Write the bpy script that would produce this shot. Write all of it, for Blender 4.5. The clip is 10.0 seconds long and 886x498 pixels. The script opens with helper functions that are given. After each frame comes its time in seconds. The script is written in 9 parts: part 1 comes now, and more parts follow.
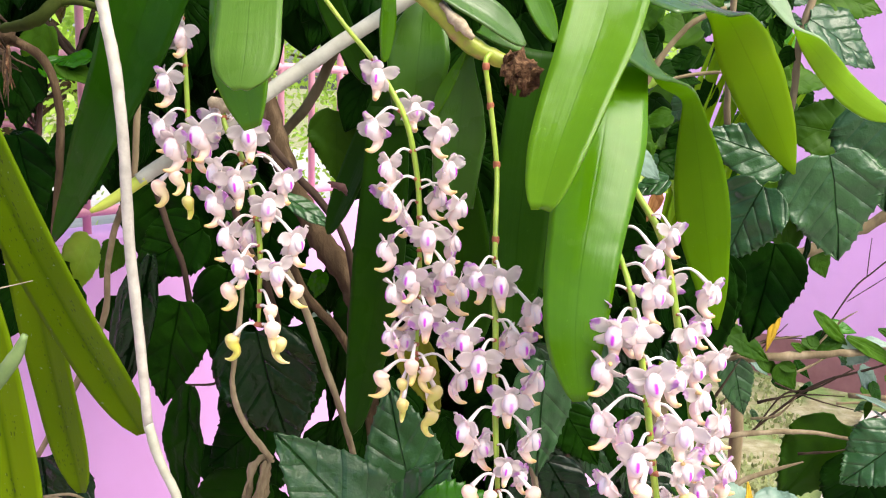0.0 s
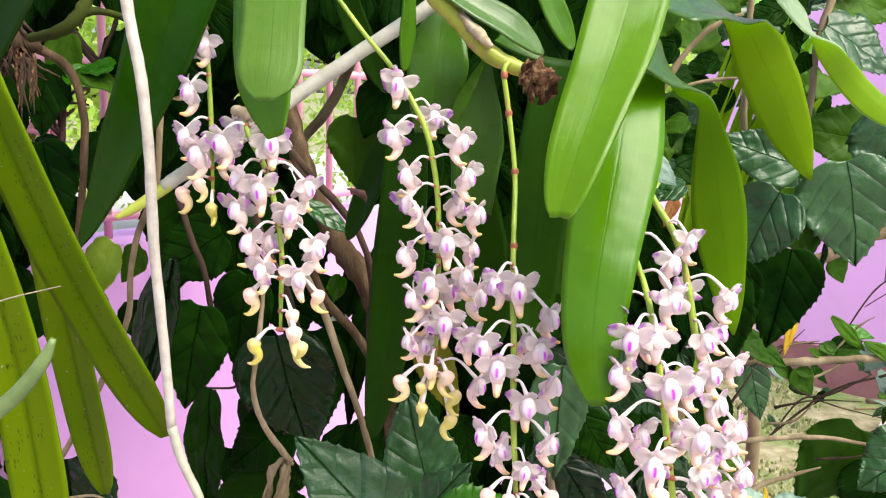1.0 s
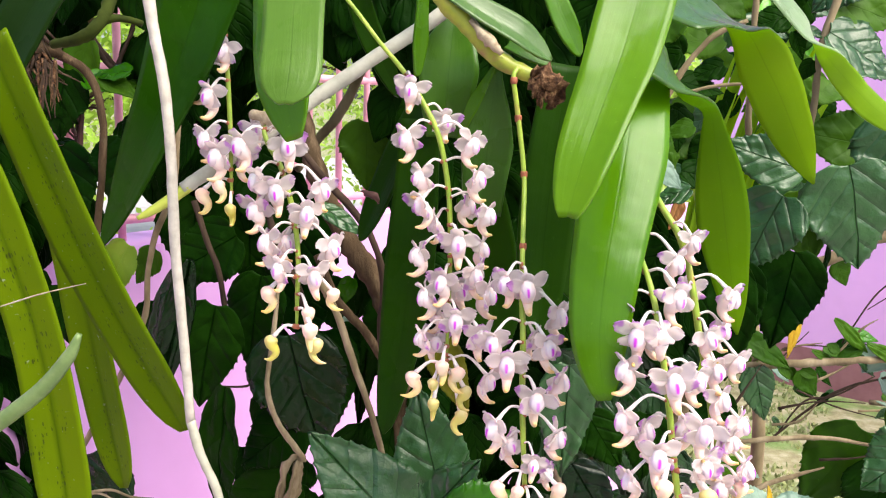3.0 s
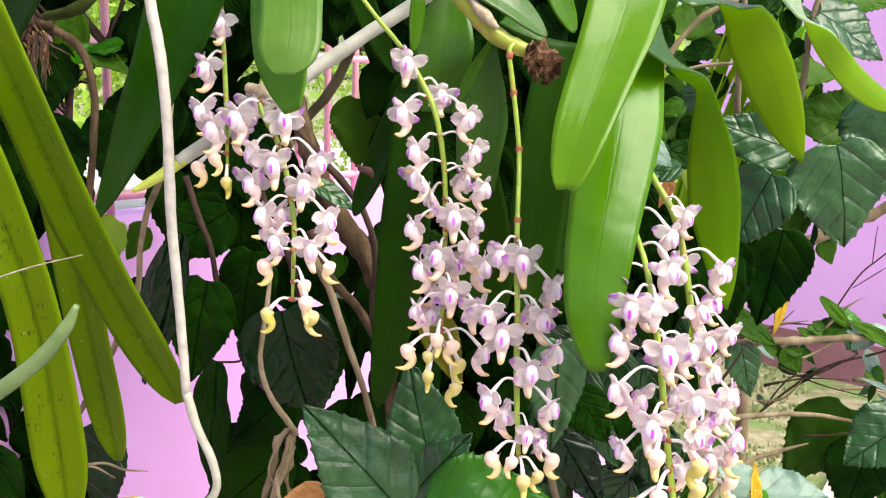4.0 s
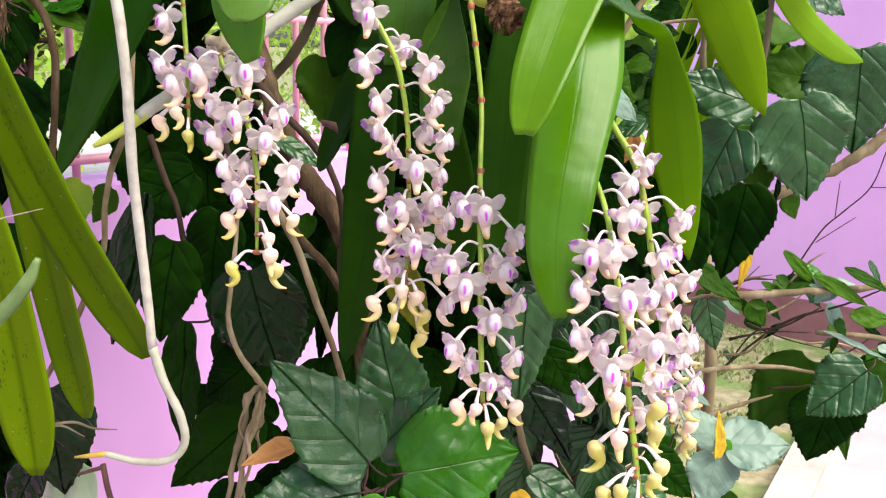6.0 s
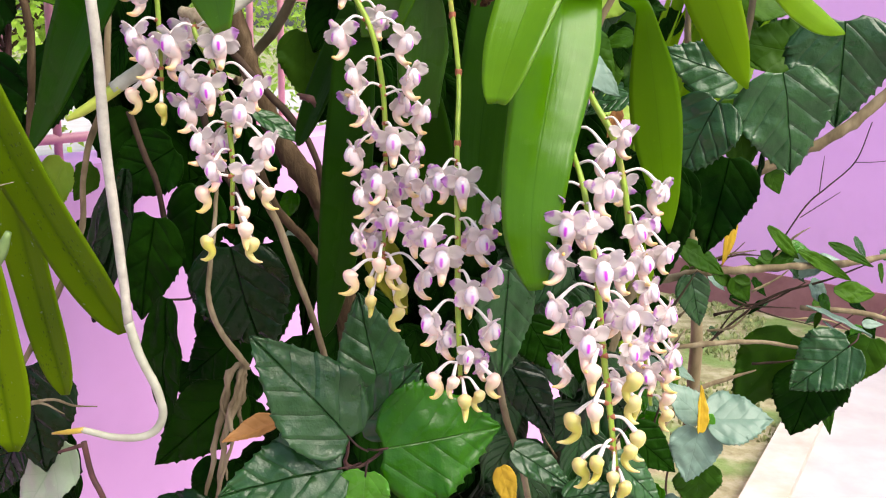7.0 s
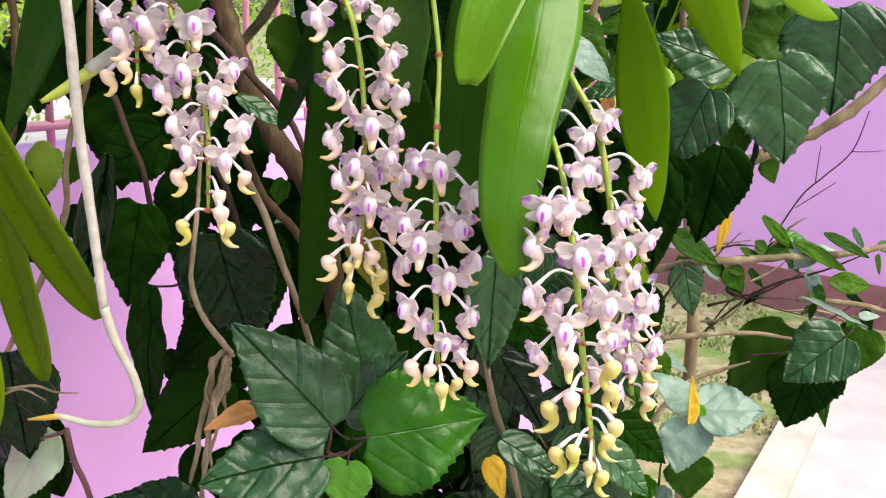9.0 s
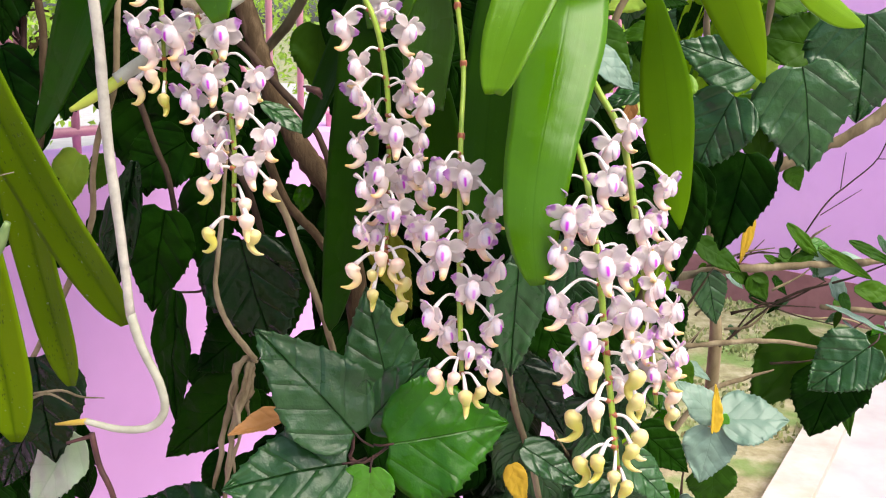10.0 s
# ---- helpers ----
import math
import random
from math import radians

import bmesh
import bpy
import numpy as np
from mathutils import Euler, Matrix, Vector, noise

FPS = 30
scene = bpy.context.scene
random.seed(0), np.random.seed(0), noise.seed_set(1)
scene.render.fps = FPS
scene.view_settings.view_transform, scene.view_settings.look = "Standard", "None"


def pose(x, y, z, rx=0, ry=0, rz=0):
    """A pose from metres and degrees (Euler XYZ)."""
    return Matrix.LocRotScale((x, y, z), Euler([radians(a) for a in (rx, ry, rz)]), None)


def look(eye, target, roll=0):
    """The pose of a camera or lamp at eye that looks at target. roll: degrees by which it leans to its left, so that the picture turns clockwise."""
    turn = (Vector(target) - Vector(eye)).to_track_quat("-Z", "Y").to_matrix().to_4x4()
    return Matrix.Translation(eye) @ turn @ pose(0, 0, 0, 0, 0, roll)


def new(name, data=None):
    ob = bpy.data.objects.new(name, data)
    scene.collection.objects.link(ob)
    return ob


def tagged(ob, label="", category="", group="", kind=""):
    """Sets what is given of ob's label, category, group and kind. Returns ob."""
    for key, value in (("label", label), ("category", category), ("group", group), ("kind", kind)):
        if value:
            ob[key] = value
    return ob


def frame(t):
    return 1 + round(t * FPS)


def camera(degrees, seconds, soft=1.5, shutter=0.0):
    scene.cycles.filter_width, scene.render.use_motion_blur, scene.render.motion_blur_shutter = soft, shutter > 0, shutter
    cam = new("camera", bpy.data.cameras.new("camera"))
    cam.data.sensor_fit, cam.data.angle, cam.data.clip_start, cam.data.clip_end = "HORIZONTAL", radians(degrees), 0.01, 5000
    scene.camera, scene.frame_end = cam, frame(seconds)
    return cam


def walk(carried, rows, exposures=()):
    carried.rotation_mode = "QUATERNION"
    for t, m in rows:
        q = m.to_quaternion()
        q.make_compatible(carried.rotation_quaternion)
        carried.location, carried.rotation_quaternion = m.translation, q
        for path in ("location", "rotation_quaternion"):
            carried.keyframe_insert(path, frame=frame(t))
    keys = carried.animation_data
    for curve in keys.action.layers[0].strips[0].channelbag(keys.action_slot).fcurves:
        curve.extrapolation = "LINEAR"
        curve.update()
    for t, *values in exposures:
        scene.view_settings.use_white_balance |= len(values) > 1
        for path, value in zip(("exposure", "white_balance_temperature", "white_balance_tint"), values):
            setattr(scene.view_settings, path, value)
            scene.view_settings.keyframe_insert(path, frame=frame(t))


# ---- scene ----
cam = camera(51.76, 10.0, soft=1.15)
PATH = [
    (0, (0.0489, 0.0141, 1.3167), (-0.1182, 1.9781, 0.978), 1.58),
    (0.5, (0.0473, 0.0111, 1.3179), (-0.1386, 1.9742, 0.9838), 1.61),
    (1, (0.0475, 0.0069, 1.3194), (-0.1539, 1.9689, 0.9877), 1.46),
    (1.5, (0.0471, 0.0031, 1.3192), (-0.1719, 1.9636, 0.9904), 1.45),
    (2, (0.0466, -0.0007, 1.3196), (-0.1804, 1.9612, 1.0041), 1.57),
    (2.5, (0.0477, -0.0061, 1.3199), (-0.177, 1.9568, 1.0087), 1.46),
    (4, (0.04, -0.0172, 1.3143), (-0.1394, 1.9422, 0.956), 1.95),
    (4.5, (0.0391, -0.0183, 1.3123), (-0.1267, 1.9407, 0.9452), 1.89),
    (5, (0.0407, -0.0231, 1.31), (-0.1174, 1.9339, 0.9288), 1.94),
    (5.5, (0.0437, -0.0226, 1.3069), (-0.0952, 1.9312, 0.9026), 1.82),
    (7, (0.0578, -0.019, 1.2986), (-0.0468, 1.9239, 0.8355), 1.48),
    (7.5, (0.0629, -0.0157, 1.2956), (-0.0425, 1.9222, 0.8122), 1.91),
    (8, (0.0705, -0.0129, 1.2949), (-0.0226, 1.9262, 0.8138), 1.92),
    (8.5, (0.0736, -0.0145, 1.2945), (-0.0326, 1.9254, 0.8193), 1.96),
    (9, (0.0746, -0.0101, 1.2932), (-0.043, 1.9277, 0.8126), 1.69),
    (9.5, (0.0733, -0.0084, 1.2939), (-0.0626, 1.9291, 0.8167), 1.63),
    (10, (0.0719, -0.0109, 1.2956), (-0.089, 1.9259, 0.8236), 1.56),
]
walk(cam, [(t, look(eye, target, roll)) for t, eye, target, roll in PATH], exposures=[(0.0, 1.18), (5.0, 1.18), (7.0, 0.97), (10.0, 0.97)])

# ---- light ----
SUN_EL, SUN_AZ = 56.0, 126.0
world = bpy.data.worlds.new("sky")
scene.world = world
world.use_nodes = True
sky = world.node_tree.nodes.new("ShaderNodeTexSky")
sky.sky_type, sky.sun_disc = "NISHITA", False
sky.sun_elevation, sky.sun_rotation = radians(SUN_EL), radians(SUN_AZ)
sky.air_density, sky.dust_density, sky.ozone_density = 1.0, 4.0, 1.0
world.node_tree.links.new(sky.outputs[0], world.node_tree.nodes["Background"].inputs[0])
world.node_tree.nodes["Background"].inputs[1].default_value = 0.149
sun = new("sun", bpy.data.lights.new("sun", "SUN"))
sun.data.energy, sun.data.angle, sun.data.color = 2.6, radians(50), (1.0, 0.95, 0.84)
sun.matrix_world = look((3 * math.sin(radians(SUN_AZ)) * math.cos(radians(SUN_EL)), 3 * math.cos(radians(SUN_AZ)) * math.cos(radians(SUN_EL)), 3 * math.sin(radians(SUN_EL))), (0, 0, 0))


# ---- materials ----
def nodes_of(name):
    m = bpy.data.materials.new(name)
    m.use_nodes = True
    nt = m.node_tree
    return m, nt, nt.nodes["Principled BSDF"], nt.nodes["Material Output"]


def ramp(nt, src, stops):
    r = nt.nodes.new("ShaderNodeValToRGB")
    el = r.color_ramp.elements
    while len(el) < len(stops):
        el.new(0.5)
    for e, (p, c) in zip(el, stops):
        e.position, e.color = p, (*c, 1) if len(c) == 3 else c
    nt.links.new(src, r.inputs[0])
    return r.outputs[0]


def math_node(nt, op, a, b=None, clamp=False):
    n = nt.nodes.new("ShaderNodeMath")
    n.operation, n.use_clamp = op, clamp
    for i, v in enumerate((a, b)):
        if v is None:
            continue
        if isinstance(v, (int, float)):
            n.inputs[i].default_value = v
        else:
            nt.links.new(v, n.inputs[i])
    return n.outputs[0]


def mix_col(nt, fac, a, b, blend="MIX"):
    n = nt.nodes.new("ShaderNodeMix")
    n.data_type, n.blend_type = "RGBA", blend
    for i, v in ((0, fac), (6, a), (7, b)):
        if isinstance(v, (int, float)):
            n.inputs[i].default_value = v
        elif isinstance(v, tuple):
            n.inputs[i].default_value = (*v, 1)
        else:
            nt.links.new(v, n.inputs[i])
    return n.outputs[2]


def noise_of(nt, scale, detail=4, coord=None, rough=0.55, stretch=None):
    n = nt.nodes.new("ShaderNodeTexNoise")
    n.inputs["Scale"].default_value, n.inputs["Detail"].default_value, n.inputs["Roughness"].default_value = scale, detail, rough
    if coord is None:
        coord = nt.nodes.new("ShaderNodeTexCoord").outputs["Object"]
    if stretch:
        mp = nt.nodes.new("ShaderNodeMapping")
        mp.inputs["Scale"].default_value = stretch
        nt.links.new(coord, mp.inputs[0])
        coord = mp.outputs[0]
    nt.links.new(coord, n.inputs["Vector"])
    return n.outputs["Fac"]


def bump_of(nt, height, strength, dist, bsdf):
    b = nt.nodes.new("ShaderNodeBump")
    b.inputs["Strength"].default_value, b.inputs["Distance"].default_value = strength, dist
    nt.links.new(height, b.inputs["Height"])
    nt.links.new(b.outputs[0], bsdf.inputs["Normal"])
    return b.outputs[0]


def thin(nt, bsdf, out, colour, amount):
    """Lets part of the light through a thin sheet."""
    tr = nt.nodes.new("ShaderNodeBsdfTranslucent")
    if isinstance(colour, tuple):
        tr.inputs[0].default_value = (*colour, 1)
    else:
        nt.links.new(colour, tr.inputs[0])
    mx = nt.nodes.new("ShaderNodeMixShader")
    mx.inputs[0].default_value = amount
    nt.links.new(bsdf.outputs[0], mx.inputs[1])
    nt.links.new(tr.outputs[0], mx.inputs[2])
    nt.links.new(mx.outputs[0], out.inputs[0])


def uv_split(nt):
    uv = nt.nodes.new("ShaderNodeUVMap")
    uv.uv_map = "UVMap"
    s = nt.nodes.new("ShaderNodeSeparateXYZ")
    nt.links.new(uv.outputs[0], s.inputs[0])
    return s.outputs[0], s.outputs[1], uv.outputs[0]


def strap_material(name, dark, light, rough=0.33, spots=0.0, clear=0.25, tip=None, gloss=0.45, lit=None, wave=4.5, midrib=0.28):
    """Smooth leathery orchid leaf: long grain, a pale midrib line, speckles."""
    m, nt, b, out = nodes_of(name)
    u, v, uv = uv_split(nt)
    rnd = nt.nodes.new("ShaderNodeObjectInfo").outputs["Random"]
    broad = noise_of(nt, 9, 3)
    grain = noise_of(nt, 1.0, 4, uv, 0.6, (5, 90, 1))
    fac = math_node(nt, "ADD", math_node(nt, "MULTIPLY", broad, 0.84), math_node(nt, "MULTIPLY", grain, 0.16))
    fac = math_node(nt, "ADD", fac, math_node(nt, "MULTIPLY", math_node(nt, "SUBTRACT", rnd, 0.5), 0.14))
    col = ramp(nt, fac, [(0.3, dark), (0.72, light)])
    rib = math_node(nt, "SUBTRACT", 1.0, math_node(nt, "MULTIPLY", math_node(nt, "ABSOLUTE", math_node(nt, "SUBTRACT", v, 0.5)), 55.0), True)
    deep = tuple(c * 0.55 for c in dark)
    col = mix_col(nt, math_node(nt, "MULTIPLY", rib, midrib), col, deep)
    edge = math_node(nt, "MULTIPLY", math_node(nt, "SUBTRACT", math_node(nt, "ABSOLUTE", math_node(nt, "SUBTRACT", v, 0.5)), 0.47), 26.0, True)
    col = mix_col(nt, math_node(nt, "MULTIPLY", edge, 0.1), col, tuple(min(1, c * 1.7 + 0.02) for c in light))
    fleck = ramp(nt, noise_of(nt, 420, 2), [(0.70, (0, 0, 0)), (0.76, (1, 1, 1))])
    col = mix_col(nt, math_node(nt, "MULTIPLY", fleck, 0.3), col, tuple(min(1, c * 2 + 0.03) for c in light))
    if tip:
        tipf = math_node(nt, "MULTIPLY", math_node(nt, "SUBTRACT", math_node(nt, "ADD", u, math_node(nt, "MULTIPLY", broad, 0.2)), 0.98), 6.0, True)
        col = mix_col(nt, tipf, col, tip)
    if spots:
        vor = nt.nodes.new("ShaderNodeTexVoronoi")
        vor.inputs["Scale"].default_value = 1.0
        grid = nt.nodes.new("ShaderNodeMapping")
        grid.inputs["Scale"].default_value = (78, 27, 1)
        nt.links.new(uv, grid.inputs["Vector"])
        nt.links.new(grid.outputs[0], vor.inputs["Vector"])
        # Shadow in the leaf's channel, painted as a dark band along the middle.
        groove_shade = math_node(nt, "SUBTRACT", 1.0, math_node(nt, "MULTIPLY", math_node(nt, "ABSOLUTE", math_node(nt, "SUBTRACT", v, 0.5)), 11.0), True)
        col = mix_col(nt, math_node(nt, "MULTIPLY", groove_shade, 0.6), col, deep)
        patch = ramp(nt, math_node(nt, "SUBTRACT", noise_of(nt, 28, 3), math_node(nt, "MULTIPLY", math_node(nt, "ABSOLUTE", math_node(nt, "SUBTRACT", v, 0.5)), 0.55)), [(0.22, (0.1, 0.1, 0.1)), (0.46, (1, 1, 1))])
        pick = nt.nodes.new("ShaderNodeSeparateColor")
        nt.links.new(vor.outputs["Color"], pick.inputs[0])
        size = math_node(nt, "MULTIPLY", math_node(nt, "SUBTRACT", math_node(nt, "MULTIPLY", pick.outputs[0], patch), 0.2, True), 0.72)
        dot = math_node(nt, "MULTIPLY", math_node(nt, "SUBTRACT", size, math_node(nt, "ADD", vor.outputs["Distance"], math_node(nt, "MULTIPLY", noise_of(nt, 300, 2), 0.16))), 14.0, True)
        col = mix_col(nt, math_node(nt, "MULTIPLY", dot, spots), col, (0.018, 0.02, 0.008))
        pale = ramp(nt, noise_of(nt, 260, 3), [(0.68, (0, 0, 0)), (0.74, (1, 1, 1))])
        col = mix_col(nt, math_node(nt, "MULTIPLY", pale, 0.5), col, (0.55, 0.55, 0.42))
    nt.links.new(col, b.inputs["Base Color"])
    streak = math_node(nt, "ADD", math_node(nt, "MULTIPLY", noise_of(nt, 26, 2), 0.88), math_node(nt, "MULTIPLY", grain, 0.12))
    rr = ramp(nt, streak, [(0.34, (rough - 0.06,) * 3), (0.66, (rough + 0.18,) * 3)])
    nt.links.new(rr, b.inputs["Roughness"])
    b.inputs["Specular IOR Level"].default_value = gloss
    h = math_node(nt, "ADD", math_node(nt, "MULTIPLY", grain, 0.2), math_node(nt, "ADD", math_node(nt, "MULTIPLY", noise_of(nt, 26, 2), wave), math_node(nt, "MULTIPLY", noise_of(nt, 1.0, 2, uv, 0.5, (1.6, 9, 1)), 0.9)))
    h = math_node(nt, "SUBTRACT", h, math_node(nt, "MULTIPLY", rib, 0.25))
    bump_of(nt, h, 0.3, 0.0012, b)
    thin(nt, b, out, mix_col(nt, 0.75, col, lit or tuple(min(1, c * 2.2) for c in light)), clear)
    return m


def net_material(name, dark, light, rough=0.35, clear=0.18, vein=(0.1, 0.18, 0.09), vein_amount=0.22, gloss=0.5, relief=0.3):
    """Hibiscus leaf: midrib, slanting side veins and a fine net between them."""
    m, nt, b, out = nodes_of(name)
    u, v, uv = uv_split(nt)
    rnd = nt.nodes.new("ShaderNodeObjectInfo").outputs["Random"]
    a = math_node(nt, "ABSOLUTE", math_node(nt, "SUBTRACT", v, 0.5))
    bow = math_node(nt, "MULTIPLY", a, math_node(nt, "ADD", 0.95, math_node(nt, "MULTIPLY", a, 0.4)))
    slant = math_node(nt, "SUBTRACT", math_node(nt, "ADD", u, math_node(nt, "MULTIPLY", math_node(nt, "GREATER_THAN", v, 0.5), 0.1)), bow)
    slant = math_node(nt, "ADD", slant, math_node(nt, "MULTIPLY", math_node(nt, "SUBTRACT", noise_of(nt, 30, 2), 0.5), 0.035))
    saw = math_node(nt, "PINGPONG", math_node(nt, "MULTIPLY", slant, 4.2), 0.5)
    side = math_node(nt, "SUBTRACT", 1.0, math_node(nt, "MULTIPLY", saw, 21.0), True)
    rib = math_node(nt, "SUBTRACT", 1.0, math_node(nt, "MULTIPLY", a, 95.0), True)
    lines = math_node(nt, "MAXIMUM", math_node(nt, "MULTIPLY", side, 0.6), rib)
    vor = nt.nodes.new("ShaderNodeTexVoronoi")
    vor.feature = "DISTANCE_TO_EDGE"
    vor.inputs["Scale"].default_value = 230
    nt.links.new(nt.nodes.new("ShaderNodeTexCoord").outputs["Object"], vor.inputs["Vector"])
    net = math_node(nt, "SUBTRACT", 1.0, math_node(nt, "MULTIPLY", vor.outputs["Distance"], 9.0), True)
    broad = noise_of(nt, 16, 4)
    fac = math_node(nt, "ADD", broad, math_node(nt, "MULTIPLY", math_node(nt, "SUBTRACT", rnd, 0.5), 0.4))
    col = ramp(nt, fac, [(0.28, dark), (0.75, light)])
    col = mix_col(nt, math_node(nt, "MULTIPLY", lines, vein_amount), col, vein)
    col = mix_col(nt, math_node(nt, "MULTIPLY", net, 0.08), col, vein)
    speck = ramp(nt, noise_of(nt, 330, 2), [(0.72, (0, 0, 0)), (0.76, (1, 1, 1))])
    col = mix_col(nt, math_node(nt, "MULTIPLY", speck, 0.3), col, tuple(min(1, c * 2.5 + 0.015) for c in light))
    nt.links.new(col, b.inputs["Base Color"])
    rr = ramp(nt, noise_of(nt, 45, 3), [(0.3, (rough - 0.05,) * 3), (0.75, (rough + 0.12,) * 3)])
    nt.links.new(rr, b.inputs["Roughness"])
    b.inputs["Specular IOR Level"].default_value = gloss
    puff = math_node(nt, "SUBTRACT", math_node(nt, "MULTIPLY", math_node(nt, "POWER", math_node(nt, "MULTIPLY", saw, 5.5, True), 0.6), 0.4), math_node(nt, "MULTIPLY", rib, 0.7))
    h = math_node(nt, "SUBTRACT", math_node(nt, "ADD", puff, math_node(nt, "ADD", math_node(nt, "MULTIPLY", noise_of(nt, 75, 3), 0.7), math_node(nt, "MULTIPLY", noise_of(nt, 32, 2), 1.6))), math_node(nt, "MULTIPLY", net, 0.02))
    bump_of(nt, h, relief, 0.003, b)
    thin(nt, b, out, mix_col(nt, 0.7, col, tuple(min(1, c * 2.4) for c in light)), clear)
    return m


LEAF_BRIGHT = strap_material("orchid_leaf_bright", (0.055, 0.15, 0.001), (0.11, 0.235, 0.003), 0.13, clear=0.32, gloss=0.25, wave=9.0)
LEAF_MID = strap_material("orchid_leaf_mid", (0.038, 0.12, 0.0005), (0.075, 0.195, 0.001), 0.13, gloss=0.27, wave=9.0)
# Shade on the rear strap leaves is put into this dark green.
LEAF_HALF_SHADE = strap_material("orchid_leaf_half_shaded", (0.006, 0.028, 0.0003), (0.016, 0.056, 0.0006), 0.3, clear=0.16, gloss=0.07, wave=7.0)
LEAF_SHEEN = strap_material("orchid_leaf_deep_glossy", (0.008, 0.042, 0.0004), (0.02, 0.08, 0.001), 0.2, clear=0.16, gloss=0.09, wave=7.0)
LEAF_FERN = strap_material("orchid_leaf_fern_green", (0.026, 0.09, 0.003), (0.055, 0.145, 0.008), 0.22, clear=0.2, gloss=0.32, wave=7.0)
LEAF_PALE = strap_material("orchid_leaf_pale_upper_side", (0.045, 0.11, 0.013), (0.09, 0.17, 0.035), 0.3, clear=0.2, gloss=0.5)
LEAF_OLIVE = strap_material("orchid_leaf_olive", (0.066, 0.13, 0.0008), (0.14, 0.215, 0.0015), 0.4, spots=1.0, clear=0.42, gloss=0.06)
# Light coming through the hanging leaves is put into these two raised greens.
LEAF_MOSS_BACKLIT = strap_material("orchid_leaf_moss_backlit", (0.075, 0.17, 0.001), (0.13, 0.25, 0.002), 0.32, clear=0.5, gloss=0.08, lit=(0.38, 0.62, 0.005), midrib=0.6)
LEAF_BACKLIT = strap_material("orchid_leaf_backlit", (0.13, 0.26, 0.001), (0.22, 0.37, 0.003), 0.32, clear=0.55, gloss=0.1, lit=(0.55, 0.75, 0.005), midrib=0.7)
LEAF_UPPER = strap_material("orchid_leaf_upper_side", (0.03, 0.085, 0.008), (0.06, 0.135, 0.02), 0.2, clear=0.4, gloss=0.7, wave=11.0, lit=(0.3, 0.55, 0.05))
# Sky sheen on the arched leaf, partly put into a pale base colour.
LEAF_PAINTED_SHEEN = strap_material("orchid_leaf_painted_sheen", (0.19, 0.29, 0.15), (0.31, 0.41, 0.25), 0.22, clear=0.4, gloss=0.8, wave=6.0)
LEAF_SOFT = strap_material("orchid_leaf_soft_green", (0.056, 0.135, 0.008), (0.095, 0.185, 0.02), 0.26, clear=0.28, gloss=0.3, wave=5.0)
# Deeper shade on one upper leaf, put into a near-black green.
LEAF_SHADED = strap_material("orchid_leaf_shaded", (0.004, 0.016, 0.001), (0.009, 0.03, 0.002), 0.3, clear=0.08, gloss=0.12, wave=5.0)
# Lime green with the sun on and through the leaf put into it.
LEAF_SUNLIT_LIME = strap_material("orchid_leaf_sunlit_lime", (0.12, 0.24, 0.004), (0.21, 0.35, 0.008), 0.32, clear=0.42, gloss=0.2, midrib=0.5)
# Shade within the shrub is put into the next two near-black greens.
HIB_SHADED = net_material("hibiscus_leaf_shaded", (0.0014, 0.011, 0.0006), (0.007, 0.03, 0.0014), 0.34, 0.12, (0.001, 0.006, 0.001), 0.35, 0.02, 0.9)
HIB_GLOSS = net_material("hibiscus_leaf_shaded_glossy", (0.001, 0.007, 0.001), (0.005, 0.02, 0.003), 0.18, 0.05, (0.001, 0.004, 0.001), 0.2, 0.2, 0.9)
HIB_GREY = net_material("hibiscus_leaf_grey_green", (0.011, 0.05, 0.008), (0.026, 0.088, 0.02), 0.3, 0.14, (0.006, 0.028, 0.003), 0.6, 0.5, 0.8)
HIB_GREEN = net_material("hibiscus_leaf_green", (0.016, 0.09, 0.0003), (0.034, 0.155, 0.0006), 0.2, 0.22, (0.02, 0.05, 0.003), 0.35, 0.26, 0.45)
HIB_YOUNG = net_material("hibiscus_leaf_young", (0.07, 0.26, 0.01), (0.13, 0.38, 0.02), 0.28, 0.3, (0.25, 0.45, 0.1))
HIB_PALE = net_material("hibiscus_leaf_pale", (0.11, 0.185, 0.135), (0.19, 0.28, 0.215), 0.38, 0.15, (0.03, 0.09, 0.05), 0.3, 0.45, 0.25)
HIB_SILVER = net_material("hibiscus_leaf_silvery", (0.2, 0.34, 0.15), (0.42, 0.52, 0.36), 0.4, 0.3, (0.12, 0.3, 0.08), 0.5, 0.6, 0.25)
HIB_OLIVE = net_material("hibiscus_leaf_olive", (0.02, 0.066, 0.0015), (0.045, 0.115, 0.003), 0.45, 0.25, (0.01, 0.04, 0.002), 0.25, 0.1)
# Bright copy of the leaf green; the sun on far foliage is in its colour.
HIB_SUNLIT = net_material("hibiscus_leaf_sunlit", (0.16, 0.32, 0.02), (0.34, 0.5, 0.06), 0.4, 0.4, (0.4, 0.5, 0.15))
HIB_YELLOW = net_material("hibiscus_leaf_yellowing", (0.45, 0.24, 0.008), (0.62, 0.42, 0.02), 0.5, 0.3, (0.5, 0.3, 0.05))
HIB_OCHRE = net_material("hibiscus_leaf_ochre", (0.075, 0.085, 0.002), (0.16, 0.155, 0.004), 0.4, 0.3, (0.08, 0.09, 0.003), 0.4, 0.2)
HIB_DEAD = net_material("hibiscus_leaf_dead", (0.3, 0.12, 0.03), (0.5, 0.24, 0.07), 0.6, 0.15, (0.3, 0.14, 0.05))


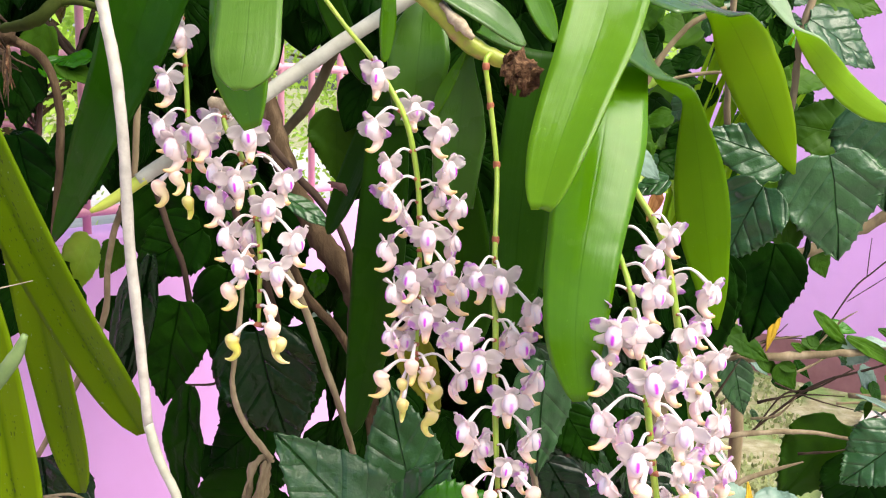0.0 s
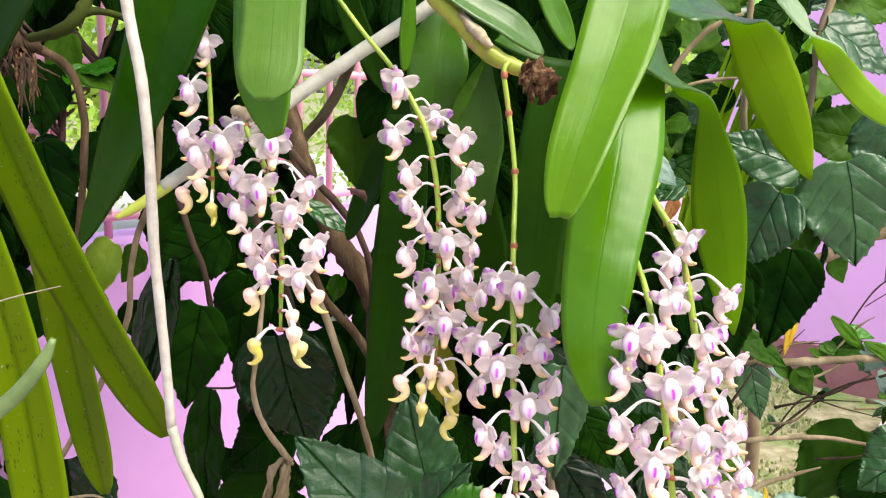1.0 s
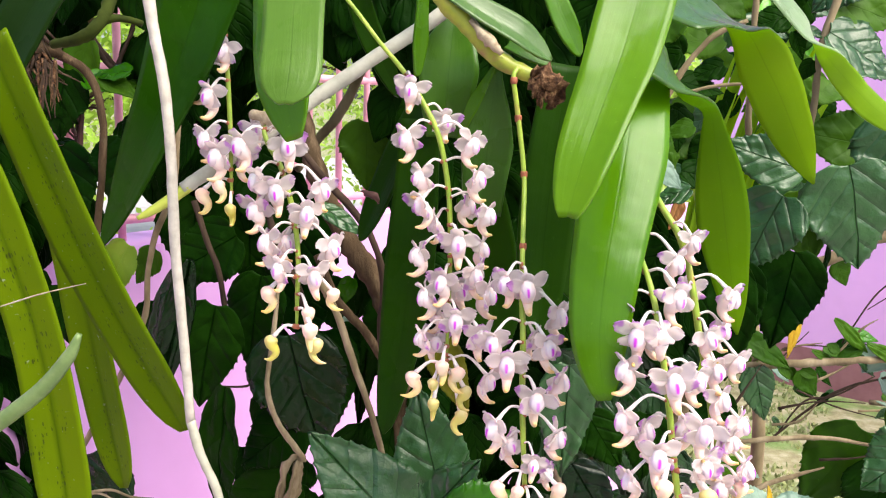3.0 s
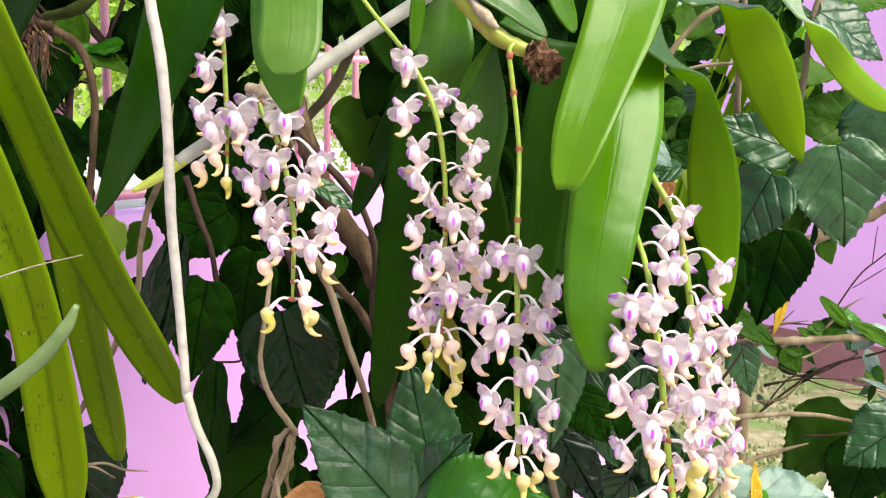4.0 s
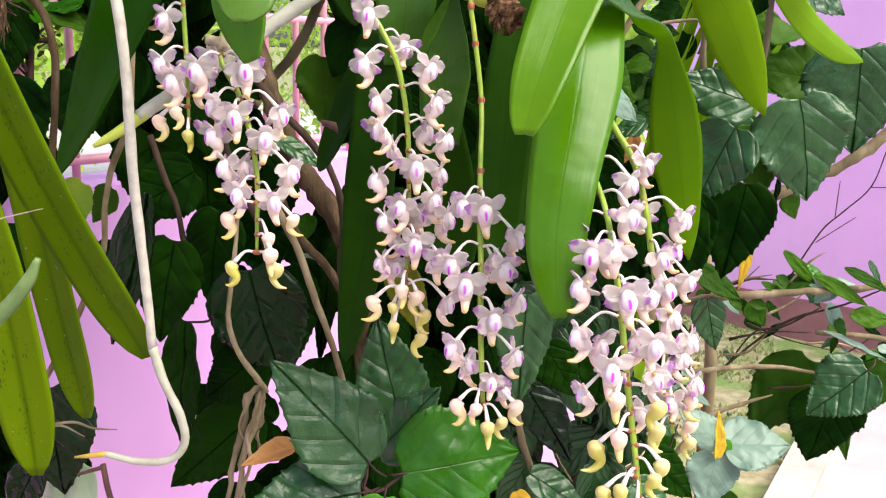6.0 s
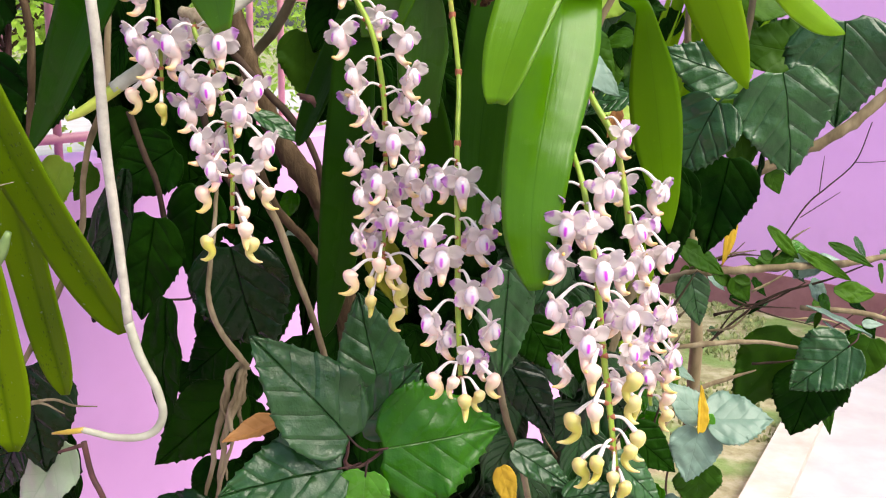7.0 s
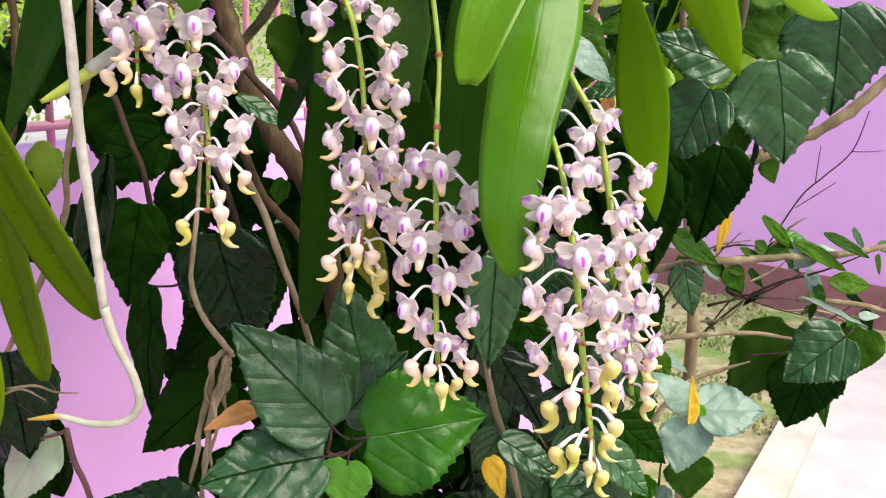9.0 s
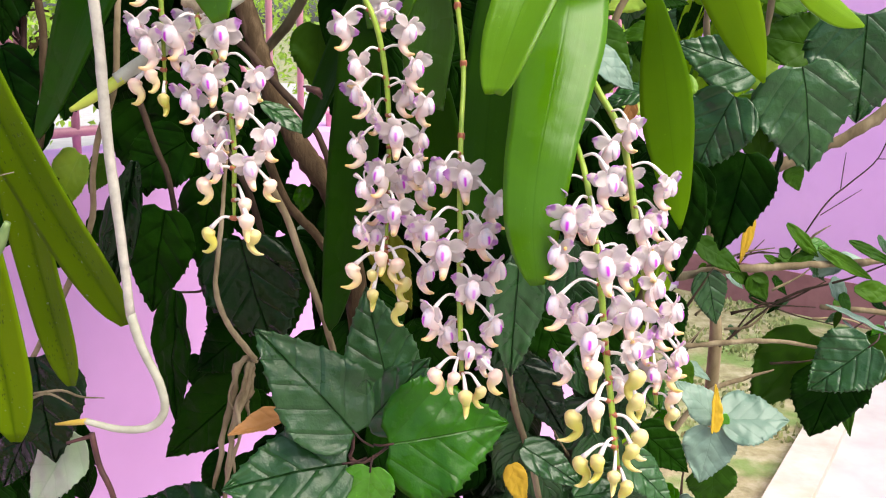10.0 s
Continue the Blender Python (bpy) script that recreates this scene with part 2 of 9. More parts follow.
def petal_material():
    """Thin blush-white petal with soft lilac blotches towards its end and fine long lines."""
    m, nt, b, out = nodes_of("petal_white_pink")
    u, v, uv = uv_split(nt)
    rnd = nt.nodes.new("ShaderNodeObjectInfo").outputs["Random"]
    cloud = noise_of(nt, 170, 3)
    base = ramp(nt, noise_of(nt, 120, 3), [(0.3, (0.765, 0.72, 0.70)), (0.7, (0.785, 0.765, 0.735))])
    reach = math_node(nt, "ADD", u, math_node(nt, "MULTIPLY", math_node(nt, "SUBTRACT", cloud, 0.5), 0.9))
    wash = math_node(nt, "MULTIPLY", math_node(nt, "SUBTRACT", reach, 0.45), 1.1, True)
    col = mix_col(nt, math_node(nt, "MULTIPLY", wash, math_node(nt, "MULTIPLY", rnd, 0.2)), base, (0.70, 0.46, 0.76))
    tipf = math_node(nt, "MULTIPLY", math_node(nt, "SUBTRACT", reach, math_node(nt, "ADD", 0.72, math_node(nt, "MULTIPLY", rnd, 0.42))), 6.0, True)
    col = mix_col(nt, math_node(nt, "MULTIPLY", tipf, 0.85), col, (0.5, 0.1, 0.66))
    lines = noise_of(nt, 1.0, 2, uv, 0.5, (2, 26, 1))
    col = mix_col(nt, math_node(nt, "MULTIPLY", lines, 0.16), col, (0.76, 0.56, 0.60))
    nt.links.new(col, b.inputs["Base Color"])
    b.inputs["Roughness"].default_value = 0.45
    bump_of(nt, lines, 0.3, 0.0005, b)
    thin(nt, b, out, mix_col(nt, 0.4, col, (0.97, 0.885, 0.87)), 0.76)
    return m


def spur_material(name, stops):
    m, nt, b, out = nodes_of(name)
    u, v, uv = uv_split(nt)
    cloud = noise_of(nt, 300, 3)
    along = math_node(nt, "ADD", u, math_node(nt, "MULTIPLY", math_node(nt, "SUBTRACT", cloud, 0.5), 0.25))
    col = ramp(nt, along, stops)
    rnd = nt.nodes.new("ShaderNodeObjectInfo").outputs["Random"]
    col = mix_col(nt, math_node(nt, "MULTIPLY", rnd, 0.2), col, (0.74, 0.56, 0.46))
    nt.links.new(col, b.inputs["Base Color"])
    b.inputs["Roughness"].default_value = 0.42
    b.inputs["Subsurface Weight"].default_value = 0.25
    b.inputs["Subsurface Radius"].default_value = (0.004, 0.002, 0.0015)
    b.inputs["Subsurface Scale"].default_value = 0.6
    bump_of(nt, cloud, 0.2, 0.0004, b)
    return m


PETAL = petal_material()
SPUR = spur_material("spur_blush", [(0.0, (0.78, 0.68, 0.72)), (0.45, (0.78, 0.64, 0.62)), (0.74, (0.78, 0.58, 0.46)), (0.9, (0.72, 0.5, 0.26)), (1.0, (0.62, 0.42, 0.12))])
BUD_PINK = spur_material("bud_cream_pink", [(0.0, (0.74, 0.47, 0.42)), (0.3, (0.75, 0.59, 0.42)), (0.7, (0.7, 0.56, 0.2)), (1.0, (0.62, 0.46, 0.09))])
BUD_GREEN = spur_material("bud_yellow_green", [(0.0, (0.55, 0.44, 0.2)), (0.35, (0.5, 0.46, 0.06)), (0.75, (0.5, 0.45, 0.07)), (1.0, (0.62, 0.48, 0.2))])


def lip_material():
    m, nt, b, out = nodes_of("lip_magenta_stripe")
    u, v, uv = uv_split(nt)
    off = math_node(nt, "ABSOLUTE", math_node(nt, "SUBTRACT", v, 0.5))
    edge = math_node(nt, "ADD", off, math_node(nt, "MULTIPLY", math_node(nt, "SUBTRACT", noise_of(nt, 300, 2), 0.5), 0.08))
    stripe = math_node(nt, "MULTIPLY", math_node(nt, "SUBTRACT", 0.15, edge), 9.0, True)
    upper = math_node(nt, "MULTIPLY", math_node(nt, "SUBTRACT", 0.82, u), 8.0, True)
    lower = math_node(nt, "MULTIPLY", math_node(nt, "SUBTRACT", u, 0.12), 8.0, True)
    fac = math_node(nt, "MULTIPLY", math_node(nt, "MULTIPLY", stripe, upper), lower)
    base = ramp(nt, u, [(0.0, (0.76, 0.69, 0.74)), (1.0, (0.75, 0.60, 0.66))])
    pick = nt.nodes.new("ShaderNodeObjectInfo").outputs["Random"]
    col = mix_col(nt, math_node(nt, "MULTIPLY", fac, math_node(nt, "ADD", 0.5, pick, True)), base, (0.58, 0.03, 0.64))
    nt.links.new(col, b.inputs["Base Color"])
    b.inputs["Roughness"].default_value = 0.45
    thin(nt, b, out, col, 0.2)
    return m


LIP = lip_material()


def plain_material(name, stops, scale, rough, bump=0.3, dist=0.001, stretch=None, detail=5, extra=None):
    m, nt, b, out = nodes_of(name)
    f = noise_of(nt, scale, detail, None, 0.6, stretch)
    col = ramp(nt, f, stops)
    if extra:
        sc, lo, hi, c, amt = extra
        col = mix_col(nt, math_node(nt, "MULTIPLY", ramp(nt, noise_of(nt, sc, 4), [(lo, (0, 0, 0)), (hi, (1, 1, 1))]), amt), col, c)
    nt.links.new(col, b.inputs["Base Color"])
    nt.links.new(ramp(nt, noise_of(nt, scale * 2.3, 3), [(0.3, (max(0.05, rough - 0.1),) * 3), (0.7, (min(1, rough + 0.1),) * 3)]), b.inputs["Roughness"])
    b.inputs["Specular IOR Level"].default_value = 0.12 if rough > 0.78 else 0.45
    bump_of(nt, f, bump, dist, b)
    return m


STEM = plain_material("spike_stem_green", [(0.3, (0.16, 0.27, 0.02)), (0.7, (0.33, 0.44, 0.05))], 60, 0.4, 0.2, 0.0006, extra=(90, 0.6, 0.72, (0.35, 0.18, 0.06), 0.5))
BRACT = plain_material("bract_rust_brown", [(0.3, (0.2, 0.05, 0.025)), (0.7, (0.4, 0.13, 0.06))], 200, 0.6)
PEDICEL = plain_material("pedicel_cream", [(0.3, (0.7, 0.60, 0.60)), (0.7, (0.76, 0.71, 0.67))], 150, 0.45, 0.1)
CANE = plain_material("orchid_cane_yellow_green", [(0.3, (0.13, 0.19, 0.012)), (0.5, (0.3, 0.33, 0.03)), (0.75, (0.42, 0.36, 0.08))], 30, 0.45, 0.4, 0.0015, extra=(45, 0.55, 0.66, (0.3, 0.15, 0.08), 0.8))
FIBRE = plain_material("dead_sheath_brown", [(0.35, (0.028, 0.014, 0.008)), (0.52, (0.09, 0.045, 0.022)), (0.68, (0.22, 0.13, 0.07))], 210, 0.9, 1.0, 0.003)
SHEATH = plain_material("dry_sheath_tan", [(0.3, (0.2, 0.14, 0.08)), (0.7, (0.5, 0.42, 0.3))], 160, 0.8, 0.6, 0.001)
ROOT = plain_material("aerial_root_white", [(0.3, (0.34, 0.31, 0.26)), (0.7, (0.5, 0.46, 0.39))], 130, 0.75, 0.7, 0.001, extra=(55, 0.62, 0.75, (0.3, 0.25, 0.18), 0.45))
ROOT_GREY = plain_material("aerial_root_grey", [(0.3, (0.3, 0.3, 0.245)), (0.7, (0.47, 0.46, 0.39))], 60, 0.8, 0.4, 0.001, extra=(70, 0.6, 0.72, (0.16, 0.14, 0.1), 0.5))
ROOT_TIP = plain_material("root_tip_green", [(0.3, (0.3, 0.4, 0.04)), (0.7, (0.5, 0.52, 0.08))], 50, 0.45, 0.2)
ROOT_CREAM = plain_material("root_young_cream", [(0.3, (0.28, 0.275, 0.2)), (0.7, (0.42, 0.41, 0.33))], 60, 0.55, 0.25)
ROOT_AMBER = plain_material("root_tip_amber", [(0.3, (0.3, 0.2, 0.02)), (0.7, (0.5, 0.35, 0.06))], 60, 0.45, 0.2)
ROOT_FRESH = plain_material("root_fresh_green", [(0.3, (0.07, 0.125, 0.03)), (0.7, (0.15, 0.215, 0.07))], 60, 0.5, 0.25)
BARK = plain_material("bark_brown", [(0.25, (0.022, 0.013, 0.007)), (0.55, (0.066, 0.043, 0.023)), (0.75, (0.15, 0.105, 0.063))], 75, 0.9, 1.0, 0.004, (1, 1, 0.3), 8, extra=(24, 0.6, 0.7, (0.13, 0.12, 0.07), 0.4))
BARK_DARK = plain_material("bark_dark", [(0.3, (0.018, 0.011, 0.008)), (0.7, (0.065, 0.042, 0.028))], 60, 0.85, 0.6, 0.0015, (1, 1, 0.4))
BARK_TAN = plain_material("bark_tan", [(0.25, (0.065, 0.05, 0.028)), (0.5, (0.18, 0.138, 0.08)), (0.75, (0.34, 0.275, 0.18))], 45, 0.85, 0.6, 0.0015, (1, 1, 0.4))
BARK_PALE = plain_material("bark_pale", [(0.3, (0.13, 0.1, 0.052)), (0.7, (0.28, 0.22, 0.13))], 40, 0.85, 0.6, 0.0015, (1, 1, 0.4))
PETIOLE = plain_material("leaf_stalk_red", [(0.3, (0.022, 0.006, 0.006)), (0.7, (0.05, 0.014, 0.011))], 60, 0.7, 0.3)
CANE_OLD = plain_material("old_cane_olive", [(0.3, (0.014, 0.022, 0.003)), (0.7, (0.04, 0.055, 0.007))], 50, 0.9, 0.3)
BARK_RED = plain_material("young_stem_maroon", [(0.3, (0.035, 0.012, 0.01)), (0.7, (0.09, 0.032, 0.025))], 60, 0.6, 0.3)
WALL = plain_material("lilac_paint", [(0.3, (0.67, 0.345, 0.70)), (0.7, (0.73, 0.39, 0.755))], 2.2, 0.6, 0.12, 0.001, extra=(7, 0.55, 0.8, (0.6, 0.33, 0.62), 0.35))
PLINTH = plain_material("maroon_plinth_paint", [(0.3, (0.22, 0.085, 0.095)), (0.7, (0.32, 0.14, 0.15))], 9, 0.7, 0.3, 0.002)
RAIL = plain_material("pink_rail_paint", [(0.3, (0.62, 0.26, 0.33)), (0.7, (0.72, 0.36, 0.43))], 30, 0.45, 0.15, 0.0005)
SOIL = plain_material("garden_soil", [(0.25, (0.13, 0.115, 0.06)), (0.5, (0.25, 0.235, 0.13)), (0.8, (0.42, 0.4, 0.29))], 16, 0.95, 0.9, 0.02, detail=8, extra=(3.5, 0.5, 0.62, (0.10, 0.2, 0.04), 0.7))
CONCRETE = plain_material("pale_concrete", [(0.25, (0.33, 0.31, 0.305)), (0.7, (0.43, 0.41, 0.405))], 5, 0.85, 0.3, 0.004, detail=8, extra=(11, 0.6, 0.75, (0.45, 0.4, 0.35), 0.4))
KERB = plain_material("kerb_cement", [(0.25, (0.34, 0.31, 0.26)), (0.7, (0.48, 0.445, 0.4))], 9, 0.9, 0.5, 0.004, detail=8, extra=(6, 0.55, 0.7, (0.4, 0.33, 0.24), 0.6))
GRASS = plain_material("grass_blade_green", [(0.3, (0.12, 0.15, 0.045)), (0.6, (0.22, 0.25, 0.09)), (0.8, (0.4, 0.3, 0.16))], 14, 0.6, 0.1)


# ---- builders ----
class Mesh:
    """Collects vertices, faces and a texture place for each vertex."""

    def __init__(self):
        self.v, self.f, self.t = [], [], []

    def done(self, name, material, flat=False, under=None):
        me = bpy.data.meshes.new(name)
        me.from_pydata([tuple(p) for p in self.v], [], self.f)
        me.uv_layers.new(name="UVMap")
        idx = np.empty(len(me.loops), dtype=np.int32)
        me.loops.foreach_get("vertex_index", idx)
        me.uv_layers["UVMap"].data.foreach_set("uv", np.array(self.t, dtype=np.float32)[idx].ravel())
        me.polygons.foreach_set("use_smooth", np.full(len(me.polygons), not flat))
        me.materials.append(material)
        if under:
            me.materials.append(under)
            me.polygons.foreach_set("material_index", np.array([1 if i % 2 == 0 and i < len(me.polygons) - 88 else 0 for i in range(len(me.polygons))], dtype=np.int32))
        me.update()
        return me

    def sheet(self, rows, thick, uvs):
        """A thin closed leaf from rows of points."""
        g = np.array([[tuple(p) for p in r] for r in rows])
        du, dv = np.gradient(g, axis=0), np.gradient(g, axis=1)
        n = np.cross(du, dv)
        n /= np.maximum(np.linalg.norm(n, axis=2, keepdims=True), 1e-12)
        a, b = g.shape[:2]
        o = len(self.v)
        for s in (0.5, -0.5):
            self.v.extend((g + n * thick * s).reshape(-1, 3).tolist())
            self.t.extend([uv for r in uvs for uv in r])
        k = a * b
        for i in range(a - 1):
            for j in range(b - 1):
                p, q, r, s = o + i * b + j, o + i * b + j + 1, o + (i + 1) * b + j + 1, o + (i + 1) * b + j
                self.f.append((p, s, r, q)), self.f.append((p + k, q + k, r + k, s + k))
        rim = [i * b for i in range(a)] + [(a - 1) * b + j for j in range(1, b)] + [i * b + b - 1 for i in range(a - 2, -1, -1)] + list(range(b - 2, 0, -1))
        for p, q in zip(rim, rim[1:] + rim[:1]):
            self.f.append((o + p, o + p + k, o + q + k, o + q))

    def tube(self, pts, radii, sides=8, squash=1.0, wobble=0.0, rng=None):
        pts = [Vector(p) for p in pts]
        o, up = len(self.v), None
        for i, p in enumerate(pts):
            d = (pts[min(i + 1, len(pts) - 1)] - pts[max(i - 1, 0)]).normalized()
            if up is None:
                up = Vector((1, 0, 0)) if abs(d.x) < 0.8 else Vector((0, 1, 0))
            side = d.cross(up).normalized()
            up = side.cross(d).normalized()
            for k in range(sides):
                a = 2 * math.pi * k / sides
                r = radii[i] * (1 + (rng.uniform(-wobble, wobble) if rng else 0))
                self.v.append(p + side * (math.cos(a) * r) + up * (math.sin(a) * r * squash))
                self.t.append((i / (len(pts) - 1), k / sides))
        for i in range(len(pts) - 1):
            for k in range(sides):
                q = (k + 1) % sides
                self.f.append((o + i * sides + k, o + i * sides + q, o + (i + 1) * sides + q, o + (i + 1) * sides + k))
        self.f.append(tuple(o + k for k in reversed(range(sides))))
        self.f.append(tuple(o + (len(pts) - 1) * sides + k for k in range(sides)))


def spline(pts, n):
    """n + 1 points on a smooth curve through pts."""
    p = [Vector(q) for q in pts]
    p = [p[0] * 2 - p[1], *p, p[-1] * 2 - p[-2]]
    out, m = [], len(p) - 3
    for i in range(n + 1):
        s = min(i / n * m, m - 1e-9)
        k, f = int(s), s - int(s)
        a, b, c, d = p[k : k + 4]
        out.append(0.5 * (2 * b + (c - a) * f + (2 * a - 5 * b + 4 * c - d) * f * f + (3 * b - a - 3 * c + d) * f ** 3))
    return out


def thing(name, at, label, category, group="", kind=""):
    e = new(name)
    e.location = at
    return tagged(e, label, category, group, kind)


def part(name, mesh, parent, label="", local=None):
    """A mesh given in world places, or in local ones with its pose, under a thing or a part."""
    ob = new(name, mesh)
    ob.parent = parent
    if local is None:
        local = Matrix.Translation(-parent.location) if parent.type == "EMPTY" else Matrix()
    ob.matrix_basis = local
    return tagged(ob, label)


def rod(name, parent, pts, radii, material, sides=8, n=16, wobble=0.0, seed=1, label=""):
    """A smooth round stem through pts; radii are spread along it."""
    c = spline(pts, n)
    xs = np.linspace(0, 1, len(radii))
    rng = random.Random(seed * 31 + n)
    r = [float(np.interp(i / n, xs, radii)) * (1 + rng.uniform(-1, 1.6) * wobble * 1.4) for i in range(n + 1)]
    c = [p + Vector((rng.uniform(-1, 1), rng.uniform(-1, 1), rng.uniform(-1, 1))) * (q * wobble * 1.6) for p, q in zip(c, r)]
    m = Mesh()
    m.tube(c, r, sides, 1.0, wobble, random.Random(seed))
    return part(name, m.done(name, material), parent, label)


def strap_leaf(parent, spine, width, face, material, fold=0.18, base=0.75, notch=0.0, blunt=0.5, power=2.0, tip_width=0.0, end=None, turn=0.3, span=0.5, under=None, label="", name="leaf", profile=None):
    """A leathery channelled strap leaf along a spine; face, end: the way its upper side looks before and after the turn; under: the material of its lower side; profile: pairs of place along the leaf and share of the width."""
    nu, nv = 34, 10
    c = spline(spine, nu)
    rows, uvs = [], []
    n = Vector(face).normalized()
    length = sum((c[i + 1] - c[i]).length for i in range(nu))
    rng = random.Random(round(spine[0][0] * 9999 + spine[-1][2] * 777))
    w1, w2 = rng.uniform(0, 6), rng.uniform(0, 6)
    for i in range(nu + 1):
        u = i / nu
        d = (c[min(i + 1, nu)] - c[max(i - 1, 0)]).normalized()
        if end:
            n = Vector(face).normalized().slerp(Vector(end).normalized(), min(1, max(0, (u - turn) / span + 0.5)))
        n = (n - d * n.dot(d)).normalized()
        nn = n
        side = d.cross(nn).normalized()
        taper = max(0.0, 1 - ((u - (1 - blunt)) / blunt) ** power) ** (1 / power) if u > 1 - blunt else 1.0
        if u > 0.9:
            taper = max(taper, tip_width * math.sqrt(1 - 0.85 * ((u - 0.9) / 0.1) ** 2))
        wide = base + (1 - base) * min(1, u / 0.45) ** 0.8 if u < 0.45 else 1.0
        if profile:
            pu, pw = zip(*profile)
            taper, wide = sum(float(np.interp(min(1, max(0, u + q)), pu, pw)) for q in (-0.03, 0, 0.03)) / 3 if u < 0.96 else float(np.interp(u, pu, pw)), 1.0
        h = max(0.0006, width / 2 * taper * wide * (1 + 0.03 * math.sin(w1 + 9 * u)))
        row, tx = [], []
        for j in range(nv + 1):
            s = 2 * j / nv - 1
            lift = fold * h * (abs(s) ** 1.3 - 0.35) + 0.04 * h * math.sin(w2 + 11 * u) * s
            p = c[i] + side * (s * h) + nn * lift
            if notch and u > 0.9:
                p -= d * (notch * length * (1 - abs(s)) ** 2 * (u - 0.9) / 0.1)
            row.append(p), tx.append((u, j / nv))
        rows.append(row), uvs.append(tx)
    m = Mesh()
    m.sheet(rows, 0.0016, uvs)
    return part(name, m.done("leaf", material, False, under), parent, label)


OVATE_U = [0, 0.03, 0.08, 0.16, 0.26, 0.36, 0.48, 0.6, 0.72, 0.83, 0.92, 0.97, 1]
OVATE_H = [0.3, 0.56, 0.76, 0.93, 1.0, 0.98, 0.88, 0.72, 0.53, 0.34, 0.17, 0.07, 0.0]


def net_leaf(parent, base, tip, width, face, material, droop=0.12, cup=0.05, seed=0, teeth=13, petiole=0.0, label="", narrow=0.0):
    """A coarsely toothed ovate leaf from its base to its tip, puffed up between the veins; narrow: 1 for a lance-shaped one."""
    rng = random.Random(seed)
    b, t = Vector(base), Vector(tip)
    d = t - b
    length = d.length
    d.normalize()
    n = Vector(face)
    n = (n - d * n.dot(d)).normalized()
    side = d.cross(n).normalized()
    near = length > 0.03 and b.y < 1.15
    step, nv = (5, 16) if near else (4, 8)
    nu = teeth * step
    ph, bend, wav = rng.uniform(0, 6), rng.uniform(-0.06, 0.06), rng.uniform(0.05, 0.11)
    lean = [rng.uniform(0.92, 1.08) for k in range(2)]
    bite = [[rng.uniform(0.45, 1.35) for k in range(teeth + 1)] for q in range(2)]
    rows, uvs = [], []
    for i in range(nu + 1):
        u = i / nu
        oval = float(np.interp(u, OVATE_U, OVATE_H))
        lance = math.sin(math.pi * min(1.0, 0.04 + 0.96 * u)) ** 0.85
        outline = oval * (1 - narrow) + lance * narrow
        saw = (i % step) / (step - 1)
        row, tx = [], []
        for j in range(nv + 1):
            s = 2 * j / nv - 1
            k = 1 if s > 0 else 0
            h = max(0.0003, width / 2 * outline * lean[k])
            y = s * h
            a = abs(y) / length
            sl = u - 0.95 * a - 0.4 * a * a + 0.1 * k
            ridge = 0.5 + 0.5 * math.cos(2 * math.pi * 4.2 * sl)
            z = -droop * length * (u * u - 0.2 * u) + cup * h * (abs(s) ** 1.3) * (1 - 0.4 * u)
            z -= 0.0035 * length * ridge ** 5 * (1 - abs(s) ** 3) * min(1, abs(s) * 5) + 0.008 * length * max(0, 1 - abs(s) * 6)
            z += (0.03 * noise.noise(Vector((u * 4 + ph, s * 2.2, seed))) + 0.012 * noise.noise(Vector((u * 9, s * 5 + ph, seed)))) * length * min(1, u * 6)
            z += wav * h * math.sin(ph + u * 9 + s * 2) * s * s
            z += 0.05 * h * math.sin(2.3 * ph + u * 23) * abs(s) ** 5
            back = (0.05 * width * max(0.0, 1 - u * 4.5) * s * s) * (1 - narrow)
            edge = abs(s) ** 8 * min(1, max(0, (u - 0.1) * 8)) * min(1, (1 - u) * 9) * bite[k][i // step]
            tooth = 0.034 * width * (1 - 0.55 * narrow) * (saw - 0.35) * edge
            p = b + d * (u * length - back + tooth * 0.75) + side * (y + math.copysign(tooth, s) + bend * length * u * u) + n * z
            row.append(p), tx.append((u, 0.5 + y / length))
        rows.append(row), uvs.append(tx)
    m = Mesh()
    m.sheet(rows, 0.0007, uvs)
    if petiole:
        q = b - d * petiole * 0.9 + Vector((0, 0.7, -0.2)) * petiole
        stalk = Mesh()
        stalk.tube(spline([q, b - d * petiole * 0.4, b + d * 0.004], 6), [0.0009] * 7, 6)
    leaf = part("leaf", m.done("leaf", material), parent, label)
    if petiole:
        part("petiole", stalk.done("petiole", PETIOLE), leaf, "dark red leaf stalk")
    return leaf


# ---- flower pieces, shared by all flowers ----
MM = 0.001


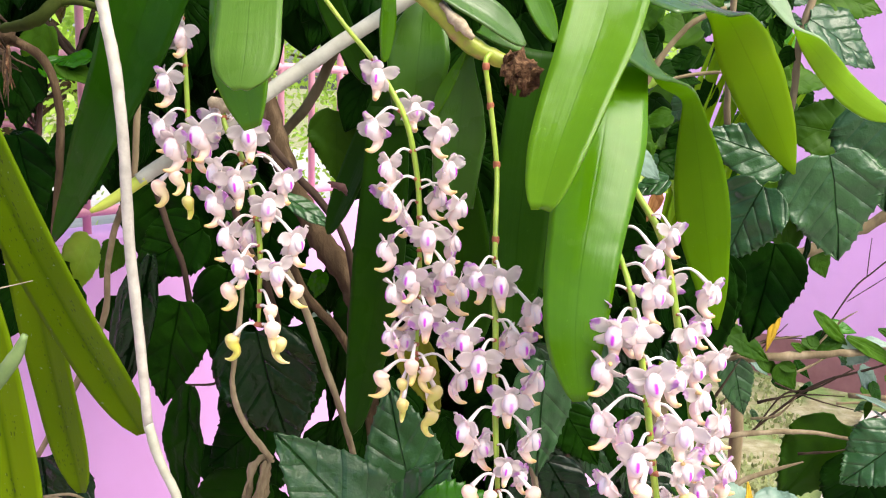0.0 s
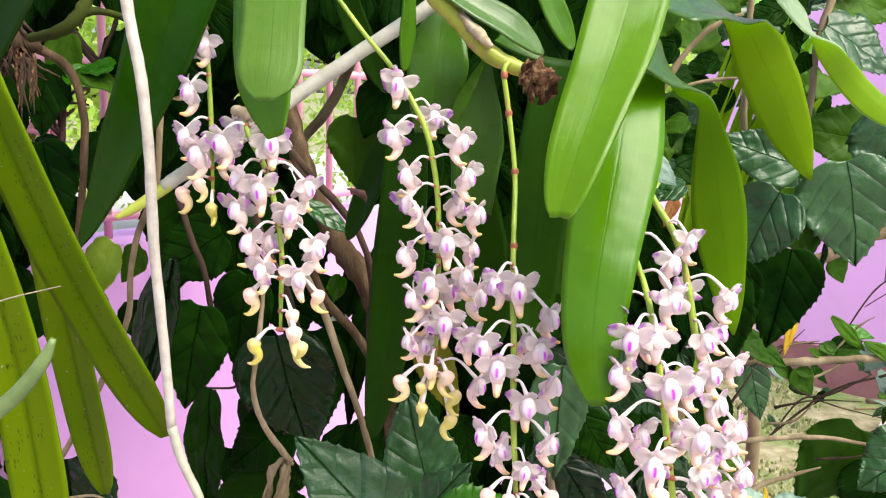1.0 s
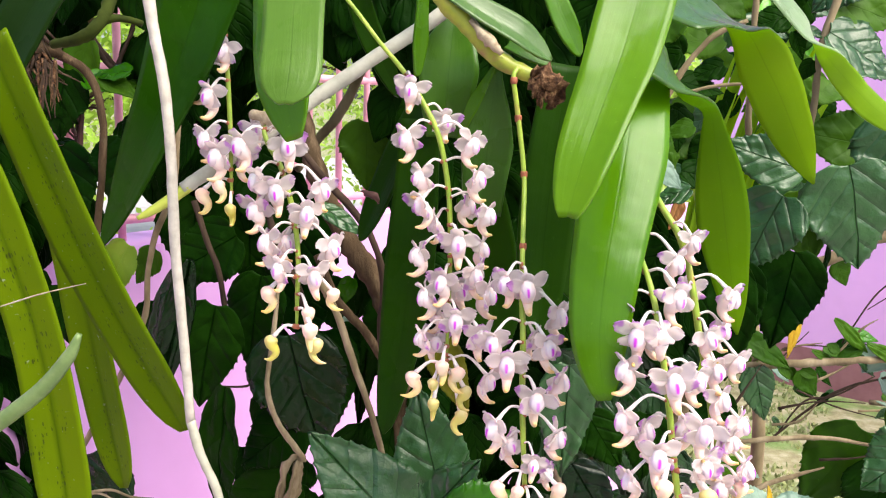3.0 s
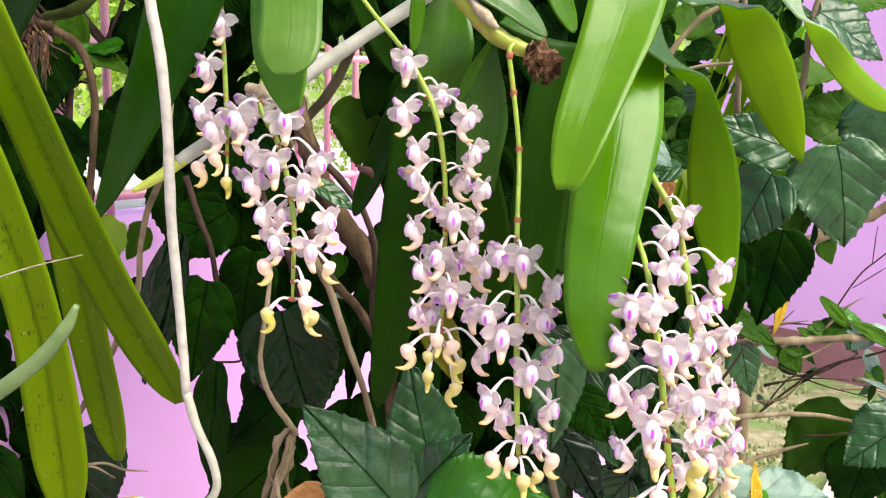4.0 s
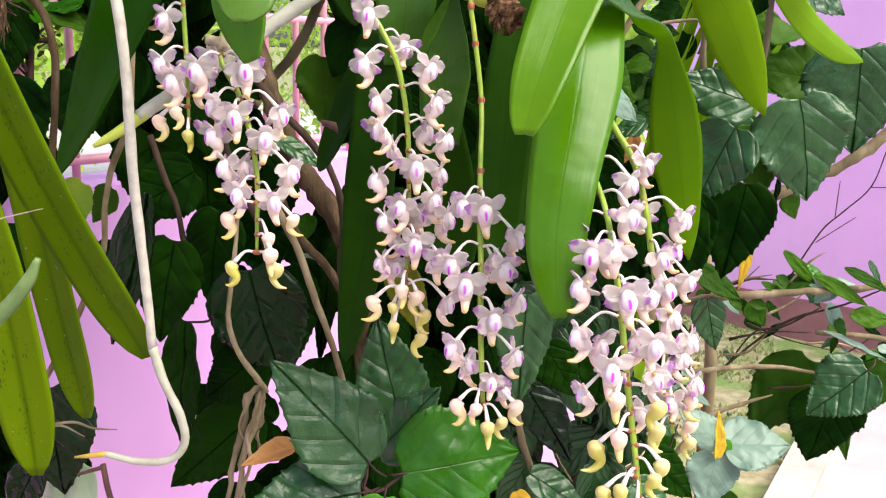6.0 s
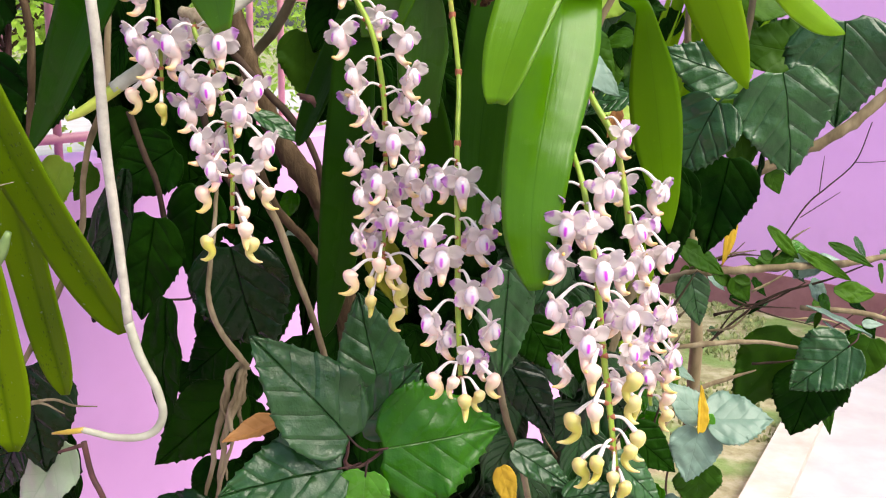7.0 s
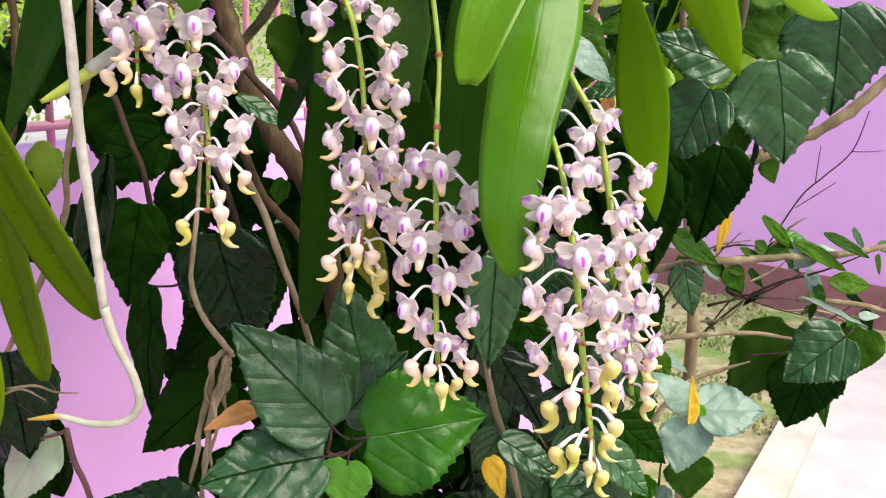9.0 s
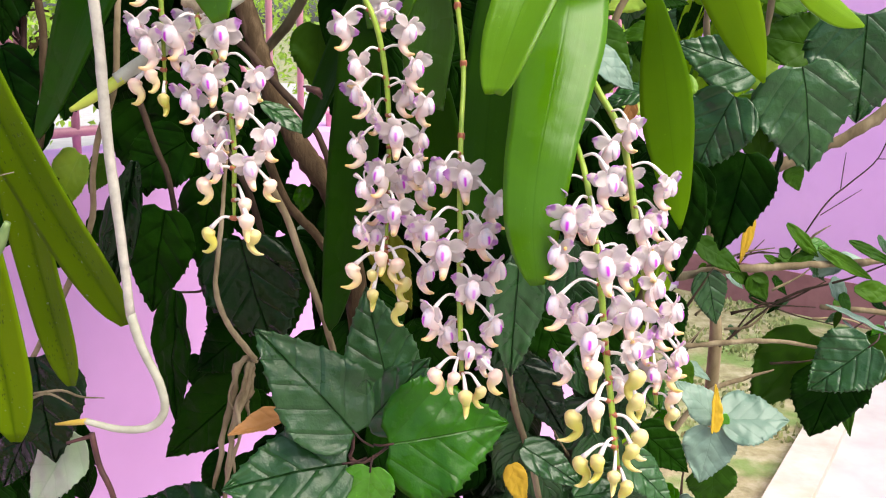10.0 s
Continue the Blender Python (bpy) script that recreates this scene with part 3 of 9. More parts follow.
def petal_shape(length, width, cup, curl, seed):
    """A spoon-shaped petal along +x from the flower's middle, its face to -y, with an uneven blunt end."""
    rng = random.Random(seed)
    nu, nv = 11, 8
    rows, uvs = [], []
    ph, skew, flat = rng.uniform(0, 6), rng.uniform(-0.16, 0.16), rng.uniform(2.0, 2.7)
    for i in range(nu + 1):
        u = (i / nu) ** 0.85
        h = 0.26 + 0.74 * math.sin(math.pi / 2 * min(1, u / 0.6)) ** 1.2 if u < 0.6 else max(0.1, 1 - ((u - 0.6) / 0.405) ** flat) ** (1 / flat)
        row, tx = [], []
        for j in range(nv + 1):
            s = 2 * j / nv - 1
            y = -cup * width * 0.5 * h * s * s - curl * length * u * u + 0.05 * length * math.sin(ph + 5 * u + 3 * s) * u + 0.055 * length * math.sin(3 * ph + 10 * u + 4 * s) * abs(s) * u
            x = u * length * (1 - 0.07 * s * s + 0.05 * s * math.sin(ph) + 0.045 * math.sin(2 * ph + 7 * s) * u)
            row.append((x, y, s * h * width / 2 + skew * length * u * u)), tx.append((u, j / nv))
        rows.append(row), uvs.append(tx)
    m = Mesh()
    m.sheet(rows, 0.25 * MM, uvs)
    return m.done("petal", PETAL)


def spur_shape(k):
    """Column, throat and the horn that hooks forward under the flower."""
    m = Mesh()
    c = spline([(0, 1.2 * MM, 2.4 * MM), (0, -1.2 * MM, 0), (0, -0.8 * MM, -4.2 * MM), (0, 1.9 * MM, -8.6 * MM), (0, 1.2 * MM, -12.4 * MM), (0, -3.4 * MM * k, -15.4 * MM), (0, -8.2 * MM * k, -14.2 * MM)], 20)
    r = np.interp(np.linspace(0, 1, 21), [0, 0.1, 0.26, 0.45, 0.64, 0.82, 1], [1.4 * MM, 3.4 * MM, 4.9 * MM, 4.3 * MM, 3.0 * MM, 2.0 * MM, 0.7 * MM])
    m.tube(c, r, 10, 1.0)
    return m.done("spur", SPUR)


def lip_shape(open_):
    """The tongue before the throat, folded along its middle."""
    rows, uvs = [], []
    for i in range(9):
        u = i / 8
        h = 4.2 * MM * math.sin(math.pi * (0.2 + 0.72 * u)) ** 0.8 * open_
        rows.append([(s / 3 * h, (-4.6 - 2.2 * math.sin(u * 2.6) + 2.6 * abs(s / 3) ** 1.6) * MM, (1.6 - 8.6 * u) * MM) for s in range(-3, 4)])
        uvs.append([(u, (s + 3) / 6) for s in range(-3, 4)])
    m = Mesh()
    m.sheet(rows, 0.7 * MM, uvs)
    return m.done("lip", LIP)


def bud_shape(material, hook, fat):
    m = Mesh()
    c = spline([(0, 0, 2.6 * MM), (0, -0.6 * MM, 0), (0, -0.3 * MM, -3.2 * MM), (0, 1.8 * MM, -6.5 * MM), (0, 1.4 * MM - 0.6 * MM * hook, -9.6 * MM), (0, -3.2 * MM * hook, -11.9 * MM), (0, -8.2 * MM * hook, -11.4 * MM)], 18)
    r = np.interp(np.linspace(0, 1, 19), [0, 0.07, 0.18, 0.32, 0.48, 0.62, 0.8, 1], [0.9 * MM, 3.4 * MM, 4.8 * MM, 4.2 * MM, 2.8 * MM, 2.4 * MM, 1.7 * MM, 0.4 * MM])
    m.tube(c, r * fat, 10)
    return m.done("bud", material)


PETALS = [petal_shape(12.2 * MM, 8.6 * MM, c, k, s) for s, (c, k) in enumerate([(0.2, 0.02), (0.34, 0.14), (0.15, -0.16), (0.4, -0.05), (0.25, 0.2)])]
SEPALS = [petal_shape(11.6 * MM, 9.6 * MM, c, k, s + 9) for s, (c, k) in enumerate([(0.36, 0.10), (0.2, 0.24), (0.45, 0.05), (0.3, -0.12), (0.15, 0.15)])]
HOODS = [petal_shape(7.4 * MM, 8.4 * MM, c, k, s + 19) for s, (c, k) in enumerate([(0.4, 0.5), (0.3, 0.35), (0.45, 0.6)])]
SPURS = [spur_shape(k) for k in (1.0, 0.8, 1.15)]
LIPS = [lip_shape(k) for k in (1.0, 0.8, 0.9)]
BUDS = {"pink": [bud_shape(BUD_PINK, h, f) for h, f in ((1.0, 1.0), (0.55, 0.92))], "green": [bud_shape(BUD_GREEN, h, f) for h, f in ((1.0, 0.92), (0.6, 0.85))]}
flower_count = 0


def stalk(head, spike, start):
    """The pale stalk from the spike's stem to the back of a flower or bud."""
    inv = (Matrix.Translation(spike.location) @ head.matrix_basis).inverted()
    a, e = Vector(start), Vector((0, 0.8 * MM, 1.8 * MM))
    la = inv @ a
    mid = (la + e) / 2 + (inv.to_3x3() @ Vector((0, 0, 1))) * ((la - e).length * 0.26)
    m = Mesh()
    m.tube(spline([la, mid, e], 8), [1.0 * MM, 0.85 * MM, 0.8 * MM, 0.8 * MM, 0.85 * MM, 0.95 * MM, 1.1 * MM, 1.3 * MM, 1.5 * MM], 6)
    part("pedicel", m.done("pedicel", PEDICEL), head, "", Matrix())
    m = Mesh()
    d = (mid - la).normalized()
    m.tube([la - d * 1.0 * MM, la + d * 1.2 * MM, la + d * 2.6 * MM], [1.7 * MM, 1.6 * MM, 0.9 * MM], 6)
    part("bract", m.done("bract", BRACT), head, "rust-brown bract", Matrix())


def flower(spike, at, start, turn, size=1.0, nod=8.0):
    """An open flower: turn 0 looks towards -y, +90 towards +x."""
    global flower_count
    flower_count += 1
    rng = random.Random(flower_count * 17)
    w = Matrix.Translation(at) @ Matrix.Rotation(radians(turn), 4, "Z") @ Matrix.Rotation(radians(nod + rng.uniform(-7, 7)), 4, "X") @ Matrix.Rotation(radians(rng.uniform(-9, 9)), 4, "Y") @ Matrix.Scale(size, 4)
    head = part("flower", rng.choice(SPURS), spike, "", Matrix.Translation(-spike.location) @ w)
    part("lip", rng.choice(LIPS), head, "lip with a magenta stripe", Matrix())
    for s in (1, -1):
        flip = Matrix.Diagonal((s, 1, 1, 1))
        part("petal", rng.choice(PETALS), head, "", flip @ Matrix.Rotation(radians(-6 + rng.uniform(-16, 16)), 4, "Y") @ Matrix.Rotation(radians(6 + rng.uniform(-26, 26)), 4, "Z") @ Matrix.Rotation(radians(rng.uniform(-30, 12)), 4, "X") @ Matrix.Translation((0.8 * MM, -0.4 * MM, 1.0 * MM)))
        part("lateral_sepal", rng.choice(SEPALS), head, "", flip @ Matrix.Rotation(radians(34 + rng.uniform(-14, 20)), 4, "Y") @ Matrix.Rotation(radians(16 + rng.uniform(-30, 26)), 4, "Z") @ Matrix.Rotation(radians(rng.uniform(-10, 30)), 4, "X") @ Matrix.Translation((0.8 * MM, 0.4 * MM, -0.6 * MM)))
    part("dorsal_sepal", rng.choice(HOODS), head, "", Matrix.Rotation(radians(-90 + rng.uniform(-8, 8)), 4, "Y") @ Matrix.Rotation(radians(rng.uniform(-6, 6)), 4, "Z") @ Matrix.Rotation(radians(rng.uniform(-10, 10)), 4, "X") @ Matrix.Translation((1.0 * MM, 0, 0)))
    stalk(head, spike, start)


def bud(spike, at, start, turn, size=1.0, tint="green", nod=4.0):
    """A closed bud with its hooked tail."""
    global flower_count
    flower_count += 1
    rng = random.Random(flower_count * 17)
    w = Matrix.Translation(at) @ Matrix.Rotation(radians(turn), 4, "Z") @ Matrix.Rotation(radians(nod + rng.uniform(-10, 10)), 4, "X") @ Matrix.Rotation(radians(rng.uniform(-9, 9)), 4, "Y") @ Matrix.Scale(size * 1.1, 4)
    head = part("bud", rng.choice(BUDS[tint]), spike, "", Matrix.Translation(-spike.location) @ w)
    stalk(head, spike, start)


def spike_of(pts, radii, label):
    sp = thing("orchid_flower_spike", pts[0], label, "flower spike", "hanging flower spikes of the orchid")
    rod("stem", sp, pts, [0.86 * r for r in radii], STEM, 8, 40)
    return sp


# ---- ground, walls ----
def slab(name, corners, z0, z1, material, label, category):
    """A solid with the given ground corners between two heights."""
    m = Mesh()
    k = len(corners)
    m.v = [(x, y, z0) for x, y in corners] + [(x, y, z1) for x, y in corners]
    m.t = [(x, y) for x, y in corners] * 2
    m.f = [tuple(range(k - 1, -1, -1)), tuple(range(k, 2 * k))] + [(i, (i + 1) % k, k + (i + 1) % k, k + i) for i in range(k)]
    ob = new(name, m.done(name, material, True))
    bm = bmesh.new()
    bm.from_mesh(ob.data)
    bmesh.ops.recalc_face_normals(bm, faces=bm.faces)
    bm.to_mesh(ob.data)
    return tagged(ob, label, category, "", "structure")


def wall_along(name, a, b, z0, z1, thick, material, label):
    """An upright wall whose face runs from a to b, thick to its far side."""
    a, b = Vector(a), Vector(b)
    d = (b - a).normalized()
    off = Vector((-d.y, d.x)) * thick
    return slab(name, [tuple(p) for p in (a, b, b + off, a + off)], z0, z1, material, label, "wall")


# Unseen wall added behind the viewpoint; it blocks low sky and steers reflections.
added_wall_behind = wall_along("added_wall_behind", (6.0, -6.0), (-7.0, -6.0), 0, 1.4, 0.2, KERB, "plain pale wall added unseen behind the viewpoint to close the place")
ground = slab("ground", [(-1500, -1500), (1500, -1500), (1500, 1500), (-1500, 1500)], -0.3, 0, SOIL, "brown garden soil with thin green growth", "ground")
wall_low = wall_along("wall_low", (-1.97, -1.431), (0.542, 3.008), 0, 1.111, 0.12, WALL, "low lilac painted garden wall")
wall_tall = wall_along("wall_tall", (0.846, 4.738), (5.857, 1.26), 0, 2.9, 0.15, WALL, "tall lilac painted house wall")
plinth = wall_along("plinth", (0.921, 4.671), (5.851, 1.25), 0, 0.2, 0.011, PLINTH, "maroon painted band along the foot of the wall")
tagged(plinth, "", "skirting")
kerb = slab("kerb", [(-3.268, -5.621), (-3.162, -5.675), (1.632, 3.779), (1.526, 3.833)], 0, 0.05, KERB, "worn pale cement kerb beside the path", "kerb")
pavement = slab("pavement", [(-3.162, -5.675), (4.76, -9.692), (9.553, -0.237), (1.632, 3.779)], 0, 0.02, CONCRETE, "bright bare concrete path", "pavement")
# Pale slab added so that the gaps through the railing look bright.
yard = slab("yard", [(-1.913, -0.314), (-15.403, 7.318), (-7.524, 21.244), (5.966, 13.611)], 0, 0.015, CONCRETE, "pale concrete slab added beyond the low wall to whiten the gaps", "yard")

railing = thing("wall_railing", (-0.988, 0.426, 1.111), "pink painted iron railing with scrolls on the low wall", "railing")
for i in range(38):
    p = Vector((-0.988 + 0.4924 * 0.075 * i, 0.426 + 0.8704 * 0.075 * i, 1.111))
    rod("bar", railing, [p - Vector((0, 0, 0.01)), p + Vector((0, 0, 0.35)), p + Vector((0, 0, 0.7))], [0.006], RAIL, 8, 2)
    if i % 2 == 0:
        q = p + Vector((0.4924, 0.8704, 0)) * 0.0375
        m = Mesh()
        m.tube([q + Vector((0.4924 * math.cos(a), 0.8704 * math.cos(a), math.sin(a))) * (0.032 - 0.0035 * max(0, a - 5)) + Vector((0, 0, 0.13)) for a in np.linspace(0, 8.5, 26)], [0.0045] * 26, 6)
        part("scroll", m.done("scroll", RAIL), railing)
for z in (0.03, 0.24, 0.7):
    p = Vector((-0.988, 0.426, 1.111 + z))
    rod("rail", railing, [p - Vector((0.4924, 0.8704, 0)) * 0.05, p + Vector((0.4924, 0.8704, 0)) * 1.4, p + Vector((0.4924, 0.8704, 0)) * 2.8], [0.007], RAIL, 8, 2)


# ---- beyond the wall ----
def far_tree(at, height, spread, seed):
    """A tree far behind: trunk, limbs and a crown of many separate leaves with gaps."""
    rng = random.Random(seed)
    tree = thing("background_tree", at, "sunlit broad-leaved tree beyond the garden wall", "tree", "trees beyond the wall")
    x, y, z = at
    rod("trunk", tree, [(x, y, z), (x + 0.05, y, z + height * 0.35), (x - 0.04, y, z + height * 0.7)], [0.09, 0.07, 0.04], BARK, 10, 12, 0.08, seed)
    centres = []
    for k in range(9):
        a = rng.uniform(0, 6.28)
        e = Vector((x + math.cos(a) * spread * rng.uniform(0.3, 0.9), y + math.sin(a) * spread * rng.uniform(0.3, 0.9), z + height * rng.uniform(0.25, 0.98)))
        rod("limb", tree, [(x, y, z + height * 0.3), (x + (e.x - x) * 0.5, y + (e.y - y) * 0.5, (z + height * 0.35 + e.z) / 2), tuple(e)], [0.035, 0.02, 0.008], BARK, 6, 8)
        centres.append(e)
    m = Mesh()
    for k in range(9000):
        c = rng.choice(centres)
        p = c + Vector((rng.gauss(0, 1), rng.gauss(0, 1), rng.gauss(0, 1))) * spread * 0.26
        d = Vector((rng.uniform(-1, 1), rng.uniform(-1, 1), rng.uniform(-0.9, 0.4))).normalized()
        n = Vector((rng.uniform(-0.5, 0.5), -0.6, 0.8))
        sd = d.cross(n).normalized()
        l = rng.uniform(0.04, 0.08)
        o = len(m.v)
        m.v += [p, p + d * l * 0.45 + sd * l * 0.3, p + d * l - Vector((0, 0, 0.2 * l)), p + d * l * 0.45 - sd * l * 0.3]
        m.t += [(0, 0.5), (0.45, 0), (1, 0.5), (0.45, 1)]
        m.f += [(o, o + 1, o + 2), (o, o + 2, o + 3)]
    part("crown", m.done("crown", HIB_SUNLIT), tree)


for i, (x, y, h, w) in enumerate([(-2.9, 7.4, 2.6, 0.9), (-0.4, 6.2, 3.2, 1.2), (0.9, 7.6, 3.6, 1.3), (-3.2, 5.5, 3.0, 1.2), (-1.2, 8.5, 4.0, 1.6), (2.2, 9.5, 4.2, 1.6)]):
    far_tree((x, y, 0), h, w, i + 3)



# ---- orchid plant ----
orchid = thing("orchid_plant", (-0.0203, 0.6, 1.4016), "epiphytic orchid with long glossy strap leaves hung on a trunk", "orchid")
strap_leaf(orchid, [(0.0942, 0.5100, 1.3856), (0.0829, 0.4800, 1.3456), (0.0727, 0.4570, 1.3171), (0.0638, 0.4380, 1.2904), (0.0576, 0.4260, 1.2652)], 0.0396, (0.03, -1, 0.5), LEAF_BRIGHT, end=(-0.42, -1, 0.08), turn=0.42, span=0.7, notch=0.006, fold=0.12, profile=[(0, 1), (0.25, 0.97), (0.5, 0.86), (0.75, 0.68), (0.9, 0.52), (0.96, 0.4), (1, 0.24)])
strap_leaf(orchid, [(0.1011, 0.5850, 1.3412), (0.0936, 0.5450, 1.2941), (0.0867, 0.5180, 1.2556), (0.0818, 0.5000, 1.2232), (0.0801, 0.4900, 1.1889), (0.0842, 0.4840, 1.1566)], 0.0493, (-0.03, -1, 0.45), LEAF_MID, fold=-0.13, label='broad glossy green leaf with a blunt tip', end=(-0.12, -1, 0.12), turn=0.5, span=0.7, profile=[(0, 0.8), (0.2, 1), (0.42, 0.9), (0.6, 0.8), (0.79, 0.64), (0.9, 0.47), (0.96, 0.33), (1, 0.15)])
strap_leaf(orchid, [(0.0586, 0.64, 1.3457), (0.0519, 0.63, 1.2823), (0.047, 0.62, 1.2186), (0.0461, 0.61, 1.1509)], 0.0406, (0.2, -1, 0.2), LEAF_HALF_SHADE, blunt=0.5)
strap_leaf(orchid, [(0.075, 0.66, 1.3318), (0.0726, 0.65, 1.2545), (0.068, 0.64, 1.1803)], 0.0362, (0.2, -1, 0.2), LEAF_HALF_SHADE, blunt=0.5)
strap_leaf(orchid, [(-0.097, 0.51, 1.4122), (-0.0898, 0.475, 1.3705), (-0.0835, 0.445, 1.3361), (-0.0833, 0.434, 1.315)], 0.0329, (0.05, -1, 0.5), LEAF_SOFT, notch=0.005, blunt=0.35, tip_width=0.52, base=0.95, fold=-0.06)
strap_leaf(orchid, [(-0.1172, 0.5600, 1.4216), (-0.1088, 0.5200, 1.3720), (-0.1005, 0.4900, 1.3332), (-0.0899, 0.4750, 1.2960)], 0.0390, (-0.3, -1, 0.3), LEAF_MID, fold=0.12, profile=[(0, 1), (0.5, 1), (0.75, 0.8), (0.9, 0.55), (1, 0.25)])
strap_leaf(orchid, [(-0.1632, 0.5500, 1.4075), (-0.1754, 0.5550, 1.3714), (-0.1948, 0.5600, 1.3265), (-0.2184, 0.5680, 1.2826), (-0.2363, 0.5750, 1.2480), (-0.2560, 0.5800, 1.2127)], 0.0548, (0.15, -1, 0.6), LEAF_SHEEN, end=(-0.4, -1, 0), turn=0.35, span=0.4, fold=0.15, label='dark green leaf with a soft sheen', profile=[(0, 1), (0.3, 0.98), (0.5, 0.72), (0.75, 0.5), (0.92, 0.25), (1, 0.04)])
strap_leaf(orchid, [(-0.0902, 0.62, 1.4023), (-0.081, 0.63, 1.3678), (-0.0593, 0.64, 1.3204)], 0.0179, (0.3, -1, 0.2), LEAF_HALF_SHADE)
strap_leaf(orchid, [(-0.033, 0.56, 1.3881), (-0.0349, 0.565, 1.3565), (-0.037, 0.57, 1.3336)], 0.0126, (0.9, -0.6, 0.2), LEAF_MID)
strap_leaf(orchid, [(-0.0442, 0.645, 1.3055), (-0.0463, 0.64, 1.2394), (-0.0522, 0.635, 1.1594), (-0.0649, 0.63, 1.0724)], 0.0379, (-0.2, -1, 0.3), LEAF_HALF_SHADE, blunt=0.6)
strap_leaf(orchid, [(-0.0481, 0.67, 1.317), (-0.0619, 0.67, 1.2845), (-0.0793, 0.67, 1.2429), (-0.0925, 0.67, 1.211)], 0.0257, (-0.5, -1, 0.4), LEAF_HALF_SHADE, blunt=0.7)
strap_leaf(orchid, [(-0.0217, 0.6450, 1.3842), (-0.0229, 0.6400, 1.3632), (-0.0240, 0.6350, 1.3400), (-0.0253, 0.6350, 1.3169), (-0.0272, 0.6400, 1.2933)], 0.0412, (0.25, -1, 0.3), LEAF_FERN, fold=0.22, profile=[(0, 0.06), (0.12, 0.42), (0.3, 0.85), (0.5, 1), (0.75, 0.9), (1, 0.6)])
strap_leaf(orchid, [(0.0118, 0.6150, 1.3482), (0.0089, 0.6150, 1.3235), (0.0065, 0.6200, 1.2989), (0.0044, 0.6250, 1.2718), (0.0024, 0.6300, 1.2398)], 0.0353, (0.2, -1, 0.2), LEAF_FERN, fold=0.25, profile=[(0, 0.04), (0.15, 0.3), (0.35, 0.72), (0.6, 1), (1, 0.8)])
strap_leaf(orchid, [(0.0118, 0.6080, 1.3472), (0.0023, 0.6100, 1.3288), (-0.0063, 0.6120, 1.3119), (-0.0139, 0.6180, 1.2927)], 0.0098, (-0.6, -1, 0.3), LEAF_MID, fold=0.1, profile=[(0, 0.05), (0.3, 0.7), (0.6, 1), (1, 0.3)])
strap_leaf(orchid, [(-0.0217, 0.6000, 1.3916), (0.0015, 0.5980, 1.3766), (0.0247, 0.6000, 1.3641), (0.0470, 0.6100, 1.3473)], 0.0230, (0.05, -0.75, 0.85), LEAF_PALE, fold=0.3, label='broad grey-green folded leaf above the cane', profile=[(0, 0.8), (0.4, 1), (0.75, 0.95), (0.9, 0.65), (1, 0.12)])
strap_leaf(orchid, [(0.0165, 0.6250, 1.3573), (0.0320, 0.6200, 1.3504), (0.0472, 0.6200, 1.3441)], 0.0100, (0.1, -0.8, 0.7), LEAF_FERN, fold=0.25, profile=[(0, 0.8), (0.6, 1), (0.85, 0.7), (1, 0.1)])
strap_leaf(orchid, [(-0.0039, 0.7, 1.2468), (0.0065, 0.7, 1.1864), (0.013, 0.7, 1.1196)], 0.0476, (0.1, -1, 0.1), LEAF_HALF_SHADE)
strap_leaf(orchid, [(0.0365, 0.66, 1.418), (0.0518, 0.66, 1.3835), (0.0671, 0.66, 1.3525)], 0.0188, (0.3, -1, 0.6), LEAF_MID)
strap_leaf(orchid, [(0.0971, 0.5600, 1.3563), (0.1102, 0.5650, 1.3467), (0.1259, 0.5800, 1.3359), (0.1400, 0.5980, 1.3235), (0.1538, 0.6200, 1.3167), (0.1602, 0.6350, 1.2989), (0.1693, 0.6500, 1.2645), (0.1781, 0.6600, 1.2241), (0.1864, 0.6620, 1.1828), (0.1912, 0.6620, 1.1551)], 0.0408, (0.25, -0.75, 0.7), LEAF_UPPER, end=(-0.2, 1, 0.2), turn=0.42, span=0.5, fold=0.12, under=LEAF_MOSS_BACKLIT, profile=[(0, 0.7), (0.2, 0.95), (0.33, 0.6), (0.42, 0.24), (0.46, 0.24), (0.556, 0.44), (0.667, 0.9), (0.76, 1), (0.889, 0.56), (0.95, 0.3), (1, 0.03)])
strap_leaf(orchid, [(0.1219, 0.6200, 1.3788), (0.1537, 0.6700, 1.3848), (0.1831, 0.7100, 1.3833), (0.2011, 0.7400, 1.3753), (0.2179, 0.7600, 1.3534), (0.2372, 0.7800, 1.3262), (0.2565, 0.8000, 1.2954), (0.2782, 0.8130, 1.2562)], 0.0502, (0.2, -0.62, 0.78), LEAF_UPPER, end=(-0.25, 1, 0.1), turn=0.45, span=0.4, fold=0.15, under=LEAF_BACKLIT, profile=[(0, 0.95), (0.14, 0.95), (0.29, 0.75), (0.43, 0.6), (0.57, 0.86), (0.7, 1), (0.86, 0.76), (0.94, 0.42), (1, 0.04)])
strap_leaf(orchid, [(0.1972, 0.6800, 1.4067), (0.2245, 0.7000, 1.3840), (0.2485, 0.7150, 1.3646), (0.2677, 0.7250, 1.3457), (0.2899, 0.7350, 1.3263), (0.3132, 0.7450, 1.3127), (0.3345, 0.7520, 1.3050)], 0.0225, (0.3, -0.75, 0.66), LEAF_PAINTED_SHEEN, end=(-0.4, 1, -0.1), turn=0.42, span=0.4, fold=0.15, under=LEAF_SUNLIT_LIME, profile=[(0, 1.05), (0.3, 1), (0.45, 0.8), (0.65, 1), (0.82, 0.85), (0.94, 0.45), (1, 0.06)])
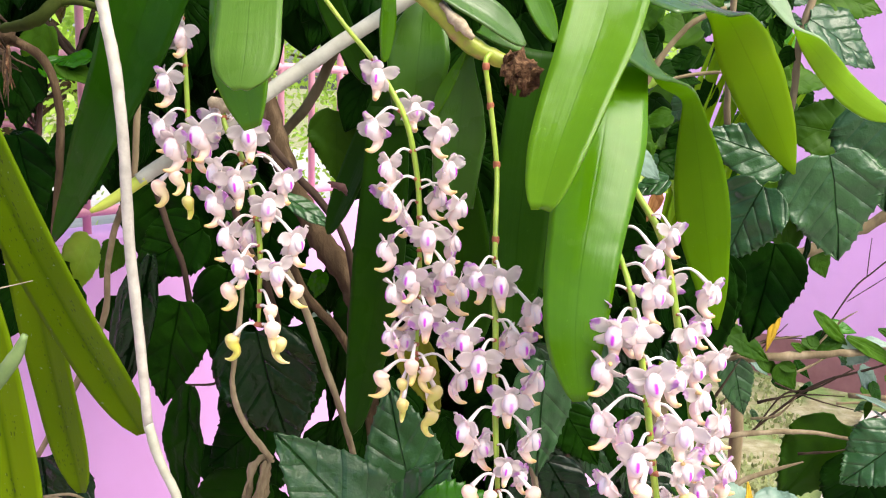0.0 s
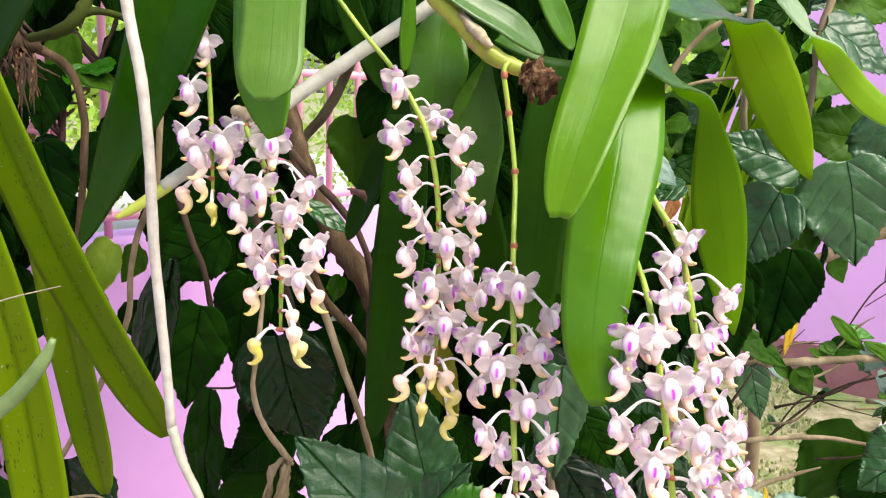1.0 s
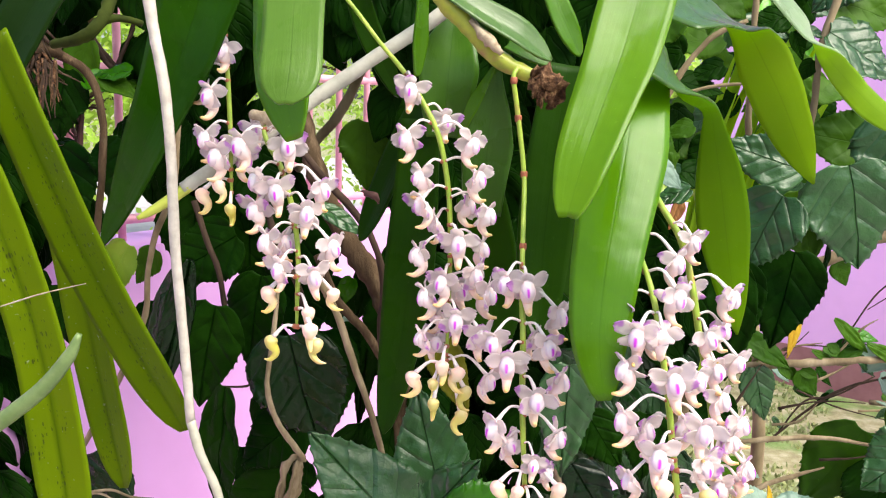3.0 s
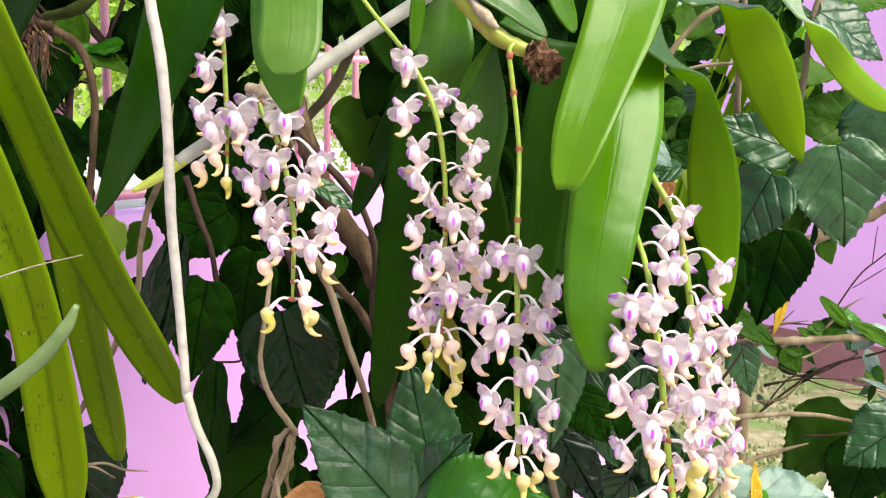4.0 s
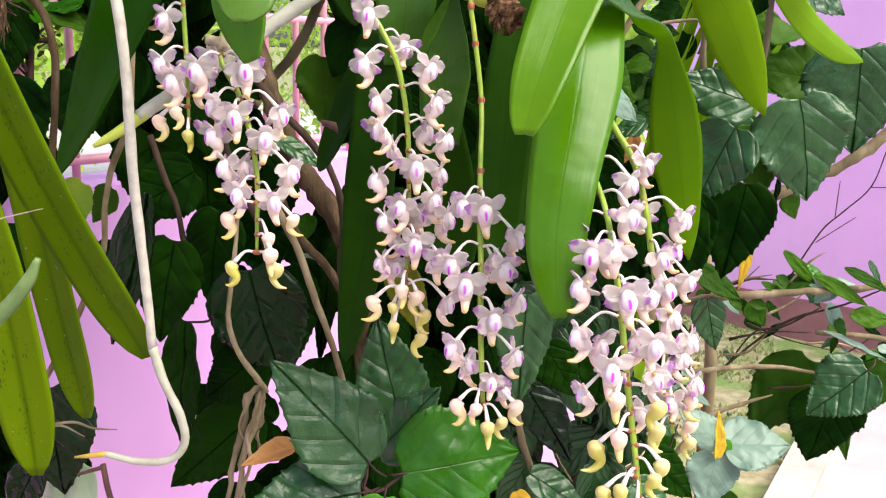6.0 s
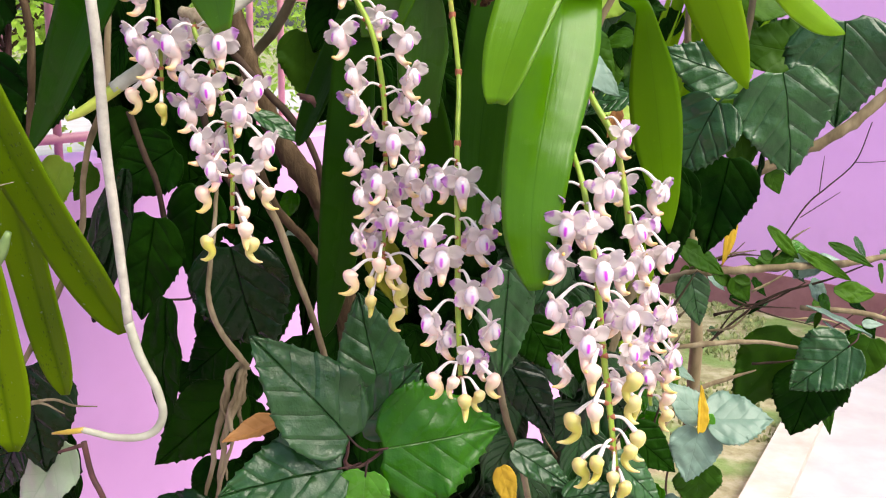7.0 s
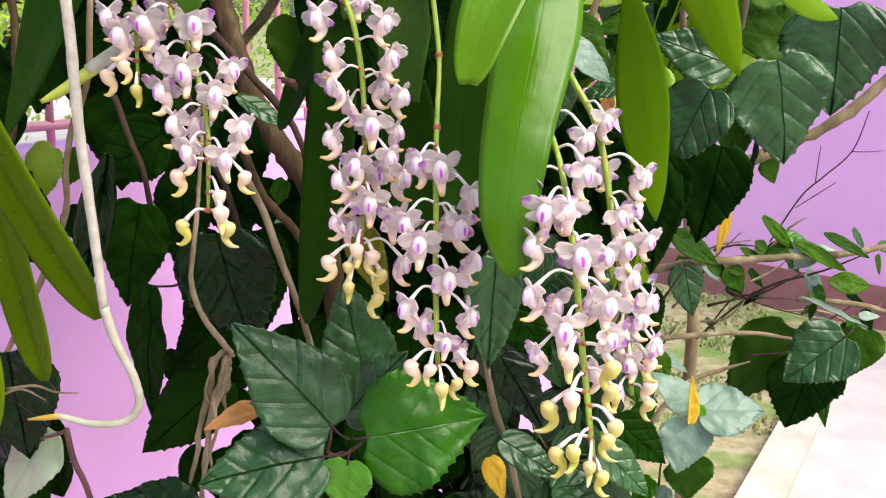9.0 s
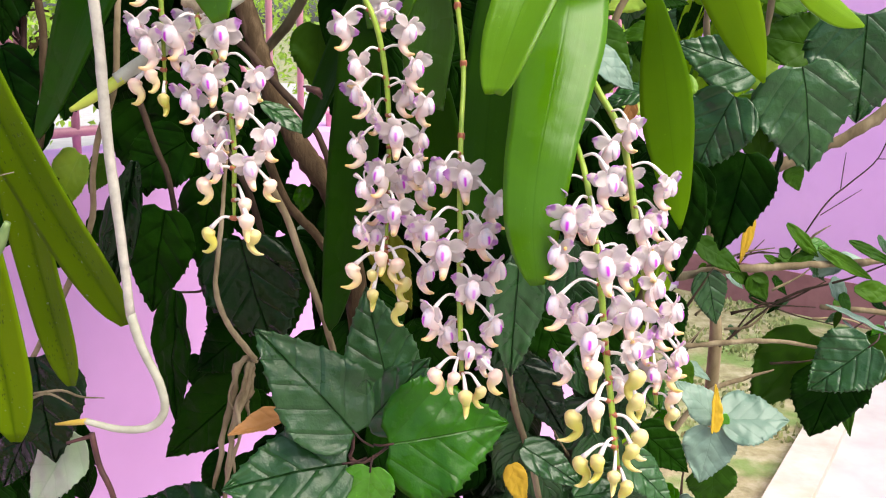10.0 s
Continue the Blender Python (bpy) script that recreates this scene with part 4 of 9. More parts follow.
strap_leaf(orchid, [(-0.2928, 0.52, 1.3478), (-0.2632, 0.515, 1.285), (-0.2388, 0.52, 1.2228), (-0.2176, 0.535, 1.1651), (-0.1856, 0.549, 1.0969)], 0.0366, (-0.3, -1, 0.1), LEAF_OLIVE, blunt=0.2, tip_width=0.5, fold=0.14, base=0.95, label='olive leaf speckled with black spots')
strap_leaf(orchid, [(-0.3177, 0.5, 1.3215), (-0.2841, 0.5, 1.2497), (-0.2613, 0.505, 1.1694), (-0.2523, 0.51, 1.0904), (-0.249, 0.515, 1.0241)], 0.0351, (0, -1, 0.05), LEAF_OLIVE, blunt=0.2, tip_width=0.55, fold=0.16, base=0.95, label='olive leaf speckled with black spots')
strap_leaf(orchid, [(-0.3027, 0.6, 1.2639), (-0.2854, 0.6, 1.1918), (-0.2743, 0.605, 1.1151), (-0.2591, 0.61, 1.0242)], 0.0336, (-0.2, -1, 0.1), LEAF_OLIVE, blunt=0.22, tip_width=0.5, fold=0.22, label='shaded olive leaf with black spots')
strap_leaf(orchid, [(-0.2697, 0.6, 1.4177), (-0.3036, 0.6, 1.3841), (-0.3305, 0.6, 1.3418), (-0.3497, 0.6, 1.2985)], 0.0371, (-0.2, -1, -0.1), LEAF_SHADED)
rod('old_cane', orchid, [(-0.3303, 0.6600, 1.3530), (-0.3050, 0.6550, 1.3581), (-0.2895, 0.6600, 1.3727), (-0.2874, 0.6800, 1.4029)], [0.0034, 0.0044, 0.0048, 0.004], CANE_OLD, sides=10, n=20, wobble=0.06, label='old olive-green cane')
rod('old_cane', orchid, [(-0.2976, 0.6600, 1.3684), (-0.2809, 0.6650, 1.3741), (-0.2671, 0.6800, 1.3715)], [0.0034, 0.003, 0.0024], CANE_OLD, sides=8, n=12, wobble=0.05, label='old olive-green cane')
rod("cane", orchid, [(-0.0578, 0.6, 1.4295), (-0.0292, 0.6, 1.3891), (-0.0064, 0.6, 1.3662), (0.0145, 0.6, 1.3457), (0.0462, 0.6, 1.3319)], [0.0062, 0.0066, 0.0060, 0.0066, 0.0058, 0.0062, 0.0052, 0.0048], CANE, sides=14, n=40, wobble=0.04)
rod("dead_sheath", orchid, [(0.0362, 0.597, 1.3374), (0.0437, 0.592, 1.3328), (0.0497, 0.592, 1.3254), (0.0466, 0.595, 1.3153)], [0.0044, 0.0074, 0.0059, 0.0018], FIBRE, sides=18, n=26, wobble=0.2, label='torn brown sheath at the broken cane end')
rod("sheath_shred", orchid, [(0.0391, 0.588, 1.3337), (0.0372, 0.585, 1.3268), (0.036, 0.588, 1.3214)], [0.0022, 0.0016, 0.0004], FIBRE, sides=6, n=8, wobble=0.3, seed=34)
rod("sheath_shred", orchid, [(0.0409, 0.588, 1.333), (0.0401, 0.585, 1.3244), (0.0394, 0.588, 1.3172)], [0.0022, 0.0016, 0.0004], FIBRE, sides=6, n=8, wobble=0.3, seed=42)
rod("sheath_shred", orchid, [(0.0437, 0.588, 1.3332), (0.0447, 0.585, 1.3249), (0.0444, 0.588, 1.3192)], [0.0022, 0.0016, 0.0004], FIBRE, sides=6, n=8, wobble=0.3, seed=55)
rod("sheath_shred", orchid, [(0.0456, 0.588, 1.3336), (0.0479, 0.585, 1.326), (0.0479, 0.588, 1.321)], [0.0022, 0.0016, 0.0004], FIBRE, sides=6, n=8, wobble=0.3, seed=64)
rod("sheath_shred", orchid, [(0.0422, 0.588, 1.3327), (0.0423, 0.585, 1.3234), (0.0418, 0.588, 1.3156)], [0.0022, 0.0016, 0.0004], FIBRE, sides=6, n=8, wobble=0.3, seed=48)
rod("sheath_shred", orchid, [(0.0466, 0.588, 1.3342), (0.0496, 0.585, 1.3282), (0.0498, 0.588, 1.3232)], [0.0022, 0.0016, 0.0004], FIBRE, sides=6, n=8, wobble=0.3, seed=69)
rod("sheath_shred", orchid, [(0.04, 0.588, 1.3342), (0.0385, 0.585, 1.3283), (0.0376, 0.588, 1.3222)], [0.0022, 0.0016, 0.0004], FIBRE, sides=6, n=8, wobble=0.3, seed=38)
rod("sheath_shred", orchid, [(0.0442, 0.588, 1.335), (0.0456, 0.585, 1.3309), (0.0453, 0.588, 1.3257)], [0.0022, 0.0016, 0.0004], FIBRE, sides=6, n=8, wobble=0.3, seed=58)
rod("sheath_shred", orchid, [(0.0415, 0.588, 1.3334), (0.0412, 0.585, 1.3255), (0.0406, 0.588, 1.3166)], [0.0022, 0.0016, 0.0004], FIBRE, sides=6, n=8, wobble=0.3, seed=45)
rod("sheath_shred", orchid, [(0.0452, 0.588, 1.333), (0.0473, 0.585, 1.3242), (0.0473, 0.588, 1.3175)], [0.0022, 0.0016, 0.0004], FIBRE, sides=6, n=8, wobble=0.3, seed=62)
rod("dead_sheath", orchid, [(-0.006, 0.594, 1.3711), (0.0066, 0.591, 1.3579), (0.0149, 0.59, 1.3499)], [0.0018, 0.0040, 0.0015], SHEATH, sides=9, n=10, wobble=0.12)
rod("dead_sheath", orchid, [(-0.1466, 0.57, 1.3075), (-0.1306, 0.567, 1.3033), (-0.1166, 0.57, 1.2903)], [0.0032, 0.0042, 0.0014], SHEATH, sides=9, n=12, wobble=0.2)
rod("aerial_root", orchid, [(-0.0172, 0.63, 1.387), (-0.0416, 0.62, 1.3677), (-0.0766, 0.61, 1.343), (-0.115, 0.6, 1.3149), (-0.1439, 0.585, 1.291), (-0.1776, 0.575, 1.2673), (-0.1924, 0.57, 1.2564)], [0.0048, 0.0048, 0.0048, 0.0048, 0.0048, 0.0046, 0.0044], ROOT_GREY, sides=12, n=30, wobble=0.03, label='grey aerial root')
rod("root_tip", orchid, [(-0.1869, 0.572, 1.26), (-0.2005, 0.567, 1.2493), (-0.2118, 0.563, 1.2415), (-0.2198, 0.56, 1.2369)], [0.0042, 0.0037, 0.0030, 0.0014], ROOT_TIP, sides=12, n=12, label='yellow-green growing root tip')
rod("aerial_root", orchid, [(-0.1923, 0.52, 1.3984), (-0.1888, 0.52, 1.3622), (-0.182, 0.52, 1.3222), (-0.1788, 0.52, 1.281), (-0.1795, 0.525, 1.2245), (-0.1772, 0.53, 1.165), (-0.1756, 0.535, 1.1088)], [0.0037, 0.0035, 0.0033, 0.0032, 0.0032, 0.0031, 0.0030], ROOT, sides=12, n=40, wobble=0.025, label='long white hanging aerial root')
rod("aerial_root", orchid, [(-0.1756, 0.535, 1.1096), (-0.1694, 0.535, 1.0871), (-0.1596, 0.537, 1.0622), (-0.158, 0.54, 1.0422), (-0.1675, 0.54, 1.029), (-0.1889, 0.54, 1.0253), (-0.2138, 0.54, 1.0296)], [0.0031, 0.0030, 0.0029, 0.0029, 0.0027, 0.0025, 0.0022], ROOT_CREAM, sides=12, n=40, wobble=0.02, label='cream young end of the hanging root')
rod("root_tip", orchid, [(-0.2126, 0.54, 1.0297), (-0.2237, 0.54, 1.0278), (-0.2355, 0.54, 1.0259)], [0.0022, 0.0019, 0.0007], ROOT_AMBER, sides=10, n=8, label='amber root tip')
rod("aerial_root", orchid, [(-0.2753, 0.46, 1.1181), (-0.2536, 0.46, 1.134), (-0.2322, 0.46, 1.1516), (-0.2161, 0.46, 1.1709), (-0.2091, 0.46, 1.1845)], [0.0048, 0.0048, 0.0046, 0.0040, 0.0017], ROOT_FRESH, sides=12, n=20, label='short green root')
rod("straw", orchid, [(-0.2808, 0.485, 1.1879), (-0.2472, 0.483, 1.2), (-0.2158, 0.482, 1.2088)], [0.0004, 0.0005, 0.0002], SHEATH, sides=5, n=8, label='thin dry straw')
rod("old_stem", orchid, [(-0.4243, 0.76, 1.3623), (-0.4033, 0.755, 1.3566), (-0.3878, 0.755, 1.354), (-0.3768, 0.76, 1.3496)], [0.0047, 0.0070, 0.0056, 0.0033], BARK, sides=10, n=14, wobble=0.22, seed=3, label='woody brown old stem base')
rod("old_root", orchid, [(-0.4244, 0.76, 1.3398), (-0.4319, 0.75, 1.3253), (-0.4499, 0.76, 1.3115)], [0.0009, 0.0015, 0.0005], FIBRE, sides=6, n=8, wobble=0.2, seed=0)
rod("old_root", orchid, [(-0.4243, 0.76, 1.3554), (-0.4196, 0.75, 1.344), (-0.428, 0.76, 1.3276)], [0.0009, 0.0014, 0.0005], BARK_DARK, sides=6, n=8, wobble=0.2, seed=1)
rod("old_root", orchid, [(-0.428, 0.76, 1.375), (-0.4303, 0.75, 1.3654), (-0.4472, 0.76, 1.3603)], [0.0015, 0.0010, 0.0005], BARK_DARK, sides=6, n=8, wobble=0.2, seed=2)
rod("old_root", orchid, [(-0.4271, 0.76, 1.3739), (-0.4148, 0.75, 1.3669), (-0.4139, 0.76, 1.3638)], [0.0011, 0.0012, 0.0005], BARK_DARK, sides=6, n=8, wobble=0.2, seed=3)
rod("old_root", orchid, [(-0.4193, 0.76, 1.3531), (-0.4106, 0.75, 1.3395), (-0.4212, 0.76, 1.3194)], [0.0012, 0.0008, 0.0005], BARK_DARK, sides=6, n=8, wobble=0.2, seed=4)
rod("old_root", orchid, [(-0.4308, 0.76, 1.3405), (-0.4214, 0.75, 1.3323), (-0.4323, 0.76, 1.3201)], [0.0012, 0.0013, 0.0005], BARK_DARK, sides=6, n=8, wobble=0.2, seed=5)
rod("old_root", orchid, [(-0.3971, 0.76, 1.3731), (-0.3994, 0.75, 1.3565), (-0.4099, 0.76, 1.3342)], [0.0014, 0.0008, 0.0005], FIBRE, sides=6, n=8, wobble=0.2, seed=6)
rod("old_root", orchid, [(-0.4055, 0.76, 1.3529), (-0.3882, 0.75, 1.3372), (-0.3761, 0.76, 1.3265)], [0.0009, 0.0008, 0.0005], BARK_DARK, sides=6, n=8, wobble=0.2, seed=7)
rod("old_root", orchid, [(-0.4114, 0.76, 1.362), (-0.4183, 0.75, 1.3451), (-0.4439, 0.76, 1.332)], [0.0014, 0.0009, 0.0005], BARK_DARK, sides=6, n=8, wobble=0.2, seed=8)
rod("old_root", orchid, [(-0.4214, 0.76, 1.3858), (-0.419, 0.75, 1.3762), (-0.4292, 0.76, 1.3644)], [0.0011, 0.0014, 0.0005], BARK_DARK, sides=6, n=8, wobble=0.2, seed=9)
rod("old_root", orchid, [(-0.3964, 0.76, 1.3784), (-0.3911, 0.75, 1.37), (-0.4012, 0.76, 1.3594)], [0.0016, 0.0009, 0.0005], BARK_DARK, sides=6, n=8, wobble=0.2, seed=10)
rod("old_root", orchid, [(-0.4016, 0.76, 1.3723), (-0.4098, 0.75, 1.3569), (-0.4334, 0.76, 1.3483)], [0.0009, 0.0010, 0.0005], BARK_DARK, sides=6, n=8, wobble=0.2, seed=11)
rod("old_root", orchid, [(-0.4228, 0.76, 1.3667), (-0.4176, 0.75, 1.3555), (-0.427, 0.76, 1.34)], [0.0010, 0.0008, 0.0005], FIBRE, sides=6, n=8, wobble=0.2, seed=12)
rod("old_root", orchid, [(-0.4279, 0.76, 1.3812), (-0.4192, 0.75, 1.3706), (-0.4281, 0.76, 1.3563)], [0.0012, 0.0013, 0.0005], BARK_DARK, sides=6, n=8, wobble=0.2, seed=13)
rod("old_root", orchid, [(-0.3927, 0.76, 1.3838), (-0.3943, 0.75, 1.3756), (-0.4086, 0.76, 1.3717)], [0.0012, 0.0013, 0.0005], BARK_DARK, sides=6, n=8, wobble=0.2, seed=14)
rod("old_root", orchid, [(-0.4195, 0.76, 1.3398), (-0.4297, 0.75, 1.3237), (-0.454, 0.76, 1.3144)], [0.0015, 0.0007, 0.0005], BARK_DARK, sides=6, n=8, wobble=0.2, seed=15)
rod("old_root", orchid, [(-0.3948, 0.76, 1.3503), (-0.3819, 0.75, 1.3376), (-0.3695, 0.76, 1.3309)], [0.0016, 0.0011, 0.0005], BARK_DARK, sides=6, n=8, wobble=0.2, seed=16)
rod("old_root", orchid, [(-0.4292, 0.76, 1.3571), (-0.4265, 0.75, 1.3453), (-0.4308, 0.76, 1.3286)], [0.0008, 0.0012, 0.0005], BARK_DARK, sides=6, n=8, wobble=0.2, seed=17)
rod("old_root", orchid, [(-0.4135, 0.76, 1.3804), (-0.408, 0.75, 1.3657), (-0.4194, 0.76, 1.3451)], [0.0011, 0.0010, 0.0005], FIBRE, sides=6, n=8, wobble=0.2, seed=18)
rod("old_root", orchid, [(-0.4173, 0.76, 1.3756), (-0.4211, 0.75, 1.3639), (-0.434, 0.76, 1.3519)], [0.0014, 0.0013, 0.0005], BARK_DARK, sides=6, n=8, wobble=0.2, seed=19)
rod("old_root", orchid, [(-0.407, 0.76, 1.3855), (-0.4077, 0.75, 1.374), (-0.4154, 0.76, 1.3593)], [0.0016, 0.0013, 0.0005], BARK_DARK, sides=6, n=8, wobble=0.2, seed=20)
rod("old_root", orchid, [(-0.4129, 0.76, 1.3526), (-0.4117, 0.75, 1.3437), (-0.4256, 0.76, 1.334)], [0.0014, 0.0012, 0.0005], BARK_DARK, sides=6, n=8, wobble=0.2, seed=21)
rod("old_root", orchid, [(-0.4322, 0.76, 1.3567), (-0.4127, 0.75, 1.3421), (-0.4072, 0.76, 1.3303)], [0.0016, 0.0009, 0.0005], BARK_DARK, sides=6, n=8, wobble=0.2, seed=22)
rod("old_root", orchid, [(-0.4206, 0.76, 1.3601), (-0.4032, 0.75, 1.3498), (-0.4007, 0.76, 1.3439)], [0.0015, 0.0011, 0.0005], BARK_DARK, sides=6, n=8, wobble=0.2, seed=23)
rod("old_root", orchid, [(-0.4086, 0.76, 1.3404), (-0.3954, 0.75, 1.3311), (-0.3973, 0.76, 1.3203)], [0.0009, 0.0010, 0.0005], FIBRE, sides=6, n=8, wobble=0.2, seed=24)
rod("old_root", orchid, [(-0.3953, 0.76, 1.346), (-0.3922, 0.75, 1.3366), (-0.4045, 0.76, 1.3241)], [0.0015, 0.0012, 0.0005], BARK_DARK, sides=6, n=8, wobble=0.2, seed=25)
rod("old_root", orchid, [(-0.3959, 0.76, 1.3518), (-0.3843, 0.75, 1.3388), (-0.3781, 0.76, 1.3252)], [0.0011, 0.0011, 0.0005], BARK_DARK, sides=6, n=8, wobble=0.2, seed=26)
rod("old_root", orchid, [(-0.4122, 0.76, 1.3461), (-0.4074, 0.75, 1.3392), (-0.4202, 0.76, 1.3308)], [0.0010, 0.0010, 0.0005], BARK_DARK, sides=6, n=8, wobble=0.2, seed=27)
rod("old_root", orchid, [(-0.4284, 0.76, 1.3462), (-0.4241, 0.75, 1.3367), (-0.4395, 0.76, 1.3247)], [0.0012, 0.0009, 0.0005], BARK_DARK, sides=6, n=8, wobble=0.2, seed=28)
rod("old_root", orchid, [(-0.3971, 0.76, 1.367), (-0.3941, 0.75, 1.3496), (-0.4104, 0.76, 1.3254)], [0.0014, 0.0009, 0.0005], BARK_DARK, sides=6, n=8, wobble=0.2, seed=29)
rod("old_root", orchid, [(-0.4004, 0.76, 1.358), (-0.3867, 0.75, 1.3478), (-0.3861, 0.76, 1.3374)], [0.0014, 0.0010, 0.0005], FIBRE, sides=6, n=8, wobble=0.2, seed=30)
rod("old_root", orchid, [(-0.4071, 0.76, 1.349), (-0.3858, 0.75, 1.3326), (-0.3736, 0.76, 1.3236)], [0.0008, 0.0012, 0.0005], BARK_DARK, sides=6, n=8, wobble=0.2, seed=31)
rod("old_root", orchid, [(-0.4043, 0.76, 1.3825), (-0.3969, 0.75, 1.3661), (-0.4091, 0.76, 1.3429)], [0.0016, 0.0008, 0.0005], BARK_DARK, sides=6, n=8, wobble=0.2, seed=32)
rod("old_root", orchid, [(-0.4091, 0.76, 1.3449), (-0.4047, 0.75, 1.3351), (-0.4032, 0.76, 1.3219)], [0.0016, 0.0014, 0.0005], BARK_DARK, sides=6, n=8, wobble=0.2, seed=33)
rod("old_root", orchid, [(-0.4061, 0.76, 1.369), (-0.39, 0.75, 1.3536), (-0.3846, 0.76, 1.3378)], [0.0013, 0.0010, 0.0005], BARK_DARK, sides=6, n=8, wobble=0.2, seed=34)
rod("old_root", orchid, [(-0.4202, 0.76, 1.3692), (-0.4218, 0.75, 1.3568), (-0.4315, 0.76, 1.3408)], [0.0014, 0.0010, 0.0005], BARK_DARK, sides=6, n=8, wobble=0.2, seed=35)
rod("old_root", orchid, [(-0.4253, 0.76, 1.3741), (-0.4196, 0.75, 1.3627), (-0.4325, 0.76, 1.3475)], [0.0008, 0.0009, 0.0005], FIBRE, sides=6, n=8, wobble=0.2, seed=36)
rod("old_root", orchid, [(-0.4198, 0.76, 1.3779), (-0.4145, 0.75, 1.3702), (-0.4123, 0.76, 1.3622)], [0.0012, 0.0013, 0.0005], BARK_DARK, sides=6, n=8, wobble=0.2, seed=37)
rod("old_root", orchid, [(-0.3999, 0.76, 1.3598), (-0.3981, 0.75, 1.3434), (-0.4151, 0.76, 1.3212)], [0.0012, 0.0012, 0.0005], BARK_DARK, sides=6, n=8, wobble=0.2, seed=38)
rod("old_root", orchid, [(-0.3965, 0.76, 1.3387), (-0.3869, 0.75, 1.3313), (-0.3831, 0.76, 1.3258)], [0.0011, 0.0008, 0.0005], BARK_DARK, sides=6, n=8, wobble=0.2, seed=39)
rod("old_root", orchid, [(-0.4012, 0.76, 1.3838), (-0.3864, 0.75, 1.3708), (-0.3805, 0.76, 1.3602)], [0.0011, 0.0014, 0.0005], BARK_DARK, sides=6, n=8, wobble=0.2, seed=40)
rod("old_root", orchid, [(-0.4103, 0.76, 1.3433), (-0.3908, 0.75, 1.3296), (-0.3856, 0.76, 1.3186)], [0.0012, 0.0010, 0.0005], BARK_DARK, sides=6, n=8, wobble=0.2, seed=41)
rod("old_root", orchid, [(-0.3991, 0.76, 1.3614), (-0.399, 0.75, 1.3472), (-0.4131, 0.76, 1.3288)], [0.0008, 0.0014, 0.0005], FIBRE, sides=6, n=8, wobble=0.2, seed=42)
rod("old_root", orchid, [(-0.4136, 0.76, 1.3396), (-0.4091, 0.75, 1.3227), (-0.4129, 0.76, 1.2974)], [0.0009, 0.0011, 0.0005], BARK_DARK, sides=6, n=8, wobble=0.2, seed=43)
rod("old_root", orchid, [(-0.4028, 0.76, 1.347), (-0.3961, 0.75, 1.3395), (-0.3984, 0.76, 1.3295)], [0.0007, 0.0010, 0.0005], BARK_DARK, sides=6, n=8, wobble=0.2, seed=44)
rod("old_root", orchid, [(-0.3947, 0.76, 1.3702), (-0.3876, 0.75, 1.3567), (-0.3838, 0.76, 1.34)], [0.0013, 0.0008, 0.0005], BARK_DARK, sides=6, n=8, wobble=0.2, seed=45)
rod("old_root", orchid, [(-0.4251, 0.76, 1.3584), (-0.4319, 0.75, 1.3408), (-0.4559, 0.76, 1.3242)], [0.0013, 0.0015, 0.0005], BARK_DARK, sides=6, n=8, wobble=0.2, seed=46)
rod("old_root", orchid, [(-0.4292, 0.76, 1.338), (-0.4326, 0.75, 1.3247), (-0.4564, 0.76, 1.3154)], [0.0016, 0.0010, 0.0005], BARK_DARK, sides=6, n=8, wobble=0.2, seed=47)
rod("old_root", orchid, [(-0.3953, 0.76, 1.3556), (-0.3924, 0.75, 1.3474), (-0.3971, 0.76, 1.3361)], [0.0010, 0.0010, 0.0005], FIBRE, sides=6, n=8, wobble=0.2, seed=48)
rod("old_root", orchid, [(-0.4183, 0.76, 1.3475), (-0.4199, 0.75, 1.3339), (-0.4279, 0.76, 1.315)], [0.0008, 0.0013, 0.0005], BARK_DARK, sides=6, n=8, wobble=0.2, seed=49)
rod("old_root", orchid, [(-0.3968, 0.76, 1.3717), (-0.3992, 0.75, 1.3626), (-0.4146, 0.76, 1.3573)], [0.0010, 0.0011, 0.0005], BARK_DARK, sides=6, n=8, wobble=0.2, seed=50)
rod("old_root", orchid, [(-0.4207, 0.76, 1.3552), (-0.4054, 0.75, 1.3402), (-0.4023, 0.76, 1.323)], [0.0012, 0.0009, 0.0005], BARK_DARK, sides=6, n=8, wobble=0.2, seed=51)
rod("old_root", orchid, [(-0.3986, 0.76, 1.3728), (-0.3852, 0.75, 1.3615), (-0.3817, 0.76, 1.3514)], [0.0012, 0.0012, 0.0005], BARK_DARK, sides=6, n=8, wobble=0.2, seed=52)
rod("old_root", orchid, [(-0.4189, 0.76, 1.3586), (-0.4081, 0.75, 1.3483), (-0.4088, 0.76, 1.3359)], [0.0011, 0.0011, 0.0005], BARK_DARK, sides=6, n=8, wobble=0.2, seed=53)
rod("old_root", orchid, [(-0.4172, 0.76, 1.3602), (-0.4114, 0.75, 1.3519), (-0.4103, 0.76, 1.3421)], [0.0015, 0.0008, 0.0005], FIBRE, sides=6, n=8, wobble=0.2, seed=54)
rod("old_root", orchid, [(-0.4016, 0.76, 1.3502), (-0.4053, 0.75, 1.3365), (-0.4205, 0.76, 1.3207)], [0.0015, 0.0009, 0.0005], BARK_DARK, sides=6, n=8, wobble=0.2, seed=55)
rod("old_root", orchid, [(-0.4265, 0.76, 1.3846), (-0.4189, 0.75, 1.3756), (-0.4189, 0.76, 1.3657)], [0.0016, 0.0013, 0.0005], BARK_DARK, sides=6, n=8, wobble=0.2, seed=56)
